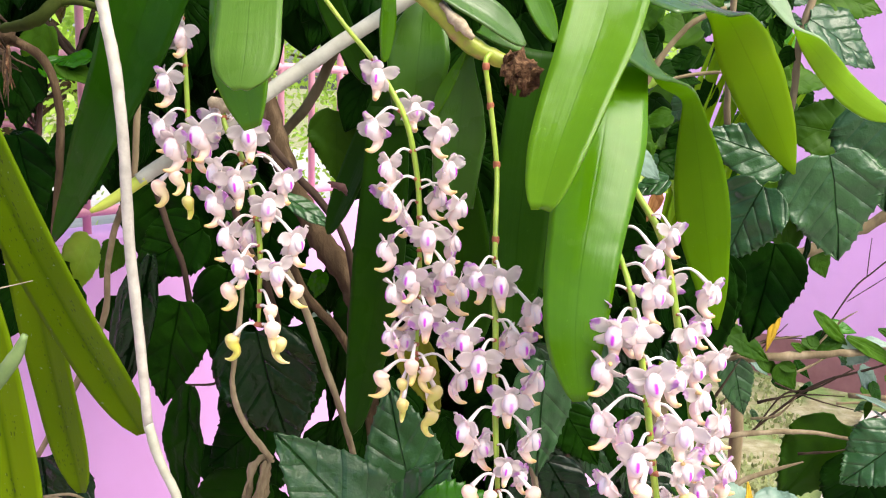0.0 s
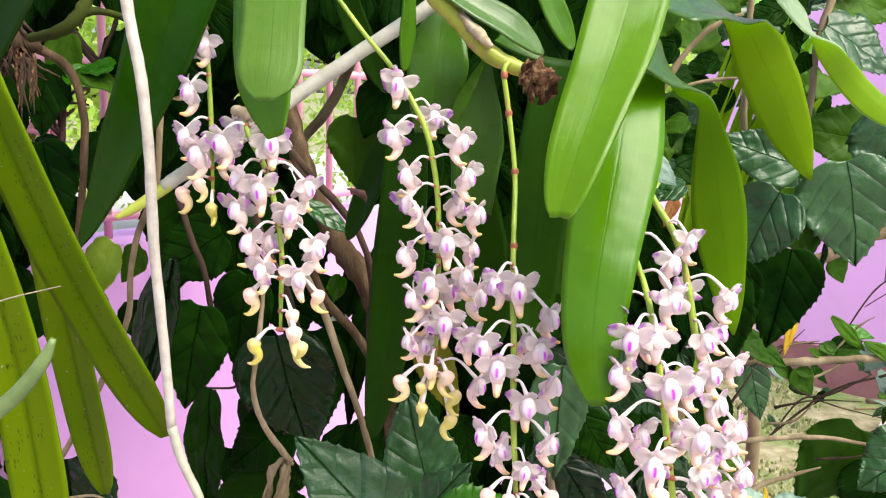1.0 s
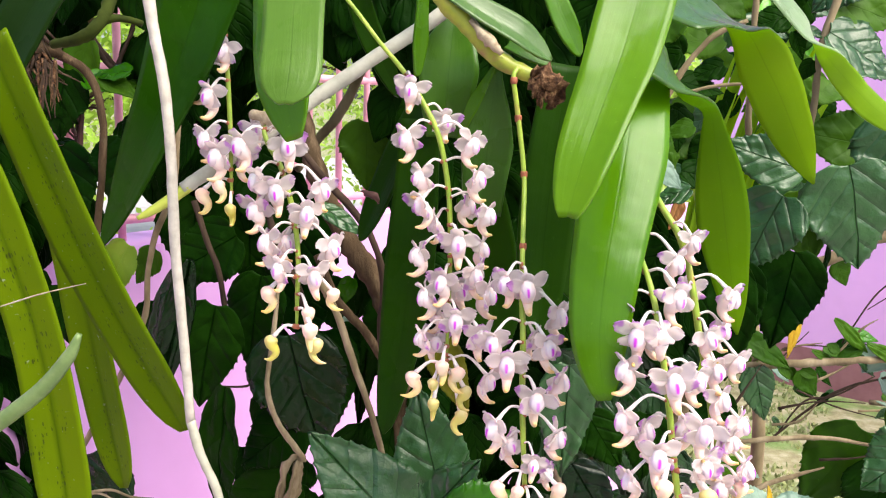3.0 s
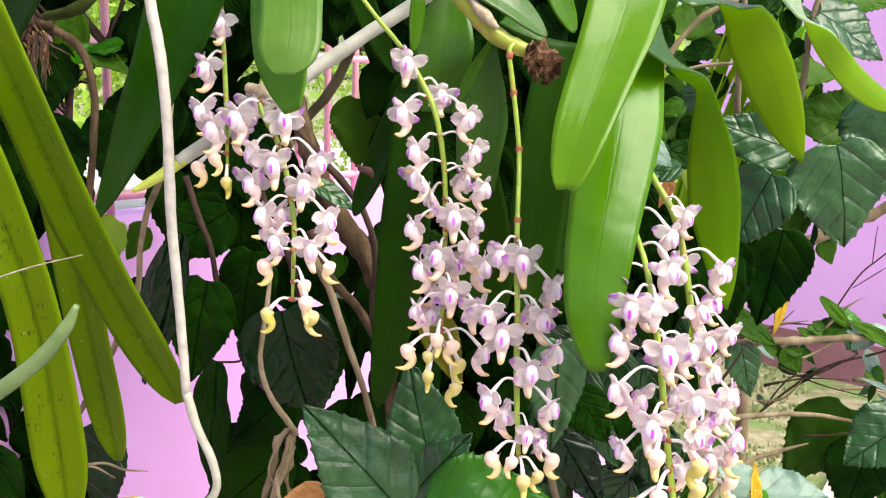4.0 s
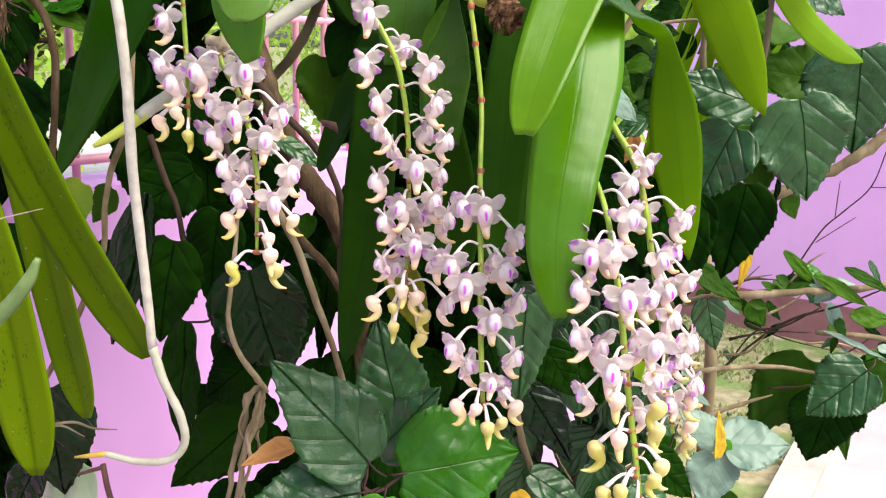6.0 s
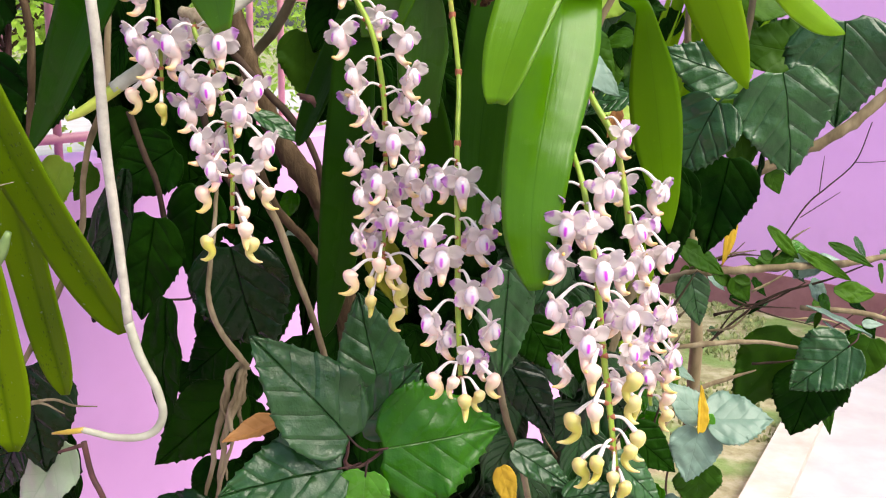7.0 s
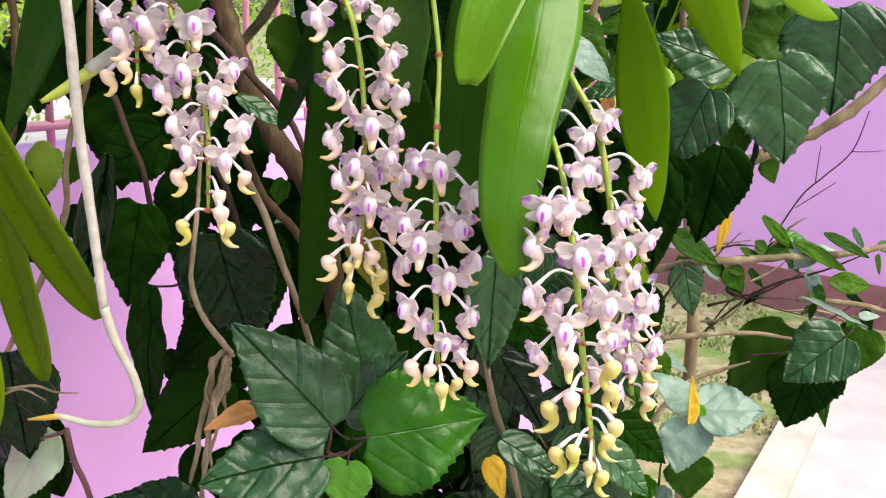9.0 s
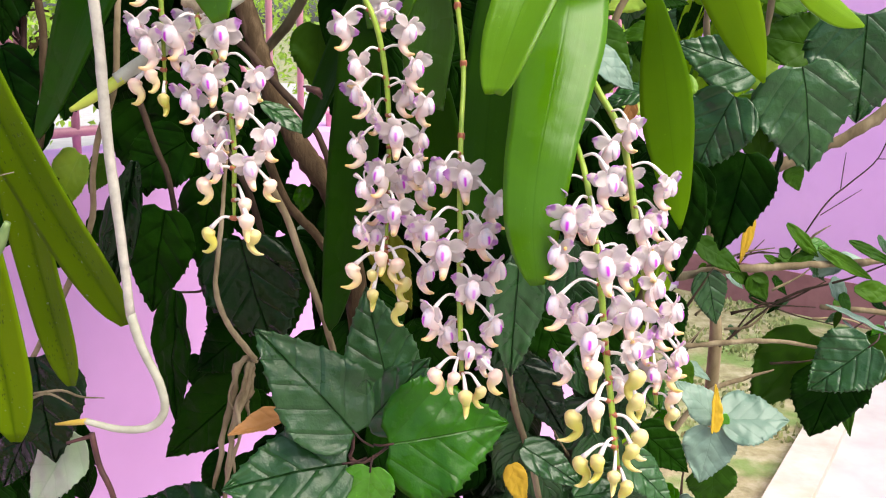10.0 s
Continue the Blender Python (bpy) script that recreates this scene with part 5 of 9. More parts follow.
rod("old_root", orchid, [(-0.4033, 0.76, 1.359), (-0.3936, 0.75, 1.3527), (-0.4, 0.76, 1.3447)], [0.0010, 0.0014, 0.0005], BARK_DARK, sides=6, n=8, wobble=0.2, seed=57)
rod("old_root", orchid, [(-0.4169, 0.76, 1.3425), (-0.4296, 0.75, 1.3246), (-0.4553, 0.76, 1.3145)], [0.0012, 0.0011, 0.0005], BARK_DARK, sides=6, n=8, wobble=0.2, seed=58)
rod("old_root", orchid, [(-0.3939, 0.76, 1.3524), (-0.3762, 0.75, 1.3361), (-0.3614, 0.76, 1.3266)], [0.0008, 0.0008, 0.0005], BARK_DARK, sides=6, n=8, wobble=0.2, seed=59)
rod("dried_flower", orchid, [(-0.0905, 0.66, 1.2504), (-0.0844, 0.655, 1.2502), (-0.0775, 0.655, 1.2463), (-0.0767, 0.66, 1.2416)], [0.0006, 0.0020, 0.0022, 0.0006], BARK_RED, sides=8, n=10, wobble=0.25, label='dried maroon flower')

spike_a = spike_of([(-0.1134, 0.6100, 1.4068), (-0.0873, 0.6000, 1.3815), (-0.0653, 0.59, 1.356), (-0.0463, 0.578, 1.3361), (-0.0315, 0.57, 1.3153), (-0.0215, 0.568, 1.2953), (-0.0148, 0.567, 1.263), (-0.0125, 0.566, 1.2284), (-0.0118, 0.56, 1.1941), (-0.0116, 0.555, 1.1668), (-0.0119, 0.552, 1.1496)], [0.0014, 0.0016, 0.0017, 0.0019, 0.0020, 0.0021, 0.0020, 0.0019, 0.0016, 0.0013, 0.0008], "hanging orchid spike with blush flowers and yellow-green end buds")
flower(spike_a, (-0.0394, 0.562, 1.3267), (-0.0453, 0.5775, 1.3347), 0, 0.95)
flower(spike_a, (-0.0407, 0.5582, 1.2968), (-0.0263, 0.5689, 1.3048), -40)
flower(spike_a, (-0.0194, 0.5798, 1.3071), (-0.0314, 0.57, 1.3151), 25, 0.9)
flower(spike_a, (0.0001, 0.5609, 1.2939), (-0.0248, 0.5687, 1.3019), 55, 0.95)
flower(spike_a, (-0.0316, 0.5594, 1.2727), (-0.0185, 0.5675, 1.2807), -50, 0.95)
flower(spike_a, (0.0038, 0.5608, 1.2728), (-0.0185, 0.5675, 1.2808), 60)
flower(spike_a, (-0.0304, 0.5576, 1.2559), (-0.015, 0.567, 1.2639), -45)
flower(spike_a, (-0.0231, 0.5722, 1.2419), (-0.014, 0.5666, 1.2499), -60, 0.9)
flower(spike_a, (0.0111, 0.5634, 1.2499), (-0.0145, 0.5669, 1.2579), 75, 0.95)
flower(spike_a, (-0.0021, 0.5708, 1.2544), (-0.0148, 0.567, 1.2624), 70, 0.9)
flower(spike_a, (-0.006, 0.5525, 1.2324), (-0.0133, 0.5663, 1.2404), 5, 1.05)
flower(spike_a, (-0.0327, 0.5629, 1.2227), (-0.0127, 0.5661, 1.2307), -80, 0.95)
flower(spike_a, (0.0071, 0.5697, 1.2268), (-0.013, 0.5662, 1.2348), 70, 0.9)
flower(spike_a, (0.0047, 0.554, 1.2123), (-0.0124, 0.5646, 1.2203), 45)
flower(spike_a, (-0.0148, 0.551, 1.2071), (-0.0122, 0.5637, 1.2151), -30)
flower(spike_a, (-0.0261, 0.5541, 1.1976), (-0.012, 0.562, 1.2056), -60)
flower(spike_a, (0.0131, 0.5564, 1.2003), (-0.0121, 0.5625, 1.2083), 70, 1.05)
flower(spike_a, (-0.0054, 0.5452, 1.1844), (-0.0118, 0.5597, 1.1924), 0)
flower(spike_a, (0.0106, 0.5443, 1.175), (-0.0117, 0.558, 1.183), 20)
flower(spike_a, (-0.0057, 0.5715, 1.1991), (-0.0121, 0.5623, 1.2071), 30, 0.95)
flower(spike_a, (-0.0192, 0.5622, 1.1843), (-0.0117, 0.5597, 1.1923), -70, 0.9)
flower(spike_a, (-0.0275, 0.5527, 1.1701), (-0.0117, 0.5571, 1.1781), -75, 0.85)
flower(spike_a, (-0.0205, 0.5641, 1.1645), (-0.0116, 0.5561, 1.1725), 30, 0.85)
flower(spike_a, (0.0155, 0.5458, 1.1466), (-0.0118, 0.5529, 1.1546), 60, 0.95)
bud(spike_a, (-0.032, 0.5509, 1.1438), (-0.0119, 0.5524, 1.1518), -85, 1, "pink")
bud(spike_a, (-0.0128, 0.5409, 1.1554), (-0.0117, 0.5544, 1.1634), -10, 0.95, "pink")
bud(spike_a, (-0.0036, 0.5459, 1.1501), (-0.0118, 0.5535, 1.1581), 60, 0.95, "pink")
bud(spike_a, (-0.0185, 0.5422, 1.1433), (-0.0119, 0.5523, 1.1513), -20, 0.8, "green")
bud(spike_a, (-0.0177, 0.5403, 1.1308), (-0.0119, 0.552, 1.1496), 0, 0.9, "green")
bud(spike_a, (0.0008, 0.5509, 1.1362), (-0.0119, 0.552, 1.1496), 85, 1, "green")
bud(spike_a, (-0.0013, 0.5509, 1.1204), (-0.0119, 0.552, 1.1496), 85, 1, "green")

spike_c = spike_of([(0.0261, 0.588, 1.3409), (0.0233, 0.585, 1.3349), (0.0264, 0.585, 1.3152), (0.0326, 0.58, 1.2733), (0.0339, 0.56, 1.2381), (0.0349, 0.545, 1.2064), (0.0372, 0.53, 1.1761), (0.0386, 0.52, 1.1384), (0.0424, 0.508, 1.0885)], [0.0019, 0.0019, 0.0020, 0.0019, 0.0019, 0.0021, 0.0022, 0.0022, 0.0017], "hanging spike of blush flowers on a brown-noded green stalk")
rod("node", spike_c, [(0.0237, 0.585, 1.3351), (0.0237, 0.585, 1.3329), (0.0237, 0.585, 1.3307)], [0.0021, 0.0024, 0.0020], BRACT, 8, 4)
rod("node", spike_c, [(0.0273, 0.585, 1.3112), (0.0273, 0.585, 1.309), (0.0273, 0.585, 1.3068)], [0.0021, 0.0024, 0.0020], BRACT, 8, 4)
rod("node", spike_c, [(0.0326, 0.58, 1.2755), (0.0326, 0.58, 1.2733), (0.0326, 0.58, 1.2711)], [0.0021, 0.0024, 0.0020], BRACT, 8, 4)
rod("node", spike_c, [(0.0343, 0.556, 1.2323), (0.0343, 0.556, 1.2301), (0.0343, 0.556, 1.2279)], [0.0021, 0.0024, 0.0020], BRACT, 8, 4)
flower(spike_c, (0.0254, 0.5364, 1.2118), (0.0345, 0.5513, 1.2198), -30)
flower(spike_c, (0.0384, 0.5332, 1.2097), (0.0345, 0.5503, 1.2177), 8, 1.05)
flower(spike_c, (0.0577, 0.5326, 1.194), (0.0352, 0.5428, 1.202), 60)
flower(spike_c, (0.0197, 0.5192, 1.1788), (0.0364, 0.5353, 1.1868), -15)
flower(spike_c, (0.0519, 0.5204, 1.1774), (0.0365, 0.5346, 1.1854), 35)
flower(spike_c, (0.0287, 0.5143, 1.1673), (0.0372, 0.5298, 1.1753), 0, 1.05)
flower(spike_c, (0.0602, 0.5217, 1.1567), (0.0376, 0.527, 1.1647), 75)
flower(spike_c, (0.0469, 0.5094, 1.1476), (0.0379, 0.5246, 1.1556), 12, 1.05)
flower(spike_c, (0.0232, 0.5086, 1.1294), (0.0386, 0.5198, 1.1374), -45, 1.05)
flower(spike_c, (0.0307, 0.5239, 1.114), (0.0398, 0.5161, 1.122), 40, 0.95)
flower(spike_c, (0.0593, 0.5117, 1.125), (0.039, 0.5187, 1.133), 65)
flower(spike_c, (0.0439, 0.5354, 1.1784), (0.0364, 0.5351, 1.1864), 70, 0.9)
flower(spike_c, (0.0472, 0.504, 1.1092), (0.0402, 0.5149, 1.1172), -5, 0.72)
flower(spike_c, (0.0548, 0.5177, 1.0988), (0.041, 0.5124, 1.1068), 40, 0.7)
bud(spike_c, (0.0266, 0.5068, 1.0926), (0.0415, 0.5109, 1.1006), -80, 1, "pink")
bud(spike_c, (0.0381, 0.4999, 1.094), (0.0414, 0.5113, 1.102), 30, 0.85, "pink")
bud(spike_c, (0.0616, 0.5071, 1.0936), (0.0414, 0.5112, 1.1016), 80, 1, "pink")
bud(spike_c, (0.0455, 0.4957, 1.0842), (0.0421, 0.5089, 1.0922), 0, 0.95, "green")
bud(spike_c, (0.0539, 0.5042, 1.0841), (0.0421, 0.5089, 1.0921), 70, 0.85, "green")

spike_d = spike_of([(0.0924, 0.56, 1.2561), (0.1011, 0.525, 1.2376), (0.1084, 0.5, 1.2168), (0.1142, 0.49, 1.1883), (0.1198, 0.485, 1.1554), (0.1238, 0.478, 1.1245), (0.1284, 0.47, 1.094), (0.1329, 0.462, 1.0635), (0.1351, 0.46, 1.0515)], [0.0015, 0.0018, 0.0021, 0.0021, 0.0023, 0.0023, 0.0022, 0.0018, 0.0008], "large hanging orchid spike crowded with blush flowers and buds")
flower(spike_d, (0.1226, 0.5114, 1.2329), (0.0996, 0.5311, 1.2409), 45, 0.95)
flower(spike_d, (0.121, 0.49, 1.2176), (0.1053, 0.5106, 1.2256), 30, 1.05)
flower(spike_d, (0.0919, 0.5025, 1.2067), (0.1088, 0.4992, 1.2147), -60, 0.9)
flower(spike_d, (0.1, 0.4802, 1.1971), (0.1108, 0.4959, 1.2051), -15, 1.05)
flower(spike_d, (0.1129, 0.4984, 1.194), (0.1114, 0.4948, 1.202), 60, 0.95)
flower(spike_d, (0.1201, 0.4737, 1.1741), (0.1153, 0.4891, 1.1821), 5, 1.1)
flower(spike_d, (0.095, 0.482, 1.1779), (0.1146, 0.4896, 1.1859), -60)
flower(spike_d, (0.1359, 0.4972, 1.1695), (0.1161, 0.4884, 1.1775), 40)
flower(spike_d, (0.0954, 0.4777, 1.1504), (0.1193, 0.4855, 1.1584), -60)
flower(spike_d, (0.1083, 0.4899, 1.1407), (0.1207, 0.4835, 1.1487), 50, 0.95)
flower(spike_d, (0.1136, 0.467, 1.1338), (0.1216, 0.4819, 1.1418), 0, 1.05)
flower(spike_d, (0.1371, 0.4709, 1.148), (0.1197, 0.4851, 1.156), 10)
flower(spike_d, (0.1298, 0.4889, 1.1441), (0.1202, 0.4842, 1.1521), -60, 0.95)
flower(spike_d, (0.1382, 0.4686, 1.1299), (0.1221, 0.481, 1.1379), 25, 0.95)
flower(spike_d, (0.0999, 0.4732, 1.1176), (0.1237, 0.4782, 1.1256), -70, 0.85)
flower(spike_d, (0.1334, 0.4808, 1.1053), (0.1255, 0.4751, 1.1133), -50, 0.85)
flower(spike_d, (0.1131, 0.4819, 1.1973), (0.1107, 0.496, 1.2053), 170, 0.9)
bud(spike_d, (0.1167, 0.4631, 1.1189), (0.1235, 0.4785, 1.1269), 0, 1.1, "pink")
bud(spike_d, (0.1187, 0.4585, 1.0976), (0.1266, 0.4731, 1.1056), 0, 1.05, "pink")
bud(spike_d, (0.1082, 0.4658, 1.0878), (0.1281, 0.4705, 1.0958), -75, 1.1, "green")
bud(spike_d, (0.1131, 0.4599, 1.0634), (0.1317, 0.4641, 1.0714), -80, 1.05, "green")
bud(spike_d, (0.1219, 0.4544, 1.068), (0.131, 0.4653, 1.076), -45, 1, "green")
bud(spike_d, (0.1305, 0.4515, 1.0611), (0.132, 0.4635, 1.0691), -10, 0.8, "green")
bud(spike_d, (0.1378, 0.4563, 1.0529), (0.1334, 0.4616, 1.0609), 70, 0.9, "green")
bud(spike_d, (0.1404, 0.4664, 1.1136), (0.1242, 0.4772, 1.1216), 50, 1.15, "green")
bud(spike_d, (0.1436, 0.4624, 1.0805), (0.1292, 0.4686, 1.0885), 70, 1.1, "green")
bud(spike_d, (0.141, 0.4662, 1.1003), (0.1262, 0.4738, 1.1083), 60, 1, "green")
bud(spike_d, (0.14, 0.4595, 1.0738), (0.1302, 0.4668, 1.0818), 60, 0.9, "green")

spike_e = spike_of([(0.1087, 0.56, 1.2738), (0.1191, 0.56, 1.2571), (0.1303, 0.555, 1.239), (0.1378, 0.55, 1.2138), (0.1441, 0.545, 1.1813), (0.1512, 0.54, 1.1486), (0.1574, 0.535, 1.1062), (0.1631, 0.53, 1.0706)], [0.0020, 0.0024, 0.0025, 0.0025, 0.0025, 0.0025, 0.0024, 0.0014], "orchid spike behind the crowded one with blush flowers facing aside")
flower(spike_e, (0.1361, 0.5463, 1.2401), (0.1246, 0.5575, 1.2481), 40, 0.9)
flower(spike_e, (0.1608, 0.5457, 1.2077), (0.1372, 0.5504, 1.2157), 75)
flower(spike_e, (0.1472, 0.5348, 1.184), (0.142, 0.5466, 1.192), 35)
flower(spike_e, (0.1582, 0.5519, 1.1859), (0.1417, 0.5469, 1.1939), 60, 0.95)
flower(spike_e, (0.1657, 0.5349, 1.1703), (0.1448, 0.5445, 1.1783), 40, 0.85)
flower(spike_e, (0.1571, 0.5315, 1.1476), (0.1497, 0.5411, 1.1556), 50)
flower(spike_e, (0.1687, 0.5317, 1.1329), (0.1523, 0.5391, 1.1409), 60)
flower(spike_e, (0.164, 0.5317, 1.1224), (0.1539, 0.5379, 1.1304), 65, 0.95)
flower(spike_e, (0.1732, 0.5286, 1.1063), (0.1562, 0.536, 1.1143), 60)
flower(spike_e, (0.1527, 0.5243, 1.1134), (0.1552, 0.5368, 1.1214), 20, 0.95)
flower(spike_e, (0.1529, 0.531, 1.1654), (0.1459, 0.5438, 1.1734), 20, 0.95)
flower(spike_e, (0.1388, 0.5568, 1.2092), (0.1367, 0.5507, 1.2172), -50, 0.9)
flower(spike_e, (0.1592, 0.524, 1.0954), (0.1579, 0.5346, 1.1034), -30, 0.85)
bud(spike_e, (0.1709, 0.5253, 1.0955), (0.1578, 0.5346, 1.1035), 45, 0.9, "pink")
bud(spike_e, (0.1722, 0.5237, 1.0813), (0.1601, 0.5326, 1.0893), 50, 0.95, "pink")
bud(spike_e, (0.1723, 0.5225, 1.0697), (0.1619, 0.531, 1.0777), 50, 0.9, "green")
bud(spike_e, (0.1517, 0.5201, 1.0741), (0.1613, 0.5316, 1.0821), -20, 0.85, "green")

spike_b = spike_of([(-0.1335, 0.6000, 1.3436), (-0.1363, 0.568, 1.3005), (-0.1223, 0.56, 1.2737), (-0.1127, 0.553, 1.2471), (-0.107, 0.545, 1.2208), (-0.1061, 0.54, 1.1941), (-0.1054, 0.536, 1.1759)], [0.0017, 0.0019, 0.0021, 0.0021, 0.0019, 0.0017, 0.0010], "short hanging orchid spike of pale pink flowers with hooked buds")

spike_b_side = spike_of([(-0.1604, 0.5900, 1.4070), (-0.1618, 0.57, 1.361), (-0.1586, 0.565, 1.3271), (-0.1556, 0.56, 1.2932), (-0.1536, 0.555, 1.2506)], [0.0016, 0.0016, 0.0019, 0.0019, 0.0010], "slender side spike with pale flowers and cream buds")
flower(spike_b_side, (-0.158, 0.556, 1.3486), (-0.1614, 0.5694, 1.3566), -10, 0.95)
flower(spike_b_side, (-0.1799, 0.5691, 1.3277), (-0.1594, 0.5663, 1.3357), -70, 0.9)
flower(spike_b_side, (-0.166, 0.5522, 1.3201), (-0.1586, 0.5651, 1.3281), -25)
flower(spike_b_side, (-0.1684, 0.5508, 1.293), (-0.1563, 0.5611, 1.301), -45)
flower(spike_b_side, (-0.16, 0.5469, 1.2825), (-0.1555, 0.5597, 1.2905), -30, 1.05)
flower(spike_b, (-0.1466, 0.5513, 1.2896), (-0.1348, 0.5672, 1.2976), -20, 1.1)
flower(spike_b, (-0.145, 0.5789, 1.2982), (-0.1393, 0.5695, 1.3062), 20, 0.95)
flower(spike_b, (-0.1154, 0.5515, 1.2893), (-0.1346, 0.5671, 1.2973), 15, 1.05)
flower(spike_b, (-0.1348, 0.5472, 1.2678), (-0.1234, 0.5606, 1.2758), -30)
flower(spike_b, (-0.1211, 0.5434, 1.2617), (-0.1209, 0.5589, 1.2697), 10, 1.05)
flower(spike_b, (-0.1341, 0.5431, 1.25), (-0.1166, 0.5559, 1.258), -35)
flower(spike_b, (-0.0924, 0.5493, 1.2631), (-0.1214, 0.5593, 1.2711), 50, 0.95)
flower(spike_b, (-0.1001, 0.5409, 1.2487), (-0.1161, 0.5555, 1.2567), 15)
flower(spike_b, (-0.1252, 0.5388, 1.2305), (-0.1108, 0.5504, 1.2385), -45)
flower(spike_b, (-0.1184, 0.5532, 1.2285), (-0.1104, 0.5498, 1.2365), 60, 0.9)
flower(spike_b, (-0.1155, 0.5322, 1.2144), (-0.1073, 0.5455, 1.2224), -20, 0.95)
flower(spike_b, (-0.0842, 0.5399, 1.2285), (-0.1104, 0.5498, 1.2365), 55)
flower(spike_b, (-0.0937, 0.5324, 1.2104), (-0.1069, 0.5445, 1.2184), 30, 0.95)
flower(spike_b, (-0.1482, 0.5673, 1.2786), (-0.129, 0.5638, 1.2866), 60, 0.9)
bud(spike_b_side, (-0.1719, 0.5535, 1.2567), (-0.1542, 0.5567, 1.2647), -80, 1, "pink")
bud(spike_b_side, (-0.1591, 0.5476, 1.2636), (-0.1546, 0.5575, 1.2716), -40, 0.9, "pink")
bud(spike_b_side, (-0.1506, 0.544, 1.249), (-0.1539, 0.5558, 1.257), 0, 0.85, "green")
bud(spike_b, (-0.0832, 0.5389, 1.1986), (-0.1065, 0.5423, 1.2066), 80, 0.85, "pink")
bud(spike_b, (-0.1223, 0.534, 1.1985), (-0.1065, 0.5423, 1.2065), -60, 1.05, "pink")
bud(spike_b, (-0.1206, 0.5337, 1.1672), (-0.1054, 0.536, 1.1759), -80, 1, "green")
bud(spike_b, (-0.0939, 0.5245, 1.1789), (-0.1058, 0.5384, 1.1869), 20, 1, "pink")
bud(spike_b, (-0.0921, 0.5318, 1.1675), (-0.1054, 0.536, 1.1759), 70, 0.95, "green")
bud(spike_b, (-0.0968, 0.5302, 1.1879), (-0.1061, 0.5403, 1.1959), 40, 0.85, "pink")

# ---- hibiscus shrub ----
hibiscus = thing("hibiscus_shrub", (-0.116, 0.920, 0), "dense dark hibiscus shrub with toothed leaves and bare brown stems", "shrub")
hibiscus_side = thing("hibiscus_shrub", (0.300, 1.000, 0), "open hibiscus shrub with tan branches and toothed leaves", "shrub")
net_leaf(hibiscus, (-0.0464, 0.6400, 0.9853), (-0.1168, 0.6250, 1.0727), 0.0709, (0.1, -0.8, 0.7), HIB_GREY, seed=401, petiole=0.02, label='broad grey-green toothed leaf with a pale sheen')
net_leaf(hibiscus, (-0.0525, 0.6350, 0.9624), (-0.1442, 0.6050, 0.9549), 0.0759, (0.16, -0.8, 0.62), HIB_GREY, seed=402, petiole=0.015, label='broad grey-green toothed leaf with a pale sheen')
net_leaf(hibiscus, (-0.0219, 0.6500, 0.9732), (0.0743, 0.6800, 0.9815), 0.0922, (0.05, -1, 0.3), HIB_GREEN, seed=403, petiole=0.015, label='large fresh green toothed leaf')
net_leaf(hibiscus, (-0.0329, 0.6300, 0.9625), (-0.0375, 0.6300, 0.9149), 0.0444, (0, -0.8, 0.6), HIB_YOUNG, seed=404, petiole=0.01, label='small bright young leaf')
net_leaf(hibiscus, (-0.0315, 0.7200, 0.9904), (-0.0576, 0.7200, 1.0779), 0.0611, (0, -0.9, 0.6), HIB_GREY, seed=405)
net_leaf(hibiscus, (-0.0493, 0.7100, 0.9621), (0.0012, 0.7100, 1.0240), 0.0558, (0.1, -0.8, 0.7), HIB_GREY, seed=406)
net_leaf(hibiscus, (-0.1668, 0.6600, 0.8978), (-0.2621, 0.6600, 0.8968), 0.0490, (0, -0.6, 0.9), HIB_GLOSS, seed=407)
net_leaf(hibiscus, (-0.3176, 0.7200, 0.9306), (-0.3718, 0.7200, 0.8458), 0.0567, (0.1, -0.85, 0.5), HIB_SILVER, seed=408, label='pale silvery green toothed leaf')
net_leaf(hibiscus, (-0.3331, 0.6900, 1.0132), (-0.3243, 0.6900, 0.9112), 0.0718, (0.15, -0.9, 0.45), HIB_GLOSS, seed=409)
net_leaf(hibiscus, (-0.3531, 0.7000, 0.9355), (-0.3792, 0.7000, 0.8786), 0.0352, (0.2, -0.8, 0.5), HIB_GLOSS, seed=410)
net_leaf(hibiscus, (-0.2338, 0.7600, 1.0572), (-0.2507, 0.7600, 0.9262), 0.0469, (-0.4, -0.9, 0.1), HIB_SHADED, seed=411, narrow=0.45, teeth=15)
net_leaf(hibiscus, (-0.1830, 0.8200, 1.0079), (-0.2419, 0.8200, 0.9531), 0.0607, (0, -0.9, 0.2), HIB_SHADED, seed=412)
net_leaf(hibiscus, (-0.1936, 0.8400, 0.9373), (-0.2882, 0.8400, 0.8426), 0.0737, (0.1, -0.9, 0.2), HIB_SHADED, seed=413)
net_leaf(hibiscus, (-0.2161, 0.8300, 0.8654), (-0.2425, 0.8300, 0.7959), 0.0364, (0.2, -0.9, 0.4), HIB_SHADED, seed=414)
net_leaf(hibiscus, (-0.2568, 0.8000, 1.1229), (-0.2807, 0.8000, 1.0199), 0.0692, (0.1, -0.9, 0.3), HIB_SHADED, seed=415)
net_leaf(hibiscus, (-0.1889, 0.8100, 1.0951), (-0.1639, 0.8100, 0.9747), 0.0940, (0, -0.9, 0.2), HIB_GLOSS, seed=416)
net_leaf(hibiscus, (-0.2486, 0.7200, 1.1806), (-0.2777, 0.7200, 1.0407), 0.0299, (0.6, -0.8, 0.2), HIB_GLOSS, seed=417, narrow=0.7)
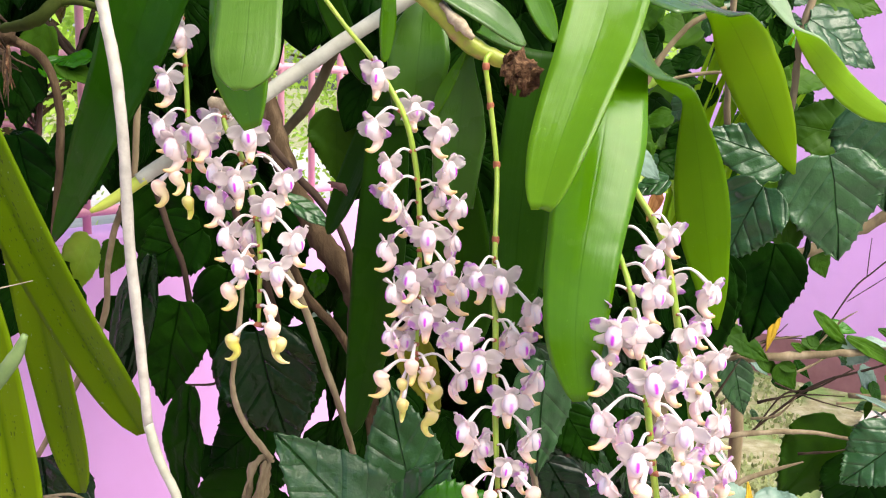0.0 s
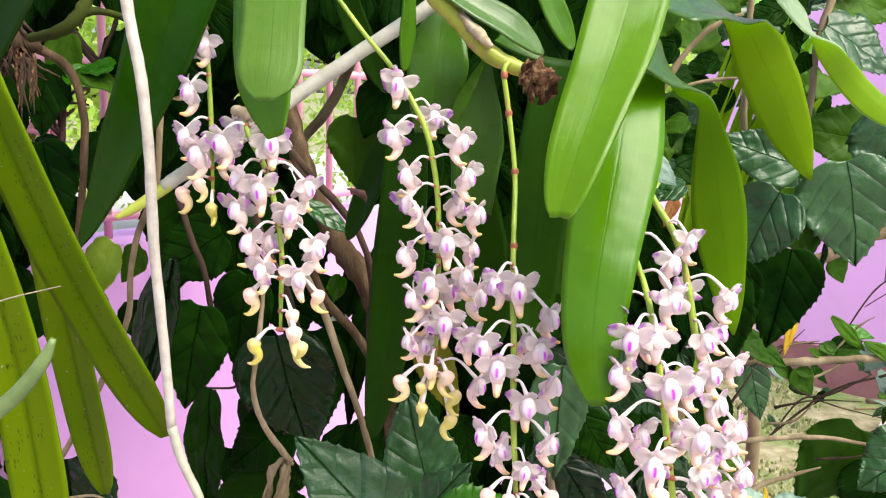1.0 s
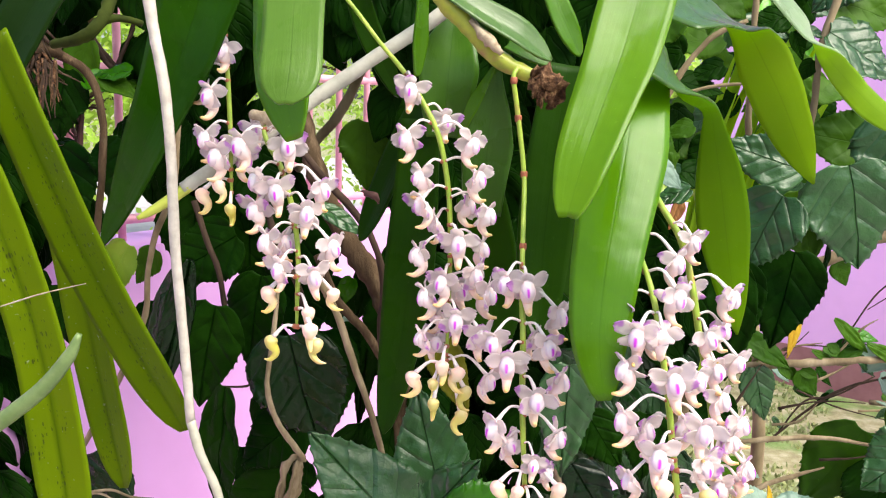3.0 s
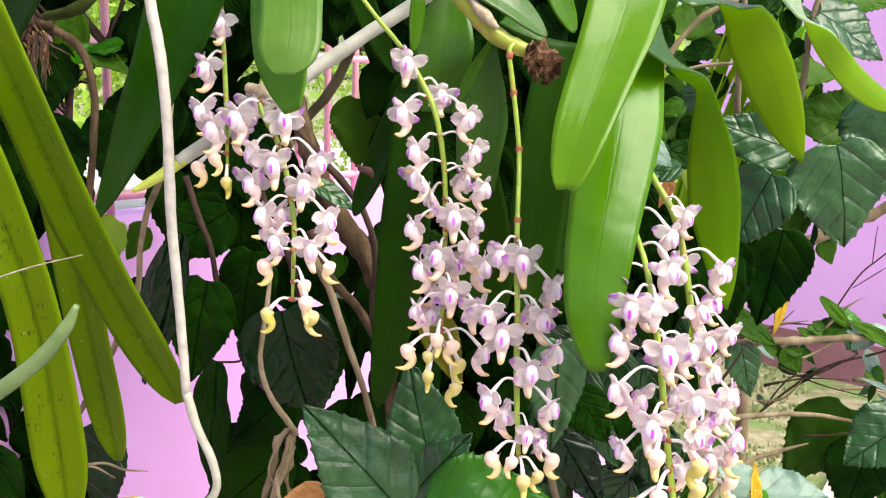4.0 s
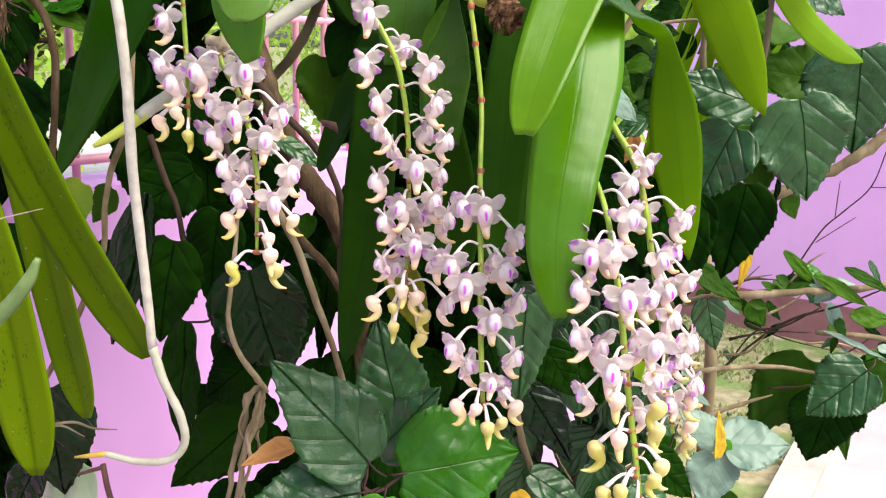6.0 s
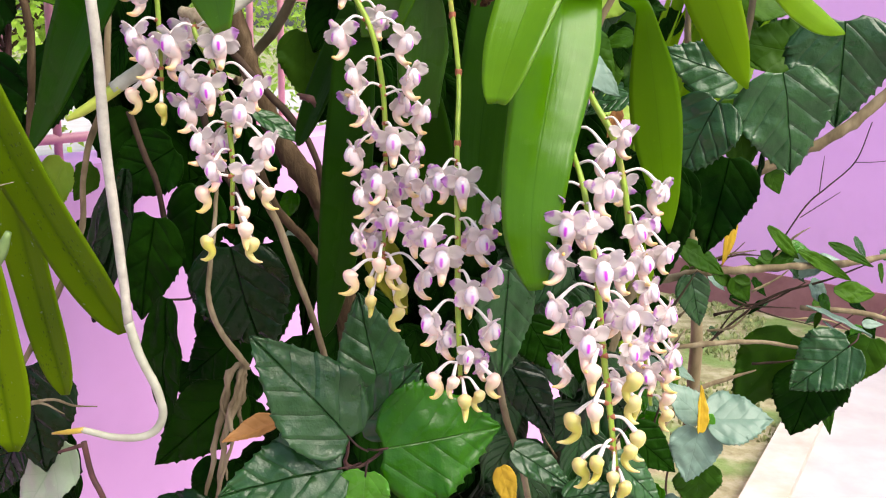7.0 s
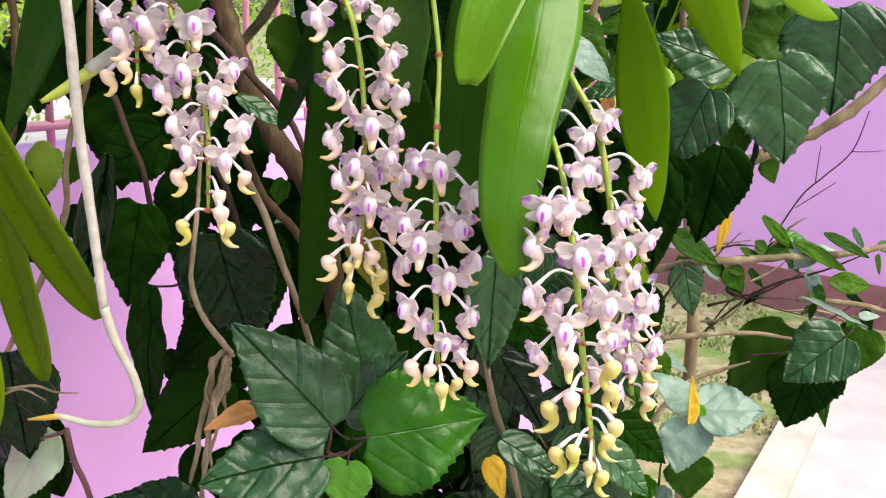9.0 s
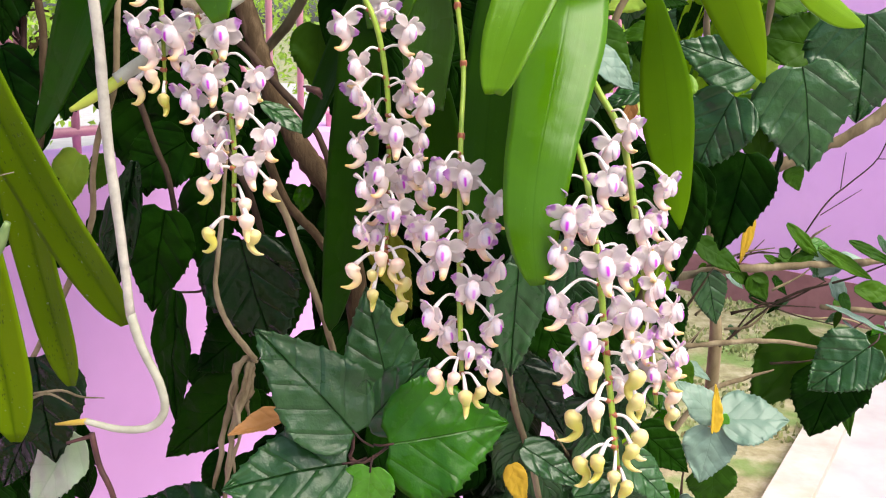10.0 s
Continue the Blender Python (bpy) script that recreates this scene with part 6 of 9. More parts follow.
net_leaf(hibiscus, (-0.1439, 0.9500, 1.2946), (-0.1471, 0.9500, 1.2212), 0.0612, (0.1, -0.9, 0.2), HIB_OLIVE, seed=418)
net_leaf(hibiscus, (-0.1480, 0.7500, 1.2293), (-0.1049, 0.7500, 1.2070), 0.0204, (0, -0.6, 0.8), HIB_GREY, seed=419, narrow=0.6)
net_leaf(hibiscus, (-0.4364, 1.0000, 1.1425), (-0.4750, 1.0000, 1.0676), 0.0545, (0, -0.8, 0.5), HIB_SUNLIT, seed=420)
net_leaf(hibiscus, (-0.3931, 0.9800, 1.1410), (-0.4212, 0.9800, 1.1002), 0.0364, (0, -0.8, 0.5), HIB_OLIVE, seed=421)
net_leaf(hibiscus, (-0.4348, 0.9200, 1.3722), (-0.4635, 0.9200, 1.3075), 0.0484, (0, -0.8, 0.5), HIB_OLIVE, seed=422)
net_leaf(hibiscus, (-0.3818, 0.9200, 1.3301), (-0.4332, 0.9200, 1.3288), 0.0330, (0, -0.6, 0.7), HIB_OLIVE, seed=423)
net_leaf(hibiscus, (-0.4120, 0.9300, 1.2673), (-0.3922, 0.9300, 1.3006), 0.0288, (0, -0.5, 0.8), HIB_SHADED, seed=425)
net_leaf(hibiscus, (-0.1728, 0.9500, 1.0701), (-0.1478, 0.9500, 1.0361), 0.0357, (0, -0.8, 0.5), HIB_SHADED, seed=426)
net_leaf(hibiscus, (-0.1684, 1.0000, 1.1153), (-0.1853, 1.0000, 1.0784), 0.0250, (0, -0.8, 0.5), HIB_GREEN, seed=427)
net_leaf(hibiscus, (-0.1788, 1.0000, 1.0687), (-0.1524, 1.0000, 1.0532), 0.0200, (0, -0.6, 0.8), HIB_PALE, seed=428)
net_leaf(hibiscus, (-0.1155, 0.6800, 0.9773), (-0.1548, 0.6550, 0.9690), 0.0216, (-0.2, -0.7, 0.8), HIB_DEAD, seed=429, cup=0.7, droop=-0.1, label='curled dead orange leaf')
net_leaf(hibiscus, (0.0742, 0.7600, 1.0963), (0.0690, 0.7600, 0.9891), 0.0534, (0.2, -0.9, 0.4), HIB_GREY, seed=430)
net_leaf(hibiscus, (-0.2283, 0.8500, 1.1437), (-0.2492, 0.8500, 1.0451), 0.0639, (0, -0.9, 0.2), HIB_SHADED, seed=520)
net_leaf(hibiscus, (-0.2637, 0.8800, 1.1776), (-0.3370, 0.8800, 1.1285), 0.0662, (0, -0.9, 0.2), HIB_SHADED, seed=521)
net_leaf(hibiscus, (-0.1726, 0.8800, 1.0828), (-0.1654, 0.8800, 0.9736), 0.0717, (0, -0.9, 0.2), HIB_SHADED, seed=522)
net_leaf(hibiscus, (-0.2260, 0.8600, 1.0555), (-0.2099, 0.8600, 1.0024), 0.0539, (0, -0.9, 0.2), HIB_SHADED, seed=523)
net_leaf(hibiscus, (-0.4869, 0.9000, 1.3385), (-0.4460, 0.9000, 1.2820), 0.0390, (0, -0.9, 0.2), HIB_SHADED, seed=524)
net_leaf(hibiscus, (0.0570, 0.9800, 0.8898), (0.0765, 0.9800, 0.8165), 0.0368, (0, -0.8, 0.5), HIB_SUNLIT, seed=525)
net_leaf(hibiscus, (0.1085, 0.9700, 0.8971), (0.1264, 0.9700, 0.8636), 0.0243, (0, -0.8, 0.5), HIB_OLIVE, seed=526)
net_leaf(hibiscus, (0.0764, 0.9900, 0.8153), (0.0556, 0.9900, 0.7473), 0.0372, (0, -0.8, 0.5), HIB_OLIVE, seed=527)
net_leaf(hibiscus, (0.0824, 0.8000, 0.9904), (0.1303, 0.8000, 0.9190), 0.0422, (0, -0.9, 0.3), HIB_GLOSS, seed=431)
net_leaf(hibiscus, (0.0863, 0.8000, 0.9072), (0.1506, 0.8000, 0.8691), 0.0351, (0, -0.7, 0.7), HIB_GREY, seed=432)
net_leaf(hibiscus, (0.1361, 0.7800, 0.8681), (0.1929, 0.7800, 0.8829), 0.0323, (0, -0.6, 0.8), HIB_GREY, seed=433)
net_leaf(hibiscus, (0.1776, 0.7600, 0.9217), (0.2267, 0.7600, 0.8774), 0.0382, (0, -0.7, 0.7), HIB_GREY, seed=434)
net_leaf(hibiscus, (0.1987, 0.8300, 0.9186), (0.2540, 0.8300, 0.8773), 0.0437, (0, -0.9, 0.3), HIB_SHADED, seed=435)
net_leaf(hibiscus, (0.1658, 0.8400, 0.9716), (0.2047, 0.8400, 0.9265), 0.0442, (0, -0.9, 0.3), HIB_GLOSS, seed=436)
net_leaf(hibiscus, (0.0976, 0.8600, 1.0194), (0.1316, 0.8600, 0.9617), 0.0485, (0, -0.9, 0.3), HIB_SHADED, seed=437)
net_leaf(hibiscus, (0.1567, 0.8700, 1.0194), (0.1558, 0.8700, 0.9471), 0.0491, (0, -0.9, 0.3), HIB_SHADED, seed=438)
net_leaf(hibiscus, (0.2205, 0.9000, 1.0375), (0.2380, 0.9000, 0.9652), 0.0451, (0, -0.9, 0.3), HIB_SHADED, seed=439)
net_leaf(hibiscus, (0.0767, 0.8600, 0.8574), (0.0926, 0.8600, 0.8048), 0.0259, (0.3, -0.9, 0.2), HIB_YELLOW, seed=440, label='orange-yellow dying leaf')
net_leaf(hibiscus, (0.1270, 0.8400, 1.2809), (0.1728, 0.8400, 1.2472), 0.0348, (0, -0.7, 0.7), HIB_PALE, seed=442, narrow=0.3)
net_leaf(hibiscus, (0.1816, 0.8600, 1.2437), (0.1420, 0.8600, 1.2299), 0.0269, (0, -0.6, 0.8), HIB_GREY, seed=443)
net_leaf(hibiscus, (0.1262, 0.8400, 1.2533), (0.1193, 0.8400, 1.1992), 0.0348, (0, -0.8, 0.5), HIB_GREY, seed=444)
net_leaf(hibiscus, (0.1376, 0.9000, 1.3013), (0.1734, 0.9000, 1.2517), 0.0372, (0, -0.8, 0.5), HIB_OLIVE, seed=445)
net_leaf(hibiscus, (0.1987, 0.9800, 1.3004), (0.1677, 0.9800, 1.2881), 0.0270, (0, -0.7, 0.7), HIB_OLIVE, seed=446)
net_leaf(hibiscus, (0.1675, 0.8800, 1.1936), (0.1434, 0.8800, 1.1485), 0.0408, (0, -0.8, 0.5), HIB_SHADED, seed=447)
net_leaf(hibiscus, (0.0916, 0.8600, 1.1878), (0.1086, 0.8600, 1.1228), 0.0453, (0, -0.8, 0.5), HIB_SHADED, seed=448)
net_leaf(hibiscus, (0.1742, 0.8700, 1.2323), (0.1658, 0.8700, 1.2028), 0.0131, (0.3, -0.8, 0.2), HIB_DEAD, seed=449, cup=0.5, label='curled dead orange leaf')
net_leaf(hibiscus_side, (0.3339, 0.9000, 1.2683), (0.3600, 0.9000, 1.1687), 0.0970, (-0.1, -0.85, 0.5), HIB_GREY, seed=450)
net_leaf(hibiscus_side, (0.2605, 0.8400, 1.2425), (0.2276, 0.8400, 1.1746), 0.0737, (-0.25, -0.85, 0.5), HIB_GREY, seed=451)
net_leaf(hibiscus_side, (0.2830, 0.8700, 1.1872), (0.2710, 0.8700, 1.0900), 0.0699, (-0.05, -0.9, 0.3), HIB_SHADED, seed=452)
net_leaf(hibiscus_side, (0.3906, 0.9100, 1.3183), (0.3963, 0.9100, 1.2150), 0.1054, (-0.1, -0.8, 0.6), HIB_GREY, seed=453)
net_leaf(hibiscus_side, (0.2916, 0.9000, 1.2618), (0.2136, 0.9000, 1.2859), 0.0564, (-0.2, -0.9, 0.25), HIB_GREY, seed=454)
net_leaf(hibiscus_side, (0.3859, 0.9800, 1.2839), (0.3053, 0.9800, 1.2964), 0.0674, (0, -0.9, 0.2), HIB_OLIVE, seed=455)
net_leaf(hibiscus_side, (0.2942, 0.9200, 1.2408), (0.3199, 0.9200, 1.1634), 0.0530, (0, -0.9, 0.3), HIB_OLIVE, seed=456)
net_leaf(hibiscus_side, (0.3319, 0.9300, 1.2079), (0.3322, 0.9300, 1.1352), 0.0163, (0.8, -0.5, 0.2), HIB_SHADED, seed=457, narrow=0.6)
net_leaf(hibiscus_side, (0.3620, 1.0000, 1.1585), (0.3757, 1.0000, 1.1330), 0.0238, (0, -1, 0.5), HIB_OLIVE, seed=458)
net_leaf(hibiscus_side, (0.2215, 0.8200, 1.1824), (0.2202, 0.8200, 1.0690), 0.0432, (-0.3, -0.9, 0.2), HIB_SHADED, seed=459, narrow=0.4)
net_leaf(hibiscus_side, (0.2649, 0.9800, 1.0775), (0.3211, 0.9800, 1.0465), 0.0294, (0, -0.8, 0.5), HIB_OLIVE, seed=460, narrow=0.4)
net_leaf(hibiscus_side, (0.3272, 1.0000, 1.1026), (0.3249, 1.0000, 1.0479), 0.0175, (0.5, -0.8, 0.2), HIB_YELLOW, seed=461, label='yellow dying leaf')
net_leaf(hibiscus_side, (0.3661, 1.0000, 1.0961), (0.4061, 1.0000, 1.0591), 0.0175, (0.2, -0.8, 0.5), HIB_OLIVE, seed=462, narrow=0.8)
net_leaf(hibiscus_side, (0.4024, 1.0000, 1.0698), (0.4678, 1.0000, 1.0396), 0.0188, (0.2, -0.8, 0.5), HIB_OLIVE, seed=463, narrow=0.8)
net_leaf(hibiscus_side, (0.4343, 1.0000, 1.0796), (0.4896, 1.0000, 1.0561), 0.0150, (0.2, -0.8, 0.5), HIB_OLIVE, seed=464, narrow=0.8)
net_leaf(hibiscus_side, (0.3452, 1.0000, 1.0593), (0.3762, 1.0000, 1.0440), 0.0113, (0.2, -0.8, 0.5), HIB_OLIVE, seed=465, narrow=0.8)
net_leaf(hibiscus_side, (0.3717, 1.0000, 1.0464), (0.4007, 1.0000, 1.0633), 0.0175, (0.2, -0.8, 0.5), HIB_OLIVE, seed=466, narrow=0.8)
net_leaf(hibiscus_side, (0.3343, 1.0000, 1.0341), (0.3545, 1.0000, 1.0299), 0.0125, (0.2, -0.8, 0.5), HIB_OLIVE, seed=467, narrow=0.8)
net_leaf(hibiscus_side, (0.4467, 1.0000, 1.0255), (0.4943, 1.0000, 1.0228), 0.0263, (0.2, -0.8, 0.5), HIB_OLIVE, seed=468, narrow=0.8)
net_leaf(hibiscus_side, (0.3084, 1.0000, 1.0458), (0.3353, 1.0000, 1.0243), 0.0188, (0.2, -0.8, 0.5), HIB_OLIVE, seed=469, narrow=0.8)
net_leaf(hibiscus_side, (0.3745, 1.0000, 1.0588), (0.3613, 1.0000, 1.0678), 0.0138, (0.2, -0.8, 0.5), HIB_OLIVE, seed=470, narrow=0.8)
net_leaf(hibiscus_side, (0.4283, 1.0200, 1.0584), (0.4081, 1.0200, 1.0310), 0.0332, (0, -0.7, 0.7), HIB_PALE, seed=471)
net_leaf(hibiscus_side, (0.4305, 1.0300, 1.0254), (0.4574, 1.0300, 1.0013), 0.0283, (0, -0.6, 0.8), HIB_PALE, seed=472)
net_leaf(hibiscus_side, (0.2815, 0.9800, 1.0420), (0.2959, 0.9800, 0.9802), 0.0405, (0.1, -0.9, 0.4), HIB_GREY, seed=473)
net_leaf(hibiscus_side, (0.3353, 1.0000, 1.0367), (0.3539, 1.0000, 1.0061), 0.0275, (0, -0.9, 0.4), HIB_OLIVE, seed=474)
net_leaf(hibiscus_side, (0.4187, 1.0000, 1.0056), (0.5006, 1.0000, 0.9771), 0.0163, (0, -0.2, 1), HIB_PALE, seed=475, narrow=0.8)
net_leaf(hibiscus_side, (0.4392, 1.0000, 0.9882), (0.4687, 1.0000, 0.9686), 0.0100, (0, -0.2, 1), HIB_PALE, seed=476, narrow=0.6)
net_leaf(hibiscus_side, (0.4595, 0.9650, 0.9729), (0.3999, 0.9600, 0.9168), 0.0749, (-0.1, -0.8, 0.6), HIB_GREY, seed=477, petiole=0.02, teeth=17)
net_leaf(hibiscus_side, (0.5039, 1.0200, 0.9637), (0.4904, 1.0200, 0.9008), 0.0574, (0, -0.8, 0.5), HIB_OLIVE, seed=478)
net_leaf(hibiscus_side, (0.4361, 1.0800, 0.9448), (0.3775, 1.0800, 0.8375), 0.0878, (0, -0.9, 0.3), HIB_OLIVE, seed=479)
net_leaf(hibiscus_side, (0.4605, 1.0600, 0.9116), (0.4469, 1.0600, 0.8150), 0.0928, (0, -0.9, 0.3), HIB_SHADED, seed=480)
net_leaf(hibiscus_side, (0.4776, 1.0750, 0.8775), (0.4964, 1.0750, 0.8143), 0.0228, (0, -1, 0.5), HIB_OLIVE, seed=481)
net_leaf(hibiscus_side, (0.2833, 0.8500, 0.9261), (0.3482, 0.8500, 0.9304), 0.0597, (0, -0.65, 0.8), HIB_PALE, seed=482, petiole=0.01)
net_leaf(hibiscus_side, (0.2726, 0.8450, 0.9176), (0.2653, 0.8350, 0.8627), 0.0572, (0.05, -0.75, 0.62), HIB_PALE, seed=483, petiole=0.01, droop=0.05, label='silvery blue-green toothed leaf')
net_leaf(hibiscus_side, (0.2768, 0.8600, 0.9224), (0.2378, 0.8600, 0.9610), 0.0399, (0, -0.65, 0.8), HIB_PALE, seed=484, petiole=0.01)
net_leaf(hibiscus_side, (0.2724, 0.8400, 0.9160), (0.2722, 0.8400, 0.9641), 0.0158, (0.5, -0.8, 0.2), HIB_YELLOW, seed=485, cup=0.6, label='folded orange bud leaf')
net_leaf(hibiscus_side, (0.2836, 0.8450, 0.9343), (0.2835, 0.8450, 0.9127), 0.0095, (0, -0.8, 0.3), HIB_YOUNG, seed=486, narrow=0.6)
net_leaf(hibiscus_side, (0.2902, 0.9000, 0.8506), (0.2952, 0.9000, 0.7978), 0.0530, (0, -0.7, 0.6), HIB_OLIVE, seed=487)
net_leaf(hibiscus_side, (0.2685, 0.9800, 0.9338), (0.2980, 0.9800, 0.9186), 0.0184, (0, -0.5, 0.9), HIB_PALE, seed=488)
net_leaf(hibiscus_side, (0.2532, 0.9500, 0.9474), (0.2712, 0.9500, 0.9155), 0.0238, (0, -0.9, 0.4), HIB_OLIVE, seed=489)
net_leaf(hibiscus_side, (0.3249, 0.9700, 1.3973), (0.3960, 0.9700, 1.3558), 0.0721, (0.0, -0.75, 0.65), HIB_GREY, seed=490)
net_leaf(hibiscus_side, (0.3361, 1.0000, 1.4318), (0.4068, 1.0000, 1.4105), 0.0557, (0, -0.8, 0.4), HIB_OLIVE, seed=491)
net_leaf(hibiscus_side, (0.2922, 0.9800, 1.3985), (0.3057, 0.9800, 1.3697), 0.0182, (0, -0.8, 0.4), HIB_SHADED, seed=492)
net_leaf(hibiscus_side, (0.3139, 0.9800, 1.3699), (0.3010, 0.9800, 1.3471), 0.0182, (0, -0.8, 0.4), HIB_SHADED, seed=493)
net_leaf(hibiscus_side, (0.2944, 0.9800, 1.4041), (0.3309, 0.9800, 1.3937), 0.0206, (0, -0.6, 0.8), HIB_GREY, seed=494)
net_leaf(hibiscus_side, (0.3574, 1.0000, 1.4681), (0.3119, 1.0000, 1.4230), 0.0557, (0, -0.8, 0.5), HIB_GREY, seed=495)
net_leaf(hibiscus, (-0.2052, 1.0000, 1.1100), (-0.1650, 1.0000, 1.0437), 0.0527, (0, -0.9, 0.3), HIB_SHADED, seed=531)
net_leaf(hibiscus, (-0.0246, 0.6000, 1.1569), (0.0016, 0.6000, 1.1015), 0.0260, (0.2, -0.9, 0.2), HIB_OCHRE, seed=532, label='yellow-olive ageing leaf behind the buds')
net_leaf(hibiscus, (-0.1507, 1.0500, 1.1254), (-0.1744, 1.0500, 1.0509), 0.0436, (0, -0.9, 0.3), HIB_SHADED, seed=533)
net_leaf(hibiscus, (-0.1156, 1.0500, 1.1477), (-0.1600, 1.0500, 1.1063), 0.0291, (0.1, -0.8, 0.5), HIB_OLIVE, seed=534)
net_leaf(hibiscus, (-0.4147, 0.9000, 1.3355), (-0.3703, 0.9000, 1.3142), 0.0261, (0.1, -0.7, 0.7), HIB_OLIVE, seed=535)
rod("twig", hibiscus, [(-0.4510, 0.9200, 1.2359), (-0.4483, 0.9200, 1.2695), (-0.4458, 0.9200, 1.3015)], [0.0029, 0.0026, 0.0023], BARK_RED, sides=6, n=12, wobble=0.1, seed=41)
rod("twig", hibiscus, [(-0.4458, 0.9200, 1.3003), (-0.4543, 0.9200, 1.3071), (-0.4662, 0.9200, 1.3184)], [0.0023, 0.0017, 0.0012], BARK_RED, sides=6, n=12, wobble=0.1, seed=42)
rod("twig", hibiscus, [(-0.4458, 0.9200, 1.3009), (-0.4366, 0.9200, 1.3123), (-0.4222, 0.9200, 1.3180)], [0.0023, 0.0017, 0.0012], BARK_RED, sides=6, n=12, wobble=0.1, seed=43)
rod("twig", hibiscus, [(-0.4458, 0.9200, 1.3009), (-0.4333, 0.9200, 1.3019), (-0.4185, 0.9200, 1.3006)], [0.0017, 0.0013, 0.0012], BARK_RED, sides=6, n=12, wobble=0.1, seed=44)
rod("twig", hibiscus, [(-0.4533, 0.9200, 1.2717), (-0.4601, 0.9200, 1.2880), (-0.4655, 0.9200, 1.3067)], [0.0023, 0.0017, 0.0014], BARK_RED, sides=6, n=12, wobble=0.1, seed=45)
rod("twig", hibiscus, [(-0.4418, 0.9400, 1.3750), (-0.4287, 0.9400, 1.3589), (-0.4142, 0.9400, 1.3435), (-0.4083, 0.9400, 1.3325)], [0.0030, 0.0030, 0.0024, 0.0018], BARK_DARK, sides=6, n=12, wobble=0.1, seed=46)
rod("twig", hibiscus, [(-0.3939, 0.9400, 1.3924), (-0.4034, 0.9400, 1.3678), (-0.4142, 0.9400, 1.3435)], [0.0024, 0.0024, 0.0024], BARK_DARK, sides=6, n=12, wobble=0.1, seed=47)
rod("old_root", orchid, [(-0.3820, 0.7500, 1.3410), (-0.3808, 0.7500, 1.3182), (-0.3808, 0.7500, 1.2952)], [0.0010, 0.0009, 0.0004], BARK_DARK, sides=6, n=12, wobble=0.1, seed=60)
rod("old_root", orchid, [(-0.3940, 0.7500, 1.3439), (-0.3944, 0.7500, 1.3195), (-0.3913, 0.7500, 1.2949)], [0.0010, 0.0009, 0.0004], FIBRE, sides=6, n=12, wobble=0.1, seed=61)
rod("old_root", orchid, [(-0.3872, 0.7500, 1.3393), (-0.3901, 0.7500, 1.3209), (-0.3909, 0.7500, 1.3023)], [0.0010, 0.0009, 0.0004], BARK_DARK, sides=6, n=12, wobble=0.1, seed=62)
rod("old_root", orchid, [(-0.3900, 0.7500, 1.3462), (-0.3899, 0.7500, 1.3221), (-0.3953, 0.7500, 1.2976)], [0.0010, 0.0009, 0.0004], FIBRE, sides=6, n=12, wobble=0.1, seed=63)
rod("old_root", orchid, [(-0.3918, 0.7500, 1.3422), (-0.3951, 0.7500, 1.3264), (-0.3886, 0.7500, 1.3109)], [0.0010, 0.0009, 0.0004], FIBRE, sides=6, n=12, wobble=0.1, seed=64)
rod("old_root", orchid, [(-0.3791, 0.7500, 1.3385), (-0.3815, 0.7500, 1.3223), (-0.3818, 0.7500, 1.3062)], [0.0010, 0.0009, 0.0004], FIBRE, sides=6, n=12, wobble=0.1, seed=65)
rod("old_root", orchid, [(-0.3837, 0.7500, 1.3417), (-0.3822, 0.7500, 1.3253), (-0.3824, 0.7500, 1.3087)], [0.0010, 0.0009, 0.0004], BARK, sides=6, n=12, wobble=0.1, seed=66)
rod("old_root", orchid, [(-0.3884, 0.7500, 1.3453), (-0.3910, 0.7500, 1.3292), (-0.3939, 0.7500, 1.3130)], [0.0010, 0.0009, 0.0004], BARK, sides=6, n=12, wobble=0.1, seed=67)
rod("old_root", orchid, [(-0.3780, 0.7500, 1.3429), (-0.3779, 0.7500, 1.3223), (-0.3838, 0.7500, 1.3013)], [0.0010, 0.0009, 0.0004], BARK, sides=6, n=12, wobble=0.1, seed=68)
rod("old_root", orchid, [(-0.3779, 0.7500, 1.3442), (-0.3788, 0.7500, 1.3265), (-0.3766, 0.7500, 1.3088)], [0.0010, 0.0009, 0.0004], FIBRE, sides=6, n=12, wobble=0.1, seed=69)
rod("old_root", orchid, [(-0.3896, 0.7500, 1.3384), (-0.3915, 0.7500, 1.3138), (-0.3923, 0.7500, 1.2890)], [0.0010, 0.0009, 0.0004], BARK_DARK, sides=6, n=12, wobble=0.1, seed=70)
rod("old_root", orchid, [(-0.3785, 0.7500, 1.3455), (-0.3819, 0.7500, 1.3250), (-0.3845, 0.7500, 1.3043)], [0.0010, 0.0009, 0.0004], FIBRE, sides=6, n=12, wobble=0.1, seed=71)
rod("old_root", orchid, [(-0.3821, 0.7500, 1.3384), (-0.3842, 0.7500, 1.3228), (-0.3794, 0.7500, 1.3073)], [0.0010, 0.0009, 0.0004], BARK, sides=6, n=12, wobble=0.1, seed=72)
rod("old_root", orchid, [(-0.3875, 0.7500, 1.3454), (-0.3870, 0.7500, 1.3255), (-0.3929, 0.7500, 1.3053)], [0.0010, 0.0009, 0.0004], BARK_DARK, sides=6, n=12, wobble=0.1, seed=73)
rod("old_root", orchid, [(-0.3786, 0.7500, 1.3455), (-0.3797, 0.7500, 1.3281), (-0.3743, 0.7500, 1.3107)], [0.0010, 0.0009, 0.0004], FIBRE, sides=6, n=12, wobble=0.1, seed=74)
rod("old_root", orchid, [(-0.3877, 0.7500, 1.3424), (-0.3897, 0.7500, 1.3182), (-0.3847, 0.7500, 1.2939)], [0.0010, 0.0009, 0.0004], BARK_DARK, sides=6, n=12, wobble=0.1, seed=75)
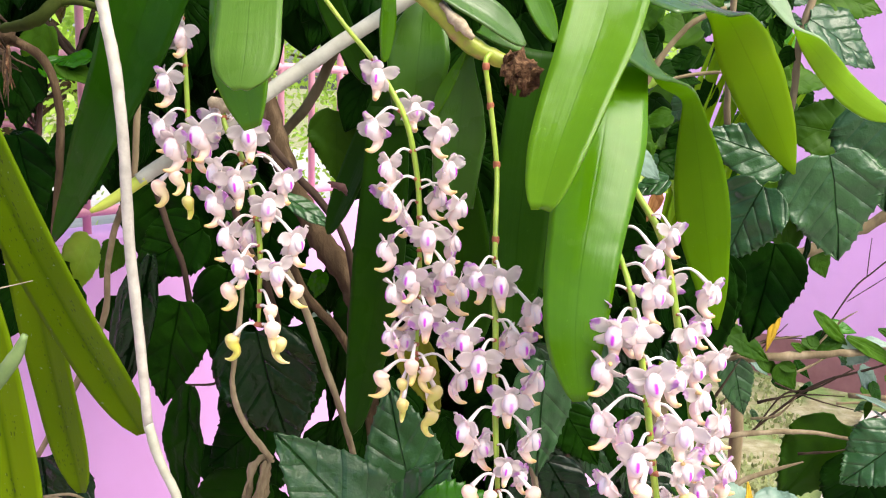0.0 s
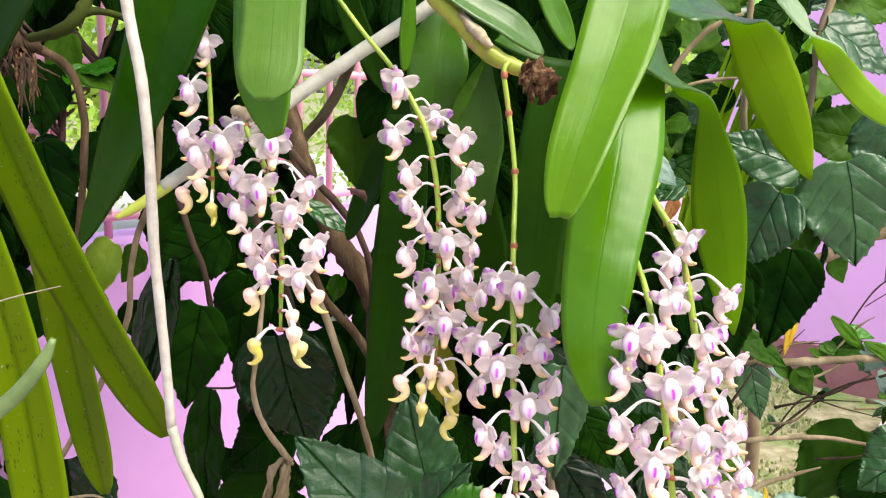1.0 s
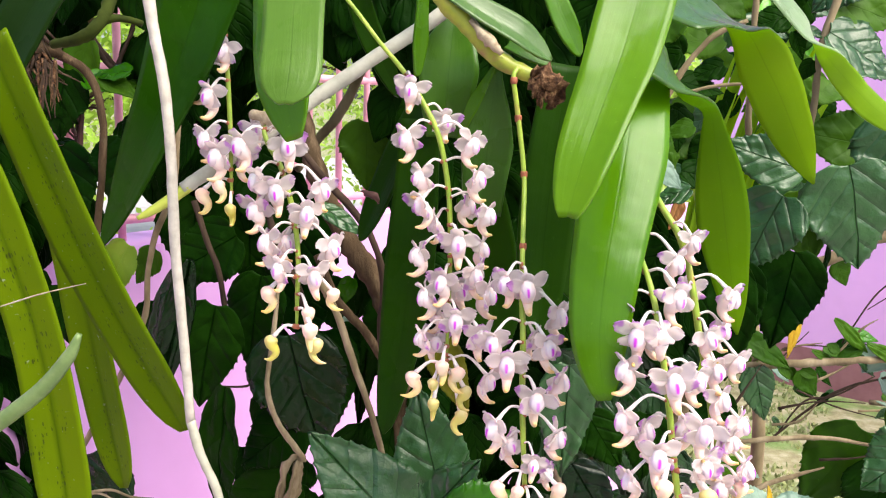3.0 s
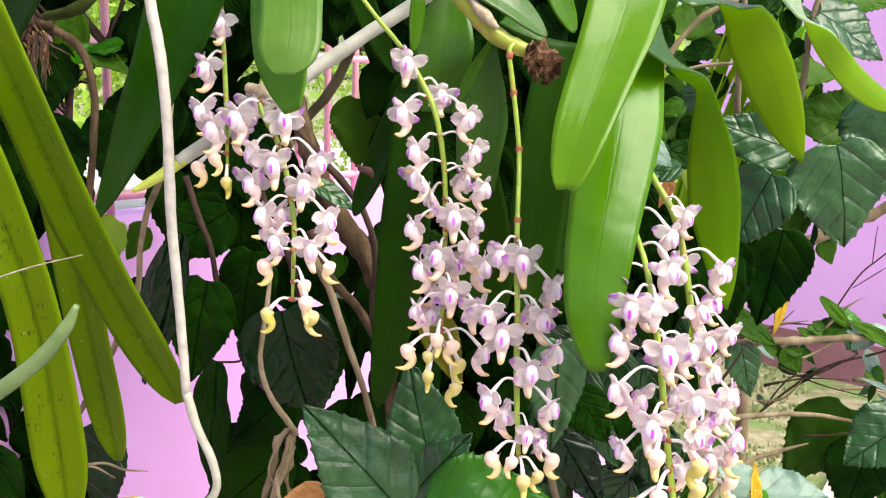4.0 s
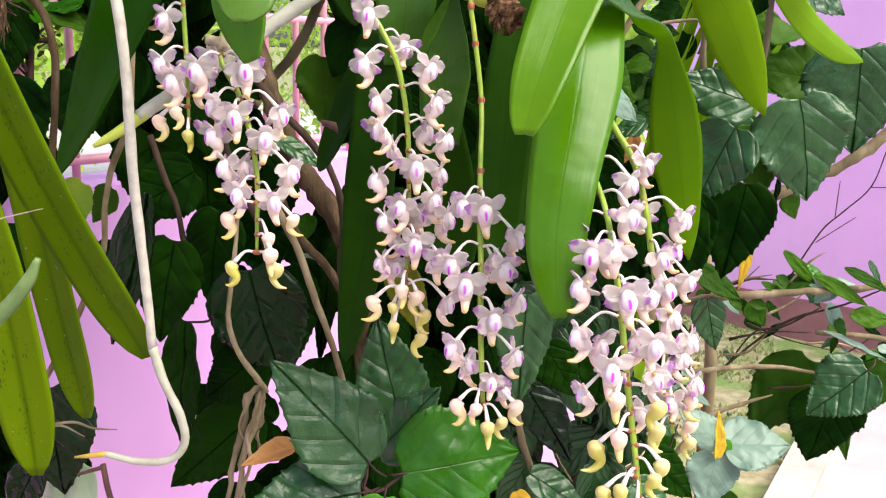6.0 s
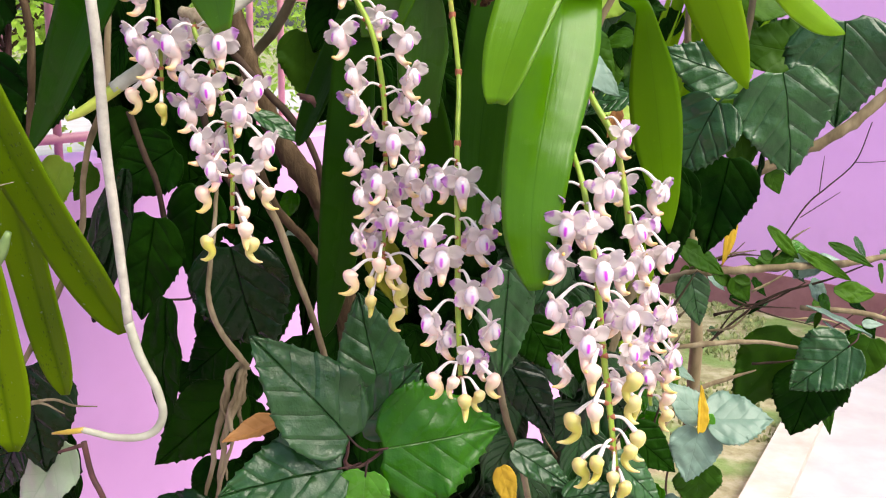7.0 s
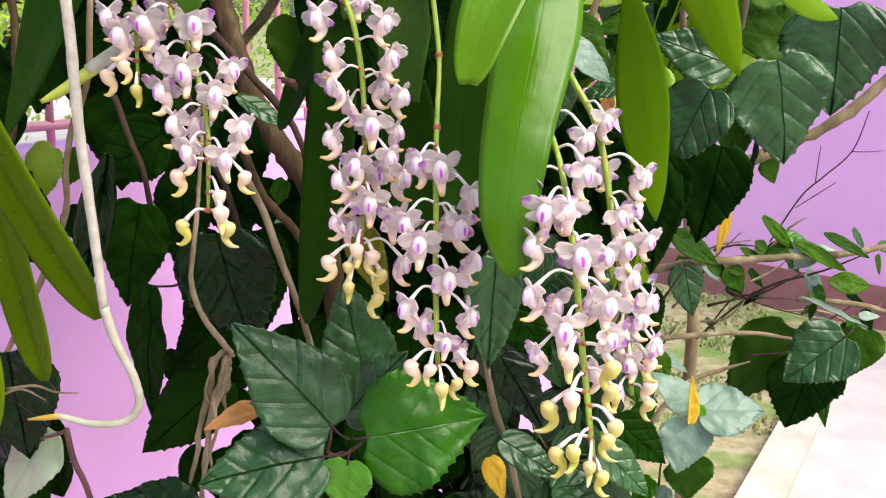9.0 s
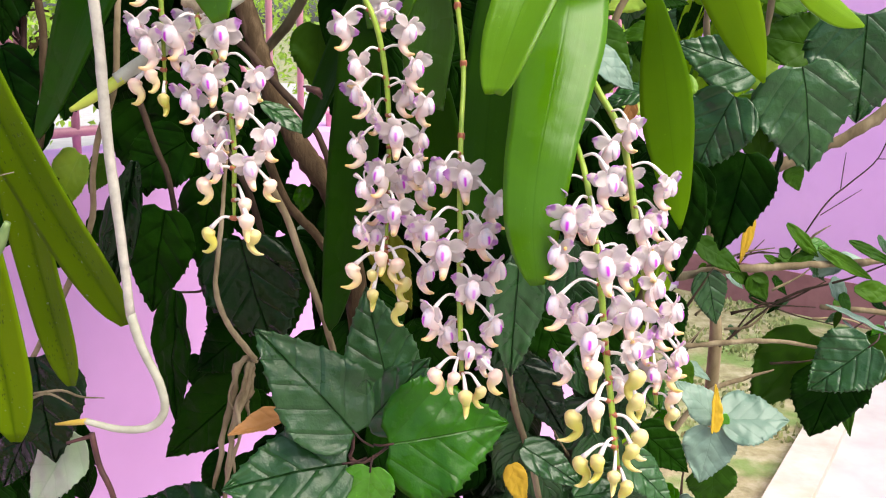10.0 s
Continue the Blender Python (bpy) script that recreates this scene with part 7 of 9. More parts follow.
net_leaf(hibiscus, (-0.1434, 0.9800, 1.0710), (-0.1561, 0.9800, 0.9396), 0.0283, (0, -0.9, 0.3), HIB_SHADED, seed=536)
net_leaf(hibiscus, (-0.2164, 0.9300, 1.1257), (-0.1936, 0.9300, 1.0565), 0.0688, (0.1, -0.9, 0.3), HIB_SHADED, seed=537)
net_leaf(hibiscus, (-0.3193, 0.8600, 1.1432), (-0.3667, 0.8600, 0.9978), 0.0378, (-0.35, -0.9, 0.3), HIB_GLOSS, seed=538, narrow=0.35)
net_leaf(hibiscus, (-0.253, 0.9, 1.2423), (-0.2637, 0.9, 1.1216), 0.1003, (0.1, -0.9, 0.2), HIB_SHADED, seed=119)
net_leaf(hibiscus, (-0.3206, 0.92, 1.2104), (-0.3323, 0.92, 1.1092), 0.0797, (0.1, -0.9, 0.2), HIB_SHADED, seed=120)
net_leaf(hibiscus, (-0.2027, 0.92, 1.1974), (-0.2178, 0.92, 1.0775), 0.0797, (0.1, -0.9, 0.2), HIB_SHADED, seed=121)
net_leaf(hibiscus, (-0.1942, 0.9, 0.9332), (-0.223, 0.9, 0.8989), 0.0446, (0, -1, 0.5), HIB_SHADED, seed=124)
net_leaf(hibiscus, (-0.1803, 0.86, 0.9179), (-0.199, 0.86, 0.8851), 0.0373, (0, -1, 0.5), HIB_SHADED, seed=125)
net_leaf(hibiscus, (-0.2834, 0.95, 0.923), (-0.2823, 0.95, 0.8678), 0.0470, (0, -0.8, 0.5), HIB_SHADED, seed=128)
net_leaf(hibiscus, (-0.451, 0.9, 1.3404), (-0.4668, 0.9, 1.2674), 0.0613, (0, -0.8, 0.5), HIB_SHADED, seed=130)
net_leaf(hibiscus, (-0.4324, 0.85, 1.265), (-0.4142, 0.85, 1.1787), 0.0631, (0, -0.8, 0.5), HIB_SHADED, seed=131)
net_leaf(hibiscus, (-0.365, 0.85, 1.2724), (-0.3793, 0.85, 1.1966), 0.0684, (0, -0.8, 0.5), HIB_SHADED, seed=132)
net_leaf(hibiscus, (0.0462, 0.84, 1.1614), (0.0811, 0.84, 1.0974), 0.0676, (0, -0.8, 0.5), HIB_SHADED, seed=143)
net_leaf(hibiscus, (0.0737, 0.84, 1.2565), (0.061, 0.84, 1.1887), 0.0780, (0, -0.8, 0.5), HIB_SHADED, seed=144)
net_leaf(hibiscus, (-0.1049, 0.9, 1.1166), (-0.114, 0.9, 1.0258), 0.0613, (0, -0.8, 0.5), HIB_SHADED, seed=145)
net_leaf(hibiscus, (0.2204, 0.82, 1.1821), (0.2288, 0.82, 1.0872), 0.0558, (0, -0.8, 0.3), HIB_SHADED, seed=148)
net_leaf(hibiscus_side, (0.4834, 2.0054, 1.2616), (0.592, 2.0054, 1.224), 0.0903, (-0.47, -0.7, 0.6), HIB_SHADED, seed=197)
net_leaf(hibiscus_side, (0.4121, 1.8665, 1.1722), (0.4738, 1.8665, 1.1312), 0.0569, (0.37, -0.7, 0.6), HIB_OLIVE, seed=198)
net_leaf(hibiscus_side, (0.2955, 1.4869, 1.4984), (0.292, 1.4869, 1.4312), 0.0555, (0.42, -0.7, 0.6), HIB_OLIVE, seed=199)
net_leaf(hibiscus_side, (0.5076, 2.0073, 1.538), (0.5807, 2.0073, 1.4607), 0.0847, (-0.37, -0.7, 0.6), HIB_OLIVE, seed=200)
net_leaf(hibiscus_side, (0.561, 1.9849, 1.6065), (0.6359, 1.9849, 1.5888), 0.0629, (-0.21, -0.7, 0.6), HIB_YOUNG, seed=201)
net_leaf(hibiscus_side, (0.5547, 1.8939, 1.3592), (0.5975, 1.8939, 1.247), 0.0941, (-0.3, -0.7, 0.6), HIB_SHADED, seed=202)
net_leaf(hibiscus_side, (0.3836, 1.2705, 1.3915), (0.3206, 1.2705, 1.3503), 0.0630, (-0.43, -0.7, 0.6), HIB_OLIVE, seed=203)
net_leaf(hibiscus_side, (0.2918, 2.0526, 1.2502), (0.4121, 2.0526, 1.2402), 0.0947, (-0.12, -0.7, 0.6), HIB_OLIVE, seed=206)
net_leaf(hibiscus_side, (0.5221, 1.9224, 1.3981), (0.4439, 1.9224, 1.312), 0.0961, (0.26, -0.7, 0.6), HIB_SUNLIT, seed=207)
net_leaf(hibiscus_side, (0.4748, 1.5772, 1.1995), (0.4319, 1.5772, 1.1331), 0.0631, (-0.04, -0.7, 0.6), HIB_GREY, seed=208)
net_leaf(hibiscus_side, (0.2704, 1.7569, 1.1577), (0.2102, 1.7569, 1.1124), 0.0586, (-0.16, -0.7, 0.6), HIB_SHADED, seed=212)
net_leaf(hibiscus_side, (0.5145, 1.9451, 1.5445), (0.6123, 1.9451, 1.515), 0.0826, (-0.09, -0.7, 0.6), HIB_GREY, seed=214)
net_leaf(hibiscus_side, (0.2264, 1.3058, 1.393), (0.1833, 1.3058, 1.3678), 0.0406, (0.35, -0.7, 0.6), HIB_SHADED, seed=215)
net_leaf(hibiscus_side, (0.5072, 1.7138, 1.3898), (0.5037, 1.7138, 1.3073), 0.0668, (-0.03, -0.7, 0.6), HIB_OLIVE, seed=216)
net_leaf(hibiscus_side, (0.5548, 2.031, 1.5633), (0.4785, 2.031, 1.5466), 0.0650, (0.37, -0.7, 0.6), HIB_OLIVE, seed=217)
net_leaf(hibiscus_side, (0.2924, 1.7394, 1.3697), (0.2112, 1.7394, 1.342), 0.0687, (0.29, -0.7, 0.6), HIB_SUNLIT, seed=218)
net_leaf(hibiscus_side, (0.5008, 1.8808, 1.2878), (0.513, 1.8808, 1.2014), 0.0682, (0.17, -0.7, 0.6), HIB_SHADED, seed=219)
net_leaf(hibiscus_side, (0.5762, 2.1819, 1.5049), (0.5584, 2.1819, 1.3729), 0.1092, (0.15, -0.7, 0.6), HIB_OLIVE, seed=220)
net_leaf(hibiscus_side, (0.3963, 1.7696, 1.5707), (0.4031, 1.7696, 1.4779), 0.0769, (-0.21, -0.7, 0.6), HIB_OLIVE, seed=221)
net_leaf(hibiscus_side, (0.5747, 2.0736, 1.5402), (0.4898, 2.0736, 1.5101), 0.0753, (0.02, -0.7, 0.6), HIB_OLIVE, seed=223)
net_leaf(hibiscus_side, (0.4396, 2.0448, 1.5378), (0.5325, 2.0448, 1.5021), 0.0796, (-0.42, -0.7, 0.6), HIB_SHADED, seed=224)
net_leaf(hibiscus_side, (0.4493, 1.8359, 1.4088), (0.535, 1.8359, 1.3753), 0.0731, (-0.2, -0.7, 0.6), HIB_OLIVE, seed=225)
net_leaf(hibiscus_side, (0.3612, 1.5072, 1.2291), (0.4224, 1.5072, 1.2294), 0.0488, (-0.06, -0.7, 0.6), HIB_SHADED, seed=226)
net_leaf(hibiscus_side, (0.4505, 1.9017, 1.4996), (0.4083, 1.9017, 1.4497), 0.0548, (0.48, -0.7, 0.6), HIB_OLIVE, seed=227)
net_leaf(hibiscus_side, (0.2437, 1.3553, 1.227), (0.3104, 1.3553, 1.2154), 0.0529, (-0.46, -0.7, 0.6), HIB_SHADED, seed=228)
net_leaf(hibiscus_side, (0.3866, 1.8312, 1.4229), (0.3252, 1.8312, 1.3808), 0.0611, (-0.5, -0.7, 0.6), HIB_OLIVE, seed=229)
net_leaf(hibiscus_side, (0.5382, 2.0223, 1.4182), (0.4869, 2.0223, 1.3456), 0.0737, (-0.34, -0.7, 0.6), HIB_OLIVE, seed=232)
net_leaf(hibiscus_side, (0.2369, 1.7875, 1.5312), (0.1875, 1.7875, 1.4854), 0.0556, (0.38, -0.7, 0.6), HIB_SHADED, seed=234)
net_leaf(hibiscus_side, (0.4877, 2.1778, 1.4188), (0.3824, 2.1778, 1.4118), 0.0849, (-0.12, -0.7, 0.6), HIB_SHADED, seed=235)
net_leaf(hibiscus_side, (0.5481, 1.816, 1.1944), (0.5515, 1.816, 1.0755), 0.0919, (-0.25, -0.7, 0.6), HIB_OLIVE, seed=236)
net_leaf(hibiscus_side, (0.2347, 1.5421, 1.1929), (0.292, 1.5421, 1.1679), 0.0481, (-0.38, -0.7, 0.6), HIB_SUNLIT, seed=237)
net_leaf(hibiscus_side, (0.3841, 1.7006, 1.4701), (0.4651, 1.7006, 1.453), 0.0667, (-0.35, -0.7, 0.6), HIB_GREY, seed=239)
net_leaf(hibiscus_side, (0.5355, 1.8276, 1.463), (0.4424, 1.8276, 1.4458), 0.0782, (0.38, -0.7, 0.6), HIB_SHADED, seed=240)
net_leaf(hibiscus_side, (0.3849, 1.3697, 1.5124), (0.3762, 1.3697, 1.4409), 0.0606, (-0.2, -0.7, 0.6), HIB_SHADED, seed=241)
net_leaf(hibiscus_side, (0.3985, 1.9228, 1.3389), (0.3397, 1.9228, 1.2671), 0.0750, (-0.11, -0.7, 0.6), HIB_GREY, seed=244)
net_leaf(hibiscus_side, (0.3081, 1.4366, 1.2373), (0.2894, 1.4366, 1.1525), 0.0677, (-0.2, -0.7, 0.6), HIB_SUNLIT, seed=245)
net_leaf(hibiscus_side, (0.257, 1.803, 1.2453), (0.2076, 1.803, 1.1709), 0.0700, (-0.36, -0.7, 0.6), HIB_OLIVE, seed=246)
net_leaf(hibiscus_side, (0.3753, 1.7228, 1.3479), (0.3468, 1.7228, 1.2874), 0.0541, (0.04, -0.7, 0.6), HIB_SHADED, seed=247)
net_leaf(hibiscus_side, (0.332, 1.635, 1.5293), (0.2709, 1.635, 1.5232), 0.0502, (-0.28, -0.7, 0.6), HIB_SUNLIT, seed=249)
net_leaf(hibiscus_side, (0.4813, 1.9268, 1.1653), (0.5424, 1.9268, 1.1027), 0.0667, (-0.35, -0.7, 0.6), HIB_OLIVE, seed=250)
net_leaf(hibiscus_side, (0.4565, 1.7925, 1.4643), (0.5211, 1.7925, 1.4106), 0.0665, (-0.37, -0.7, 0.6), HIB_SHADED, seed=252)
net_leaf(hibiscus_side, (0.3726, 1.8202, 1.45), (0.261, 1.8202, 1.4402), 0.0903, (0.41, -0.7, 0.6), HIB_OLIVE, seed=253)
net_leaf(hibiscus_side, (0.2819, 1.7902, 1.4544), (0.2522, 1.7902, 1.3846), 0.0619, (0.05, -0.7, 0.6), HIB_SHADED, seed=254)
net_leaf(hibiscus_side, (0.2547, 1.4739, 1.5093), (0.2893, 1.4739, 1.4563), 0.0507, (0.31, -0.7, 0.6), HIB_YOUNG, seed=255)
net_leaf(hibiscus_side, (0.4528, 1.6195, 1.3851), (0.4946, 1.6195, 1.3445), 0.0458, (-0.41, -0.7, 0.6), HIB_OLIVE, seed=256)
net_leaf(hibiscus_side, (0.3377, 1.3686, 1.4882), (0.2937, 1.3686, 1.4568), 0.0457, (-0.02, -0.7, 0.6), HIB_OLIVE, seed=257)
net_leaf(hibiscus_side, (0.4139, 1.9621, 1.2359), (0.5233, 1.9621, 1.1775), 0.0961, (0.32, -0.7, 0.6), HIB_OLIVE, seed=259)
net_leaf(hibiscus_side, (0.2637, 1.5866, 1.3143), (0.2752, 1.5866, 1.2429), 0.0565, (0.21, -0.7, 0.6), HIB_SHADED, seed=260)
net_leaf(hibiscus_side, (0.5088, 1.9366, 1.4323), (0.4619, 1.9366, 1.3663), 0.0672, (-0.07, -0.7, 0.6), HIB_SHADED, seed=261)
net_leaf(hibiscus_side, (0.5003, 1.813, 1.3659), (0.4132, 1.813, 1.3184), 0.0816, (-0.44, -0.7, 0.6), HIB_OLIVE, seed=262)
net_leaf(hibiscus_side, (0.2096, 1.4358, 1.4627), (0.1211, 1.4358, 1.4555), 0.0712, (0.26, -0.7, 0.6), HIB_SHADED, seed=263)
net_leaf(hibiscus_side, (0.2804, 2.0953, 1.39), (0.2107, 2.0953, 1.32), 0.0792, (-0.04, -0.7, 0.6), HIB_OLIVE, seed=264)
net_leaf(hibiscus_side, (0.5314, 1.8851, 1.5434), (0.5143, 1.8851, 1.4468), 0.0820, (0.49, -0.7, 0.6), HIB_SHADED, seed=268)
net_leaf(hibiscus_side, (0.2634, 1.796, 1.274), (0.2144, 1.796, 1.1911), 0.0758, (-0.14, -0.7, 0.6), HIB_SHADED, seed=269)
net_leaf(hibiscus_side, (0.2226, 1.2917, 1.4418), (0.1695, 1.2917, 1.3959), 0.0577, (-0.49, -0.7, 0.6), HIB_OLIVE, seed=271)
net_leaf(hibiscus_side, (0.2605, 1.3177, 1.4799), (0.3141, 1.3177, 1.4435), 0.0517, (-0.45, -0.7, 0.6), HIB_OLIVE, seed=273)
net_leaf(hibiscus_side, (0.282, 1.6275, 1.5344), (0.3464, 1.6275, 1.511), 0.0550, (-0.05, -0.7, 0.6), HIB_OLIVE, seed=274)
net_leaf(hibiscus_side, (0.5272, 2.1526, 1.1881), (0.5774, 2.1526, 1.0744), 0.0947, (-0.1, -0.7, 0.6), HIB_SHADED, seed=275)
net_leaf(hibiscus_side, (0.3423, 1.5482, 1.5128), (0.4056, 1.5482, 1.4665), 0.0626, (0.1, -0.7, 0.6), HIB_YOUNG, seed=276)
net_leaf(hibiscus_side, (0.3566, 1.2665, 1.4402), (0.2992, 1.2665, 1.4244), 0.0496, (0.27, -0.7, 0.6), HIB_SHADED, seed=277)
net_leaf(hibiscus_side, (0.2348, 1.4826, 1.5037), (0.2967, 1.4826, 1.4704), 0.0560, (0.17, -0.7, 0.6), HIB_SHADED, seed=280)
net_leaf(hibiscus_side, (0.2527, 1.6109, 1.2573), (0.2631, 1.6109, 1.2001), 0.0449, (0.15, -0.7, 0.6), HIB_OLIVE, seed=282)
net_leaf(hibiscus_side, (0.4418, 1.6701, 1.3387), (0.4848, 1.6701, 1.2571), 0.0719, (0.23, -0.7, 0.6), HIB_SUNLIT, seed=283)
net_leaf(hibiscus_side, (0.4942, 2.0215, 1.4888), (0.4415, 2.0215, 1.4359), 0.0624, (-0.19, -0.7, 0.6), HIB_SUNLIT, seed=284)
net_leaf(hibiscus_side, (0.256, 1.5571, 1.3617), (0.3341, 1.5571, 1.3469), 0.0630, (0.06, -0.7, 0.6), HIB_SHADED, seed=285)
net_leaf(hibiscus_side, (0.1978, 1.3736, 1.4994), (0.1506, 1.3736, 1.4359), 0.0657, (-0.48, -0.7, 0.6), HIB_SHADED, seed=286)
net_leaf(hibiscus_side, (0.322, 1.4411, 1.4856), (0.29, 1.4411, 1.4419), 0.0456, (0.33, -0.7, 0.6), HIB_SHADED, seed=287)
net_leaf(hibiscus_side, (0.4363, 1.7538, 1.5356), (0.4883, 1.7538, 1.4537), 0.0777, (0.26, -0.7, 0.6), HIB_OLIVE, seed=288)
net_leaf(hibiscus_side, (0.3311, 1.5668, 1.3891), (0.2716, 1.5668, 1.366), 0.0519, (-0.07, -0.7, 0.6), HIB_SHADED, seed=289)
net_leaf(hibiscus_side, (0.4503, 2.1395, 1.2427), (0.3183, 2.1395, 1.2106), 0.1077, (-0.5, -0.7, 0.6), HIB_SHADED, seed=290)
net_leaf(hibiscus_side, (0.3095, 1.9012, 1.2093), (0.3317, 1.9012, 1.1436), 0.0530, (-0.26, -0.7, 0.6), HIB_SHADED, seed=291)
net_leaf(hibiscus_side, (0.4247, 1.691, 1.4264), (0.4619, 1.691, 1.3335), 0.0793, (0.06, -0.7, 0.6), HIB_OLIVE, seed=292)
net_leaf(hibiscus_side, (0.3048, 1.4795, 1.2709), (0.2709, 1.4795, 1.2186), 0.0497, (0.34, -0.7, 0.6), HIB_SHADED, seed=293)
net_leaf(hibiscus_side, (0.4575, 1.6308, 1.322), (0.5233, 1.6308, 1.2481), 0.0769, (-0.12, -0.7, 0.6), HIB_OLIVE, seed=294)
net_leaf(hibiscus_side, (0.2938, 1.9659, 1.4203), (0.2775, 1.9659, 1.3004), 0.0968, (0.3, -0.7, 0.6), HIB_GREY, seed=295)
net_leaf(hibiscus_side, (0.3943, 2.07, 1.2863), (0.3126, 2.07, 1.1978), 0.0961, (0.19, -0.7, 0.6), HIB_OLIVE, seed=296)
net_leaf(hibiscus_side, (0.2868, 1.8399, 1.3222), (0.3163, 1.8399, 1.2617), 0.0522, (-0.47, -0.7, 0.6), HIB_SHADED, seed=297)
net_leaf(hibiscus_side, (0.5475, 1.8867, 1.2899), (0.4434, 1.8867, 1.2616), 0.0875, (0.46, -0.7, 0.6), HIB_OLIVE, seed=299)
net_leaf(hibiscus_side, (0.2194, 1.4464, 1.2629), (0.2107, 1.4464, 1.2107), 0.0412, (-0.14, -0.7, 0.6), HIB_GREY, seed=300)
net_leaf(hibiscus_side, (0.454, 1.9287, 1.255), (0.4208, 1.9287, 1.1388), 0.0953, (0.43, -0.7, 0.6), HIB_OLIVE, seed=301)
net_leaf(hibiscus_side, (0.2374, 1.3339, 1.4986), (0.2935, 1.3339, 1.4861), 0.0465, (0.19, -0.7, 0.6), HIB_OLIVE, seed=302)
net_leaf(hibiscus_side, (0.509, 1.8304, 1.2698), (0.54, 1.8304, 1.1808), 0.0729, (-0.26, -0.7, 0.6), HIB_SUNLIT, seed=303)
net_leaf(hibiscus_side, (0.4856, 1.6237, 1.3514), (0.559, 1.6237, 1.3519), 0.0599, (0.25, -0.7, 0.6), HIB_OLIVE, seed=304)
net_leaf(hibiscus_side, (0.4116, 1.8935, 1.5033), (0.3813, 1.8935, 1.4286), 0.0670, (0.19, -0.7, 0.6), HIB_GREY, seed=305)
net_leaf(hibiscus_side, (0.5484, 2.153, 1.5947), (0.6389, 2.153, 1.5513), 0.0806, (-0.28, -0.7, 0.6), HIB_OLIVE, seed=307)
net_leaf(hibiscus_side, (0.2978, 2.0388, 1.3418), (0.3863, 2.0388, 1.264), 0.0912, (-0.27, -0.7, 0.6), HIB_OLIVE, seed=308)
net_leaf(hibiscus_side, (0.2453, 1.7844, 1.5278), (0.1908, 1.7844, 1.4845), 0.0573, (-0.17, -0.7, 0.6), HIB_OLIVE, seed=310)
net_leaf(hibiscus_side, (0.5881, 2.0578, 1.4693), (0.5199, 2.0578, 1.3687), 0.1016, (0.39, -0.7, 0.6), HIB_YOUNG, seed=312)
net_leaf(hibiscus_side, (0.4923, 2.0479, 1.2326), (0.6035, 2.0479, 1.235), 0.0890, (-0.41, -0.7, 0.6), HIB_SUNLIT, seed=313)
net_leaf(hibiscus_side, (0.3093, 1.7716, 1.1985), (0.2169, 1.7716, 1.1416), 0.0851, (-0.4, -0.7, 0.6), HIB_GREY, seed=315)
net_leaf(hibiscus_side, (0.2235, 1.4461, 1.5048), (0.1778, 1.4461, 1.4558), 0.0557, (0.49, -0.7, 0.6), HIB_SHADED, seed=316)
rod("trunk", hibiscus, [(-0.2258, 0.87, 1.4083), (-0.192, 0.87, 1.2929), (-0.1702, 0.865, 1.2303), (-0.1423, 0.86, 1.1776), (-0.1149, 0.86, 1.14), (-0.0995, 0.88, 1.0794), (-0.0903, 0.91, 0.9606), (-0.0902, 0.95, 0.661), (-0.1007, 0.98, -0.6653)], [0.0089, 0.0094, 0.0100, 0.0105, 0.0105, 0.0105, 0.0122, 0.0155, 0.0221], BARK, sides=14, n=60, wobble=0.06)
rod("branch", hibiscus, [(-0.2061, 0.76, 1.3053), (-0.1734, 0.76, 1.2834), (-0.1406, 0.76, 1.2473), (-0.1025, 0.76, 1.2035), (-0.0913, 0.77, 1.156), (-0.0952, 0.78, 1.1131), (-0.0919, 0.8, 1.0549)], [0.0031, 0.0031, 0.0031, 0.0031, 0.0031, 0.0031, 0.0029], BARK_DARK, wobble=0.08, n=30)
rod("branch", hibiscus, [(-0.1603, 1.02, 1.3608), (-0.1862, 1.02, 1.3064), (-0.2189, 1.02, 1.2658), (-0.2269, 0.98, 1.2394)], [0.0056, 0.0056, 0.0050, 0.0044], BARK_PALE, n=20, wobble=0.05)
rod("branch", hibiscus, [(-0.4325, 0.78, 1.3646), (-0.3927, 0.78, 1.3512), (-0.3633, 0.78, 1.3329), (-0.3524, 0.78, 1.2949), (-0.3601, 0.79, 1.2401), (-0.3736, 0.8, 1.1771)], [0.0038, 0.0042, 0.0038, 0.0035, 0.0035, 0.0032], BARK, n=24, wobble=0.06)
rod("branch", hibiscus, [(-0.2523, 0.72, 1.3379), (-0.2568, 0.72, 1.294), (-0.2622, 0.72, 1.24), (-0.2822, 0.73, 1.2012), (-0.2956, 0.74, 1.1608), (-0.3043, 0.75, 1.1188), (-0.3402, 0.76, 1.0475), (-0.392, 0.78, 0.9668)], [0.0027, 0.0027, 0.0027, 0.0027, 0.0027, 0.0027, 0.0027, 0.0027], BARK_TAN, n=30, wobble=0.05)
rod("branch", hibiscus, [(-0.1657, 0.7100, 1.2014), (-0.1681, 0.7050, 1.1604), (-0.1689, 0.7, 1.1377), (-0.1739, 0.7, 1.1004), (-0.1756, 0.7, 1.0768), (-0.1707, 0.71, 1.0472), (-0.1586, 0.72, 1.0221), (-0.1523, 0.728, 1.0082)], [0.0016, 0.0017, 0.0019, 0.0020, 0.0022, 0.0024, 0.0028, 0.0024], BARK_TAN, n=32, wobble=0.06)
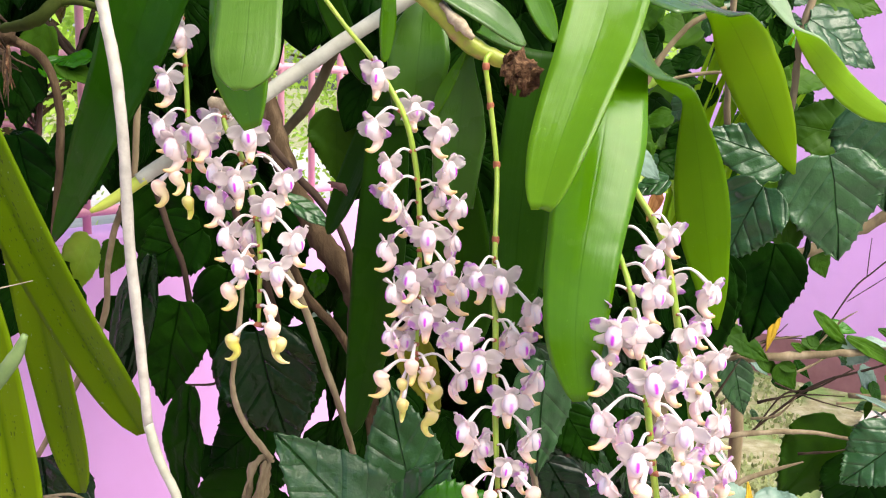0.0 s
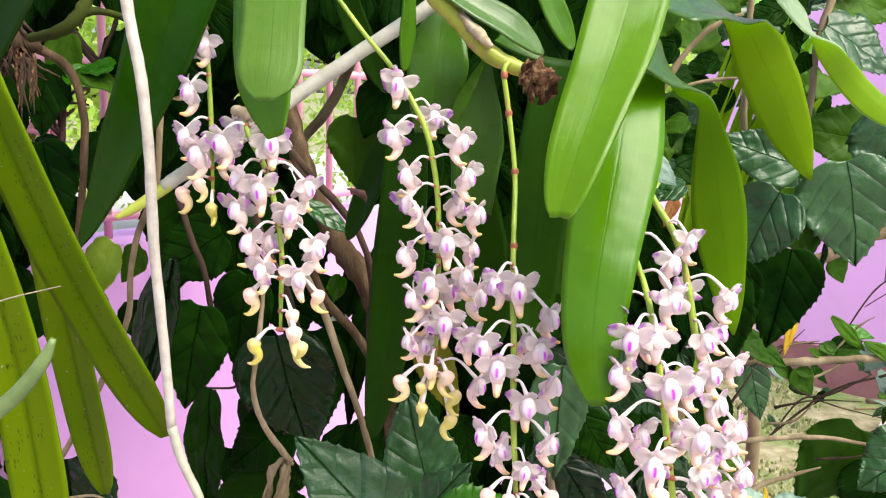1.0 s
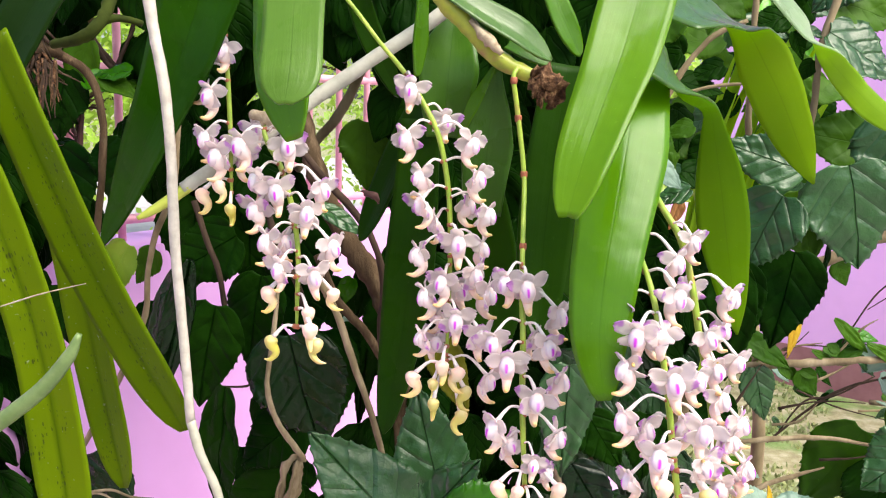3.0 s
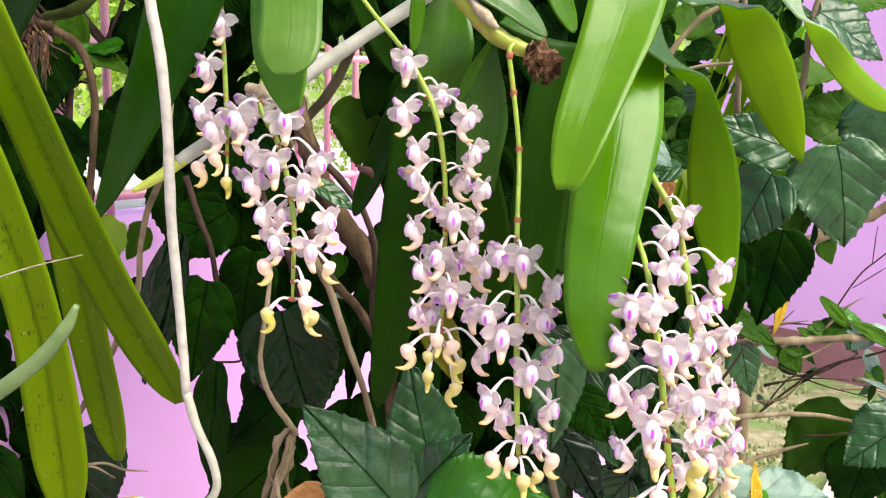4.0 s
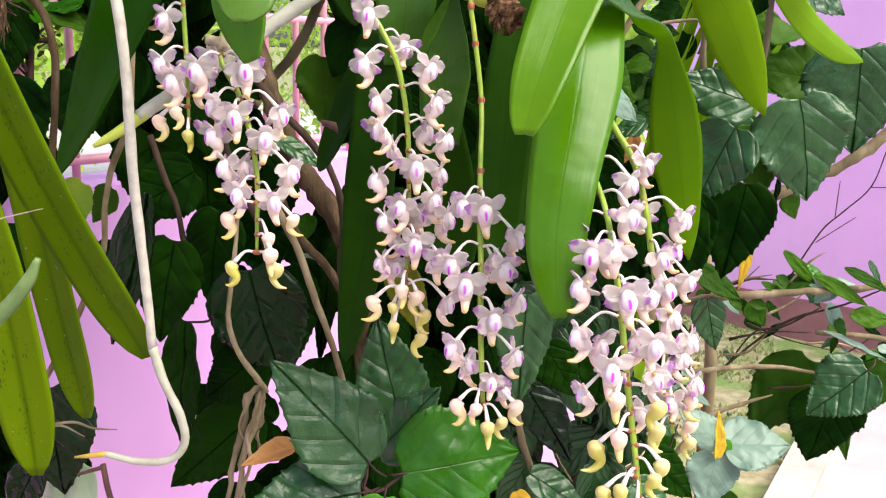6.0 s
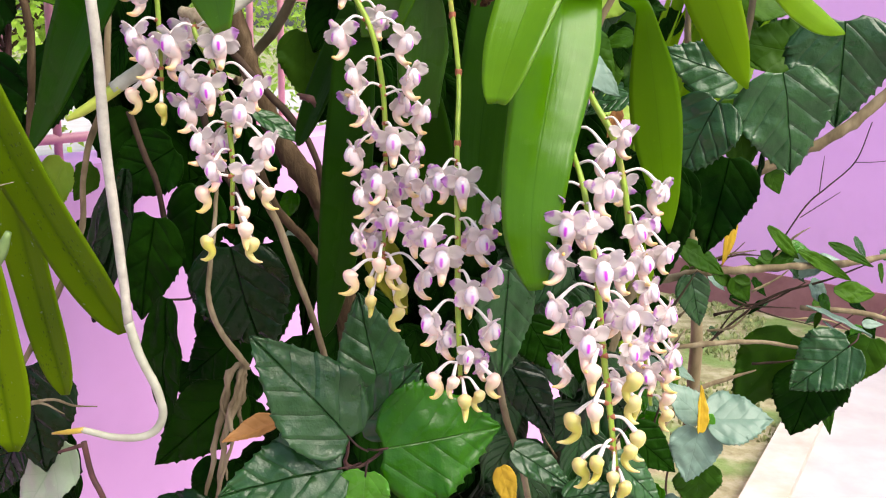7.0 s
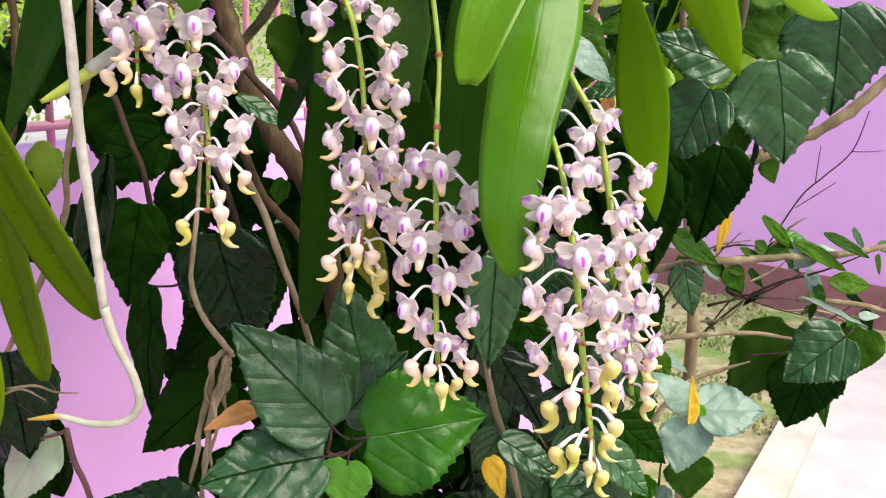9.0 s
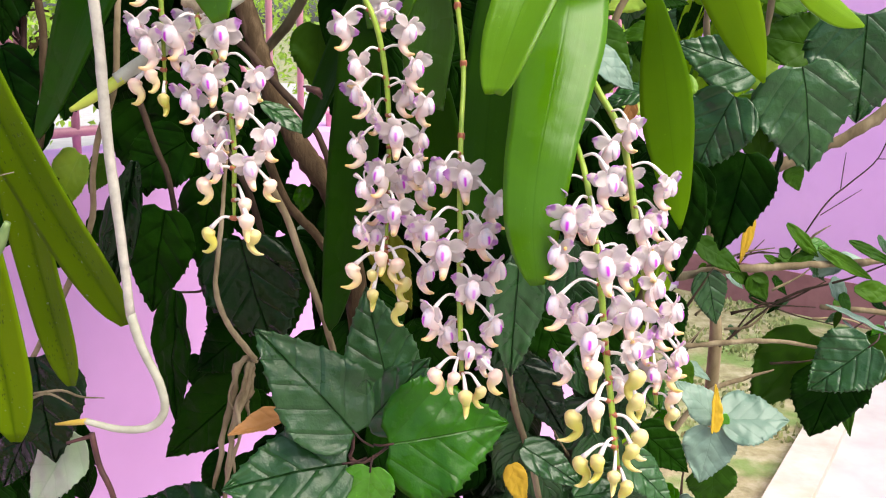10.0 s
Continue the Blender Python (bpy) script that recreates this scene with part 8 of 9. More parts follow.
rod("branch", hibiscus, [(-0.1576, 0.728, 1.0101), (-0.1673, 0.726, 1.0009), (-0.1724, 0.73, 0.9724), (-0.1821, 0.73, 0.9421), (-0.1879, 0.73, 0.9058), (-0.1976, 0.73, 0.8702), (-0.2139, 0.74, 0.8121)], [0.0023, 0.0027, 0.0025, 0.0023, 0.0020, 0.0018], BARK_TAN, n=24, wobble=0.22)
rod("branch", hibiscus, [(-0.1542, 0.73, 1.0095), (-0.1575, 0.73, 0.9999), (-0.1611, 0.73, 0.9784), (-0.1715, 0.725, 0.9504), (-0.176, 0.725, 0.9201), (-0.1837, 0.73, 0.878), (-0.1927, 0.74, 0.8016)], [0.0029, 0.0029, 0.0027, 0.0023, 0.0023, 0.0018], BARK_TAN, n=24, wobble=0.22)
rod("branch", hibiscus, [(-0.1569, 0.735, 1.0001), (-0.1585, 0.735, 0.9765), (-0.163, 0.735, 0.9628), (-0.1584, 0.735, 0.9412)], [0.0023, 0.0023, 0.0020, 0.0014], BARK_TAN, n=24, wobble=0.22)
rod("branch", hibiscus, [(-0.1563, 0.73, 1.0062), (-0.1503, 0.73, 1.005)], [0.0027, 0.0014], BARK_TAN, n=3)
rod("branch", hibiscus, [(-0.1571, 0.726, 1.0066), (-0.1626, 0.722, 0.9816), (-0.1682, 0.722, 0.9627), (-0.1659, 0.722, 0.9386), (-0.1783, 0.725, 0.8978), (-0.1941, 0.73, 0.8196)], [0.0016, 0.0018, 0.0016, 0.0013, 0.0013], BARK_TAN, n=20, wobble=0.22)
rod("branch", hibiscus, [(-0.1631, 0.726, 1.0053), (-0.1762, 0.726, 0.9739), (-0.1691, 0.724, 0.9537), (-0.1738, 0.724, 0.9317), (-0.1734, 0.726, 0.8976)], [0.0013, 0.0013, 0.0013, 0.0009], BARK_TAN, n=16, wobble=0.22)
rod("branch", hibiscus, [(-0.1482, 0.76, 1.1635), (-0.1287, 0.76, 1.125), (-0.1137, 0.76, 1.0807), (-0.0971, 0.76, 1.0348), (-0.0839, 0.78, 0.9653)], [0.0038, 0.0033, 0.0031, 0.0028, 0.0028], BARK_TAN, n=20, wobble=0.06)
rod("branch", hibiscus, [(-0.1588, 0.8, 1.1758), (-0.1408, 0.8, 1.1354), (-0.1097, 0.8, 1.1004), (-0.0922, 0.82, 1.0582)], [0.0045, 0.0040, 0.0040, 0.0035], BARK, n=20, wobble=0.06)
rod("branch", hibiscus, [(-0.2121, 0.8, 1.2394), (-0.1973, 0.8, 1.1844), (-0.1769, 0.8, 1.1441), (-0.1669, 0.82, 1.0868)], [0.0035, 0.0035, 0.0030, 0.0030], BARK_DARK, n=20, wobble=0.06)
rod("branch", hibiscus, [(-0.284, 0.82, 1.2192), (-0.2726, 0.82, 1.1832), (-0.2608, 0.82, 1.1518), (-0.2545, 0.82, 1.1142), (-0.2519, 0.82, 1.0868)], [0.0030, 0.0030, 0.0030, 0.0025, 0.0020], BARK_DARK, n=16, wobble=0.06)
rod("branch", hibiscus, [(-0.2609, 0.82, 1.0369), (-0.233, 0.82, 1.0394), (-0.2326, 0.82, 1.0485)], [0.0010, 0.0013, 0.0010], BARK_DARK, n=8)
rod("branch", hibiscus, [(-0.2817, 0.68, 0.9513), (-0.2765, 0.68, 0.9203), (-0.2641, 0.68, 0.8838), (-0.264, 0.72, 0.7376)], [0.0026, 0.0026, 0.0026, 0.0026], BARK_RED, n=12)
rod("branch", hibiscus, [(-0.2819, 0.68, 0.9487), (-0.3045, 0.68, 0.9406)], [0.0021, 0.0013], BARK_RED, n=5)
rod("branch", hibiscus, [(-0.3187, 0.66, 0.9934), (-0.2948, 0.66, 0.9976), (-0.2787, 0.66, 0.9931), (-0.2585, 0.66, 0.9933)], [0.0012, 0.0012, 0.0010, 0.0004], BARK_TAN, n=12)
rod("branch", hibiscus, [(-0.339, 0.66, 0.9773), (-0.3092, 0.66, 0.9939), (-0.2863, 0.66, 0.9853)], [0.0012, 0.0012, 0.0004], BARK_TAN, n=12)
rod("branch", hibiscus, [(-0.0503, 0.65, 1.0078), (-0.0493, 0.645, 0.974), (-0.0516, 0.645, 0.9617), (-0.0389, 0.65, 0.9576), (-0.0132, 0.66, 0.9764)], [0.0012, 0.0012, 0.0016, 0.0016, 0.0012], BARK_RED, n=14)
rod("branch", hibiscus, [(-0.0507, 0.645, 0.9618), (-0.0449, 0.66, 0.904), (-0.0463, 0.7, 0.7681)], [0.0017, 0.0021, 0.0025], BARK_RED, n=10)
rod("branch", hibiscus, [(0.0619, 0.82, 1.0234), (0.0692, 0.82, 0.9778), (0.0789, 0.82, 0.9313), (0.0936, 0.82, 0.89), (0.108, 0.83, 0.8284), (0.1278, 0.85, 0.7405)], [0.0031, 0.0031, 0.0031, 0.0031, 0.0031, 0.0031], BARK_TAN, n=24, wobble=0.05)
rod("branch", hibiscus, [(0.1051, 0.9, 0.9243), (0.1078, 0.9, 0.9851), (0.1242, 0.92, 1.021)], [0.0028, 0.0028, 0.0022], BARK_DARK, n=10)
rod("branch", hibiscus, [(0.1359, 0.95, 0.5205), (0.1369, 0.95, 0.7504), (0.1592, 0.95, 0.8653), (0.1896, 0.96, 0.9445), (0.2214, 0.97, 1.0351)], [0.0177, 0.0130, 0.0106, 0.0083, 0.0071], BARK_TAN, n=24, wobble=0.06)
rod("branch", hibiscus_side, [(0.2648, 1, 0.9477), (0.3221, 1, 0.9562), (0.3731, 1, 0.9602), (0.4217, 1, 0.9546), (0.4563, 1, 0.9578)], [0.0031, 0.0029, 0.0024, 0.0019, 0.0008], BARK_TAN, n=24, wobble=0.1)
rod("branch", hibiscus_side, [(0.2451, 1, 1.0281), (0.2887, 1, 1.0382), (0.3448, 1, 1.0448), (0.4067, 1, 1.0523), (0.4697, 1.02, 1.0535), (0.5518, 1.04, 1.0671)], [0.0050, 0.0050, 0.0044, 0.0041, 0.0038, 0.0031], BARK_TAN, n=30, wobble=0.1)
rod("branch", hibiscus_side, [(0.2488, 1, 1.1323), (0.3093, 1, 1.1474), (0.3568, 1, 1.1619), (0.4083, 1, 1.1887), (0.4521, 1, 1.2208), (0.5033, 1, 1.2761)], [0.0056, 0.0059, 0.0059, 0.0059, 0.0059, 0.0059], BARK_TAN, n=30, wobble=0.1)
rod("branch", hibiscus_side, [(0.3889, 1.04, 1.0583), (0.4178, 1.04, 1.113), (0.4403, 1.04, 1.1369), (0.4678, 1.04, 1.1671), (0.4804, 1.04, 1.2121)], [0.00102, 0.00102, 0.0009, 0.00078, 0.0006], BARK_DARK, n=20)
rod("branch", hibiscus_side, [(0.4316, 1.04, 1.13), (0.4319, 1.04, 1.1528), (0.4326, 1.04, 1.1721)], [0.0006, 0.0006, 0.00036], BARK_DARK, n=6)
rod("branch", hibiscus_side, [(0.4131, 1.04, 1.0996), (0.4365, 1.04, 1.1171), (0.455, 1.04, 1.131)], [0.0006, 0.0006, 0.00036], BARK_DARK, n=6)
rod("branch", hibiscus_side, [(0.468, 1.04, 1.1659), (0.4867, 1.04, 1.1666), (0.5021, 1.04, 1.1685)], [0.00054, 0.00048, 0.0003], BARK_DARK, n=6)
rod("branch", hibiscus_side, [(0.3136, 1.03, 0.9397), (0.3586, 1.03, 0.9841), (0.3949, 1.03, 1.0101), (0.4507, 1.03, 1.0298), (0.5106, 1.03, 1.0596)], [0.0014, 0.0015, 0.0016, 0.0012, 0.0008], BARK_DARK, n=20, wobble=0.08)
rod("branch", hibiscus_side, [(0.3277, 1.05, 0.9406), (0.3568, 1.05, 0.9849), (0.3891, 1.05, 0.9935), (0.4323, 1.05, 1.02)], [0.001, 0.0011, 0.0012, 0.0008], BARK_DARK, n=20, wobble=0.08)
rod("branch", hibiscus_side, [(0.2492, 1, 0.8188), (0.296, 1, 0.8899), (0.3394, 1, 0.9135), (0.3704, 1, 0.9256)], [0.0037, 0.0035, 0.0026, 0.0008], BARK_TAN, n=14, wobble=0.06)
rod("branch", hibiscus_side, [(0.4329, 1.06, 0.9856), (0.5067, 1.06, 0.9822), (0.5758, 1.06, 0.9643)], [0.0033, 0.0033, 0.0026], BARK_TAN, n=10, wobble=0.05)
rod("trunk", hibiscus_side, [(0.3322, 1.3, 1.1018), (0.3551, 1.3, 0.9861), (0.3707, 1.3, 0.8474), (0.3726, 1.3, 0.663), (0.4007, 1.3, 0.2578), (0.4808, 1.3, -0.7434)], [0.0064, 0.0080, 0.0088, 0.0097, 0.0105, 0.0129], BARK_PALE, n=30, wobble=0.06, sides=12)
rod("branch", hibiscus_side, [(0.3365, 0.98, 1.4566), (0.3341, 0.98, 1.4346), (0.3201, 0.98, 1.3815), (0.3191, 0.98, 1.3361), (0.3198, 0.99, 1.2868)], [0.0038, 0.0038, 0.0036, 0.0034, 0.003], BARK_PALE, n=20, wobble=0.08)
rod("branch", hibiscus_side, [(0.2598, 1.05, 1.4146), (0.2237, 1.05, 1.3965), (0.1917, 1.05, 1.3566), (0.1637, 1.05, 1.2985)], [0.0024, 0.0032, 0.0036, 0.0036], BARK_PALE, n=16, wobble=0.08)
rod("branch", hibiscus_side, [(0.1987, 1.03, 1.3355), (0.2282, 1.03, 1.3429), (0.2608, 1.03, 1.3461)], [0.0020, 0.0019, 0.0017], BARK_PALE, n=8, wobble=0.08)
rod("branch", hibiscus_side, [(0.268, 1.06, 1.4608), (0.2694, 1.06, 1.4186), (0.2691, 1.06, 1.3512), (0.2745, 1.07, 1.2821)], [0.0037, 0.0037, 0.0033, 0.0033], BARK_PALE, n=16, wobble=0.08)
rod("twig", hibiscus, [(-0.468, 0.95, 1.2141), (-0.4683, 0.95, 1.2627), (-0.4673, 0.95, 1.2986), (-0.4783, 0.95, 1.319)], [0.0024, 0.0024, 0.0021, 0.0012], BARK_DARK, n=12, wobble=0.06)
rod("twig", hibiscus, [(-0.4673, 0.95, 1.2974), (-0.4555, 0.95, 1.3078), (-0.4445, 0.95, 1.317)], [0.0015, 0.0013, 0.0009], BARK_DARK, n=6, wobble=0.06)
rod("twig", hibiscus, [(-0.4688, 0.95, 1.2657), (-0.4851, 0.95, 1.2831), (-0.4932, 0.95, 1.3097)], [0.0015, 0.0013, 0.0009], BARK_DARK, n=6, wobble=0.06)
rod("twig", hibiscus, [(-0.4447, 0.93, 1.3795), (-0.4274, 0.93, 1.3572), (-0.4128, 0.93, 1.3433), (-0.403, 0.93, 1.3606), (-0.3901, 0.93, 1.3862)], [0.0035, 0.0035, 0.0029, 0.0023, 0.0017], BARK_DARK, n=14, wobble=0.06)
rod("twig", hibiscus, [(-0.4128, 0.93, 1.3433), (-0.4115, 0.93, 1.3302)], [0.0023, 0.0017], BARK_DARK, n=4)
net_leaf(hibiscus, (-0.4306, 0.9, 1.3334), (-0.3838, 0.9, 1.3235), 0.0334, (0, -0.6, 0.7), HIB_GREEN, seed=317)
net_leaf(hibiscus, (-0.3803, 0.9, 1.3402), (-0.4245, 0.9, 1.338), 0.0256, (0, -0.6, 0.7), HIB_GREEN, seed=318)
net_leaf(hibiscus, (-0.5073, 0.97, 1.2606), (-0.4746, 0.97, 1.2647), 0.0180, (0, -0.4, 0.9), HIB_SHADED, seed=319)
rod("twig", hibiscus_side, [(0.473, 1.1822, 0.8968), (0.5183, 1.1822, 0.9225), (0.5497, 1.1822, 0.947)], [0.0016, 0.0012, 0.0006], BARK_DARK, sides=5, n=10, wobble=0.12, seed=0)
rod("twig", hibiscus_side, [(0.5762, 1.2707, 0.8626), (0.6128, 1.2707, 0.9092), (0.6445, 1.2707, 0.96)], [0.0015, 0.0015, 0.0006], BARK_PALE, sides=5, n=10, wobble=0.12, seed=1)
rod("twig", hibiscus_side, [(0.2849, 1.0059, 1.042), (0.3249, 1.0059, 1.0601), (0.3578, 1.0059, 1.0669)], [0.0016, 0.0012, 0.0005], BARK_TAN, sides=5, n=10, wobble=0.12, seed=2)
rod("twig", hibiscus_side, [(0.4666, 1.0815, 0.9067), (0.5128, 1.0815, 0.9105), (0.5509, 1.0815, 0.9174)], [0.0018, 0.0010, 0.0005], BARK_PALE, sides=5, n=10, wobble=0.12, seed=3)
rod("twig", hibiscus_side, [(0.4652, 1.3171, 0.8179), (0.521, 1.3171, 0.8355), (0.5663, 1.3171, 0.854)], [0.0021, 0.0013, 0.0007], BARK_TAN, sides=5, n=10, wobble=0.12, seed=4)
rod("twig", hibiscus_side, [(0.348, 1.1318, 1.0232), (0.373, 1.1318, 1.0315), (0.4048, 1.1318, 1.0315)], [0.0017, 0.0015, 0.0006], BARK_DARK, sides=5, n=10, wobble=0.12, seed=5)
rod("twig", hibiscus_side, [(0.4336, 1.2679, 0.9462), (0.4652, 1.2679, 0.9653), (0.4836, 1.2679, 0.9812)], [0.0019, 0.0015, 0.0006], BARK_TAN, sides=5, n=10, wobble=0.12, seed=6)
rod("twig", hibiscus_side, [(0.3169, 1.0264, 0.9624), (0.3462, 1.0264, 0.9686), (0.3646, 1.0264, 0.991)], [0.0016, 0.0015, 0.0005], BARK_TAN, sides=5, n=10, wobble=0.12, seed=7)
rod("twig", hibiscus_side, [(0.3807, 1.0536, 0.9136), (0.4303, 1.0536, 0.921), (0.4828, 1.0536, 0.9425)], [0.0017, 0.0011, 0.0005], BARK_DARK, sides=5, n=10, wobble=0.12, seed=8)
rod("twig", hibiscus_side, [(0.321, 1.0215, 0.9836), (0.3642, 1.0215, 0.995), (0.415, 1.0215, 0.9962)], [0.0018, 0.0010, 0.0005], BARK_DARK, sides=5, n=10, wobble=0.12, seed=9)
rod("twig", hibiscus_side, [(0.5081, 1.1967, 0.8905), (0.5597, 1.1967, 0.8871), (0.6151, 1.1967, 0.8929)], [0.0020, 0.0015, 0.0006], BARK_DARK, sides=5, n=10, wobble=0.12, seed=10)
rod("twig", hibiscus_side, [(0.4943, 1.0783, 0.9216), (0.5153, 1.0783, 0.9165), (0.544, 1.0783, 0.9234)], [0.0019, 0.0014, 0.0005], BARK_PALE, sides=5, n=10, wobble=0.12, seed=11)
rod("twig", hibiscus_side, [(0.3771, 1.1558, 0.9661), (0.4275, 1.1558, 0.947), (0.488, 1.1558, 0.9341)], [0.0017, 0.0010, 0.0006], BARK_DARK, sides=5, n=10, wobble=0.12, seed=12)
rod("twig", hibiscus_side, [(0.3268, 1.1603, 0.9518), (0.3538, 1.1603, 1.002), (0.3873, 1.1603, 1.0424)], [0.0013, 0.0011, 0.0006], BARK_DARK, sides=5, n=10, wobble=0.12, seed=13)
rod("twig", hibiscus_side, [(0.4875, 1.2485, 0.9133), (0.5355, 1.2485, 0.9151), (0.5839, 1.2485, 0.8944)], [0.0021, 0.0013, 0.0006], BARK_PALE, sides=5, n=10, wobble=0.12, seed=14)
rod("twig", hibiscus_side, [(0.3944, 1.0669, 1.0405), (0.4182, 1.0669, 1.0701), (0.4355, 1.0669, 1.0832)], [0.0015, 0.0012, 0.0005], BARK_TAN, sides=5, n=10, wobble=0.12, seed=15)
net_leaf(hibiscus_side, (0.5501, 1.1342, 1.0262), (0.5592, 1.1342, 1.0008), 0.0138, (0.47, -0.7, 0.6), HIB_OLIVE, seed=320)
net_leaf(hibiscus_side, (0.4672, 1.116, 0.9789), (0.4886, 1.116, 0.9641), 0.0143, (0.03, -0.7, 0.6), HIB_OLIVE, seed=321)
net_leaf(hibiscus_side, (0.3009, 1.0928, 1.0243), (0.294, 1.0928, 1.0014), 0.0104, (0.19, -0.7, 0.6), HIB_OLIVE, seed=322)
net_leaf(hibiscus_side, (0.3898, 1.2146, 0.9527), (0.4199, 1.2146, 0.94), 0.0140, (-0.44, -0.7, 0.6), HIB_SHADED, seed=323)
net_leaf(hibiscus_side, (0.5333, 1.2216, 0.8579), (0.5062, 1.2216, 0.8267), 0.0167, (-0.34, -0.7, 0.6), HIB_PALE, seed=324)
net_leaf(hibiscus_side, (0.445, 1.1394, 1.0125), (0.4817, 1.1394, 1.0135), 0.0143, (-0.23, -0.7, 0.6), HIB_OLIVE, seed=325)
net_leaf(hibiscus_side, (0.5368, 1.1795, 0.9641), (0.562, 1.1795, 0.9509), 0.0145, (0.43, -0.7, 0.6), HIB_SHADED, seed=326)
net_leaf(hibiscus_side, (0.3205, 1.2002, 1.0267), (0.3396, 1.2002, 0.9863), 0.0153, (-0.41, -0.7, 0.6), HIB_OLIVE, seed=327)
net_leaf(hibiscus_side, (0.4038, 1.1117, 0.9773), (0.3861, 1.1117, 0.9586), 0.0096, (-0.44, -0.7, 0.6), HIB_SHADED, seed=328)
net_leaf(hibiscus_side, (0.4159, 1.1919, 1.013), (0.4461, 1.1919, 1.0031), 0.0156, (0.04, -0.7, 0.6), HIB_OLIVE, seed=329)
net_leaf(hibiscus_side, (0.4374, 1.0103, 0.9955), (0.4342, 1.0103, 0.9748), 0.0088, (-0.29, -0.7, 0.6), HIB_OLIVE, seed=330)
net_leaf(hibiscus_side, (0.4829, 1.2979, 1.0118), (0.5237, 1.2979, 1.0017), 0.0206, (-0.31, -0.7, 0.6), HIB_GREEN, seed=331)
net_leaf(hibiscus_side, (0.4811, 1.1604, 1.0256), (0.5181, 1.1604, 1.0211), 0.0138, (0.03, -0.7, 0.6), HIB_PALE, seed=332)
net_leaf(hibiscus_side, (0.4021, 1.0217, 1.0501), (0.4225, 1.0217, 1.0271), 0.0143, (0.02, -0.7, 0.6), HIB_GREY, seed=333)
net_leaf(hibiscus_side, (0.4531, 1.0581, 0.9786), (0.4405, 1.0581, 0.9666), 0.0090, (0.34, -0.7, 0.6), HIB_GREY, seed=334)
net_leaf(hibiscus_side, (0.463, 1.2891, 0.9898), (0.5047, 1.2891, 1.0009), 0.0221, (0.42, -0.7, 0.6), HIB_SHADED, seed=335)
net_leaf(hibiscus_side, (0.5712, 1.2023, 0.934), (0.5891, 1.2023, 0.9017), 0.0190, (-0.22, -0.7, 0.6), HIB_SHADED, seed=336)
net_leaf(hibiscus_side, (0.5206, 1.1164, 0.9061), (0.551, 1.1164, 0.9117), 0.0117, (0.45, -0.7, 0.6), HIB_SHADED, seed=337)
net_leaf(hibiscus_side, (0.5818, 1.2106, 1.0219), (0.6106, 1.2106, 1.0159), 0.0166, (0.24, -0.7, 0.6), HIB_GREEN, seed=338)
net_leaf(hibiscus_side, (0.5434, 1.1437, 0.9422), (0.57, 1.1437, 0.9457), 0.0133, (-0.46, -0.7, 0.6), HIB_PALE, seed=339)
net_leaf(hibiscus_side, (0.6454, 1.281, 0.8636), (0.6758, 1.281, 0.8447), 0.0188, (0.43, -0.7, 0.6), HIB_GREEN, seed=340)
net_leaf(hibiscus_side, (0.3296, 1.0986, 1.0143), (0.3531, 1.0986, 0.994), 0.0173, (0.44, -0.7, 0.6), HIB_PALE, seed=341)
net_leaf(hibiscus_side, (0.5069, 1.1652, 0.9093), (0.5309, 1.1652, 0.908), 0.0093, (0.17, -0.7, 0.6), HIB_GREEN, seed=342)
net_leaf(hibiscus_side, (0.2891, 1.0223, 1.0309), (0.3131, 1.0223, 1.0151), 0.0127, (0.03, -0.7, 0.6), HIB_GREY, seed=343)
net_leaf(hibiscus_side, (0.4451, 1.2266, 0.9472), (0.4297, 1.2266, 0.9321), 0.0094, (-0.34, -0.7, 0.6), HIB_GREY, seed=344)
net_leaf(hibiscus_side, (0.4378, 1.2844, 0.9612), (0.4625, 1.2844, 0.9349), 0.0193, (0.44, -0.7, 0.6), HIB_SHADED, seed=345)
net_leaf(hibiscus_side, (0.4422, 1.0236, 1.0135), (0.4561, 1.0236, 0.9878), 0.0134, (-0.13, -0.7, 0.6), HIB_GREEN, seed=346)
net_leaf(hibiscus_side, (0.5182, 1.0945, 0.9561), (0.5102, 1.0945, 0.9259), 0.0163, (0.32, -0.7, 0.6), HIB_GREEN, seed=347)
net_leaf(hibiscus_side, (0.574, 1.2836, 1.0279), (0.6002, 1.2836, 0.9946), 0.0160, (0.39, -0.7, 0.6), HIB_GREY, seed=348)
net_leaf(hibiscus_side, (0.5027, 1.0931, 0.9416), (0.5286, 1.0931, 0.9434), 0.0152, (0.47, -0.7, 0.6), HIB_SHADED, seed=349)
net_leaf(hibiscus_side, (0.3769, 1.2566, 0.895), (0.3932, 1.2566, 0.8756), 0.0083, (-0.25, -0.7, 0.6), HIB_GREY, seed=350)
rod("twig", hibiscus_side, [(0.1806, 0.965, 0.7762), (0.1658, 0.965, 0.7978), (0.1472, 0.965, 0.8243)], [0.0020, 0.0012, 0.0005], BARK_DARK, sides=5, n=10, wobble=0.12, seed=40)
rod("twig", hibiscus_side, [(0.1962, 0.9567, 0.8849), (0.1776, 0.9567, 0.9129), (0.1488, 0.9567, 0.9385)], [0.0022, 0.0015, 0.0005], BARK_DARK, sides=5, n=10, wobble=0.12, seed=41)
rod("twig", hibiscus_side, [(0.2019, 0.9374, 0.8258), (0.2208, 0.9374, 0.8435), (0.2329, 0.9374, 0.8549)], [0.0020, 0.0013, 0.0005], BARK_TAN, sides=5, n=10, wobble=0.12, seed=42)
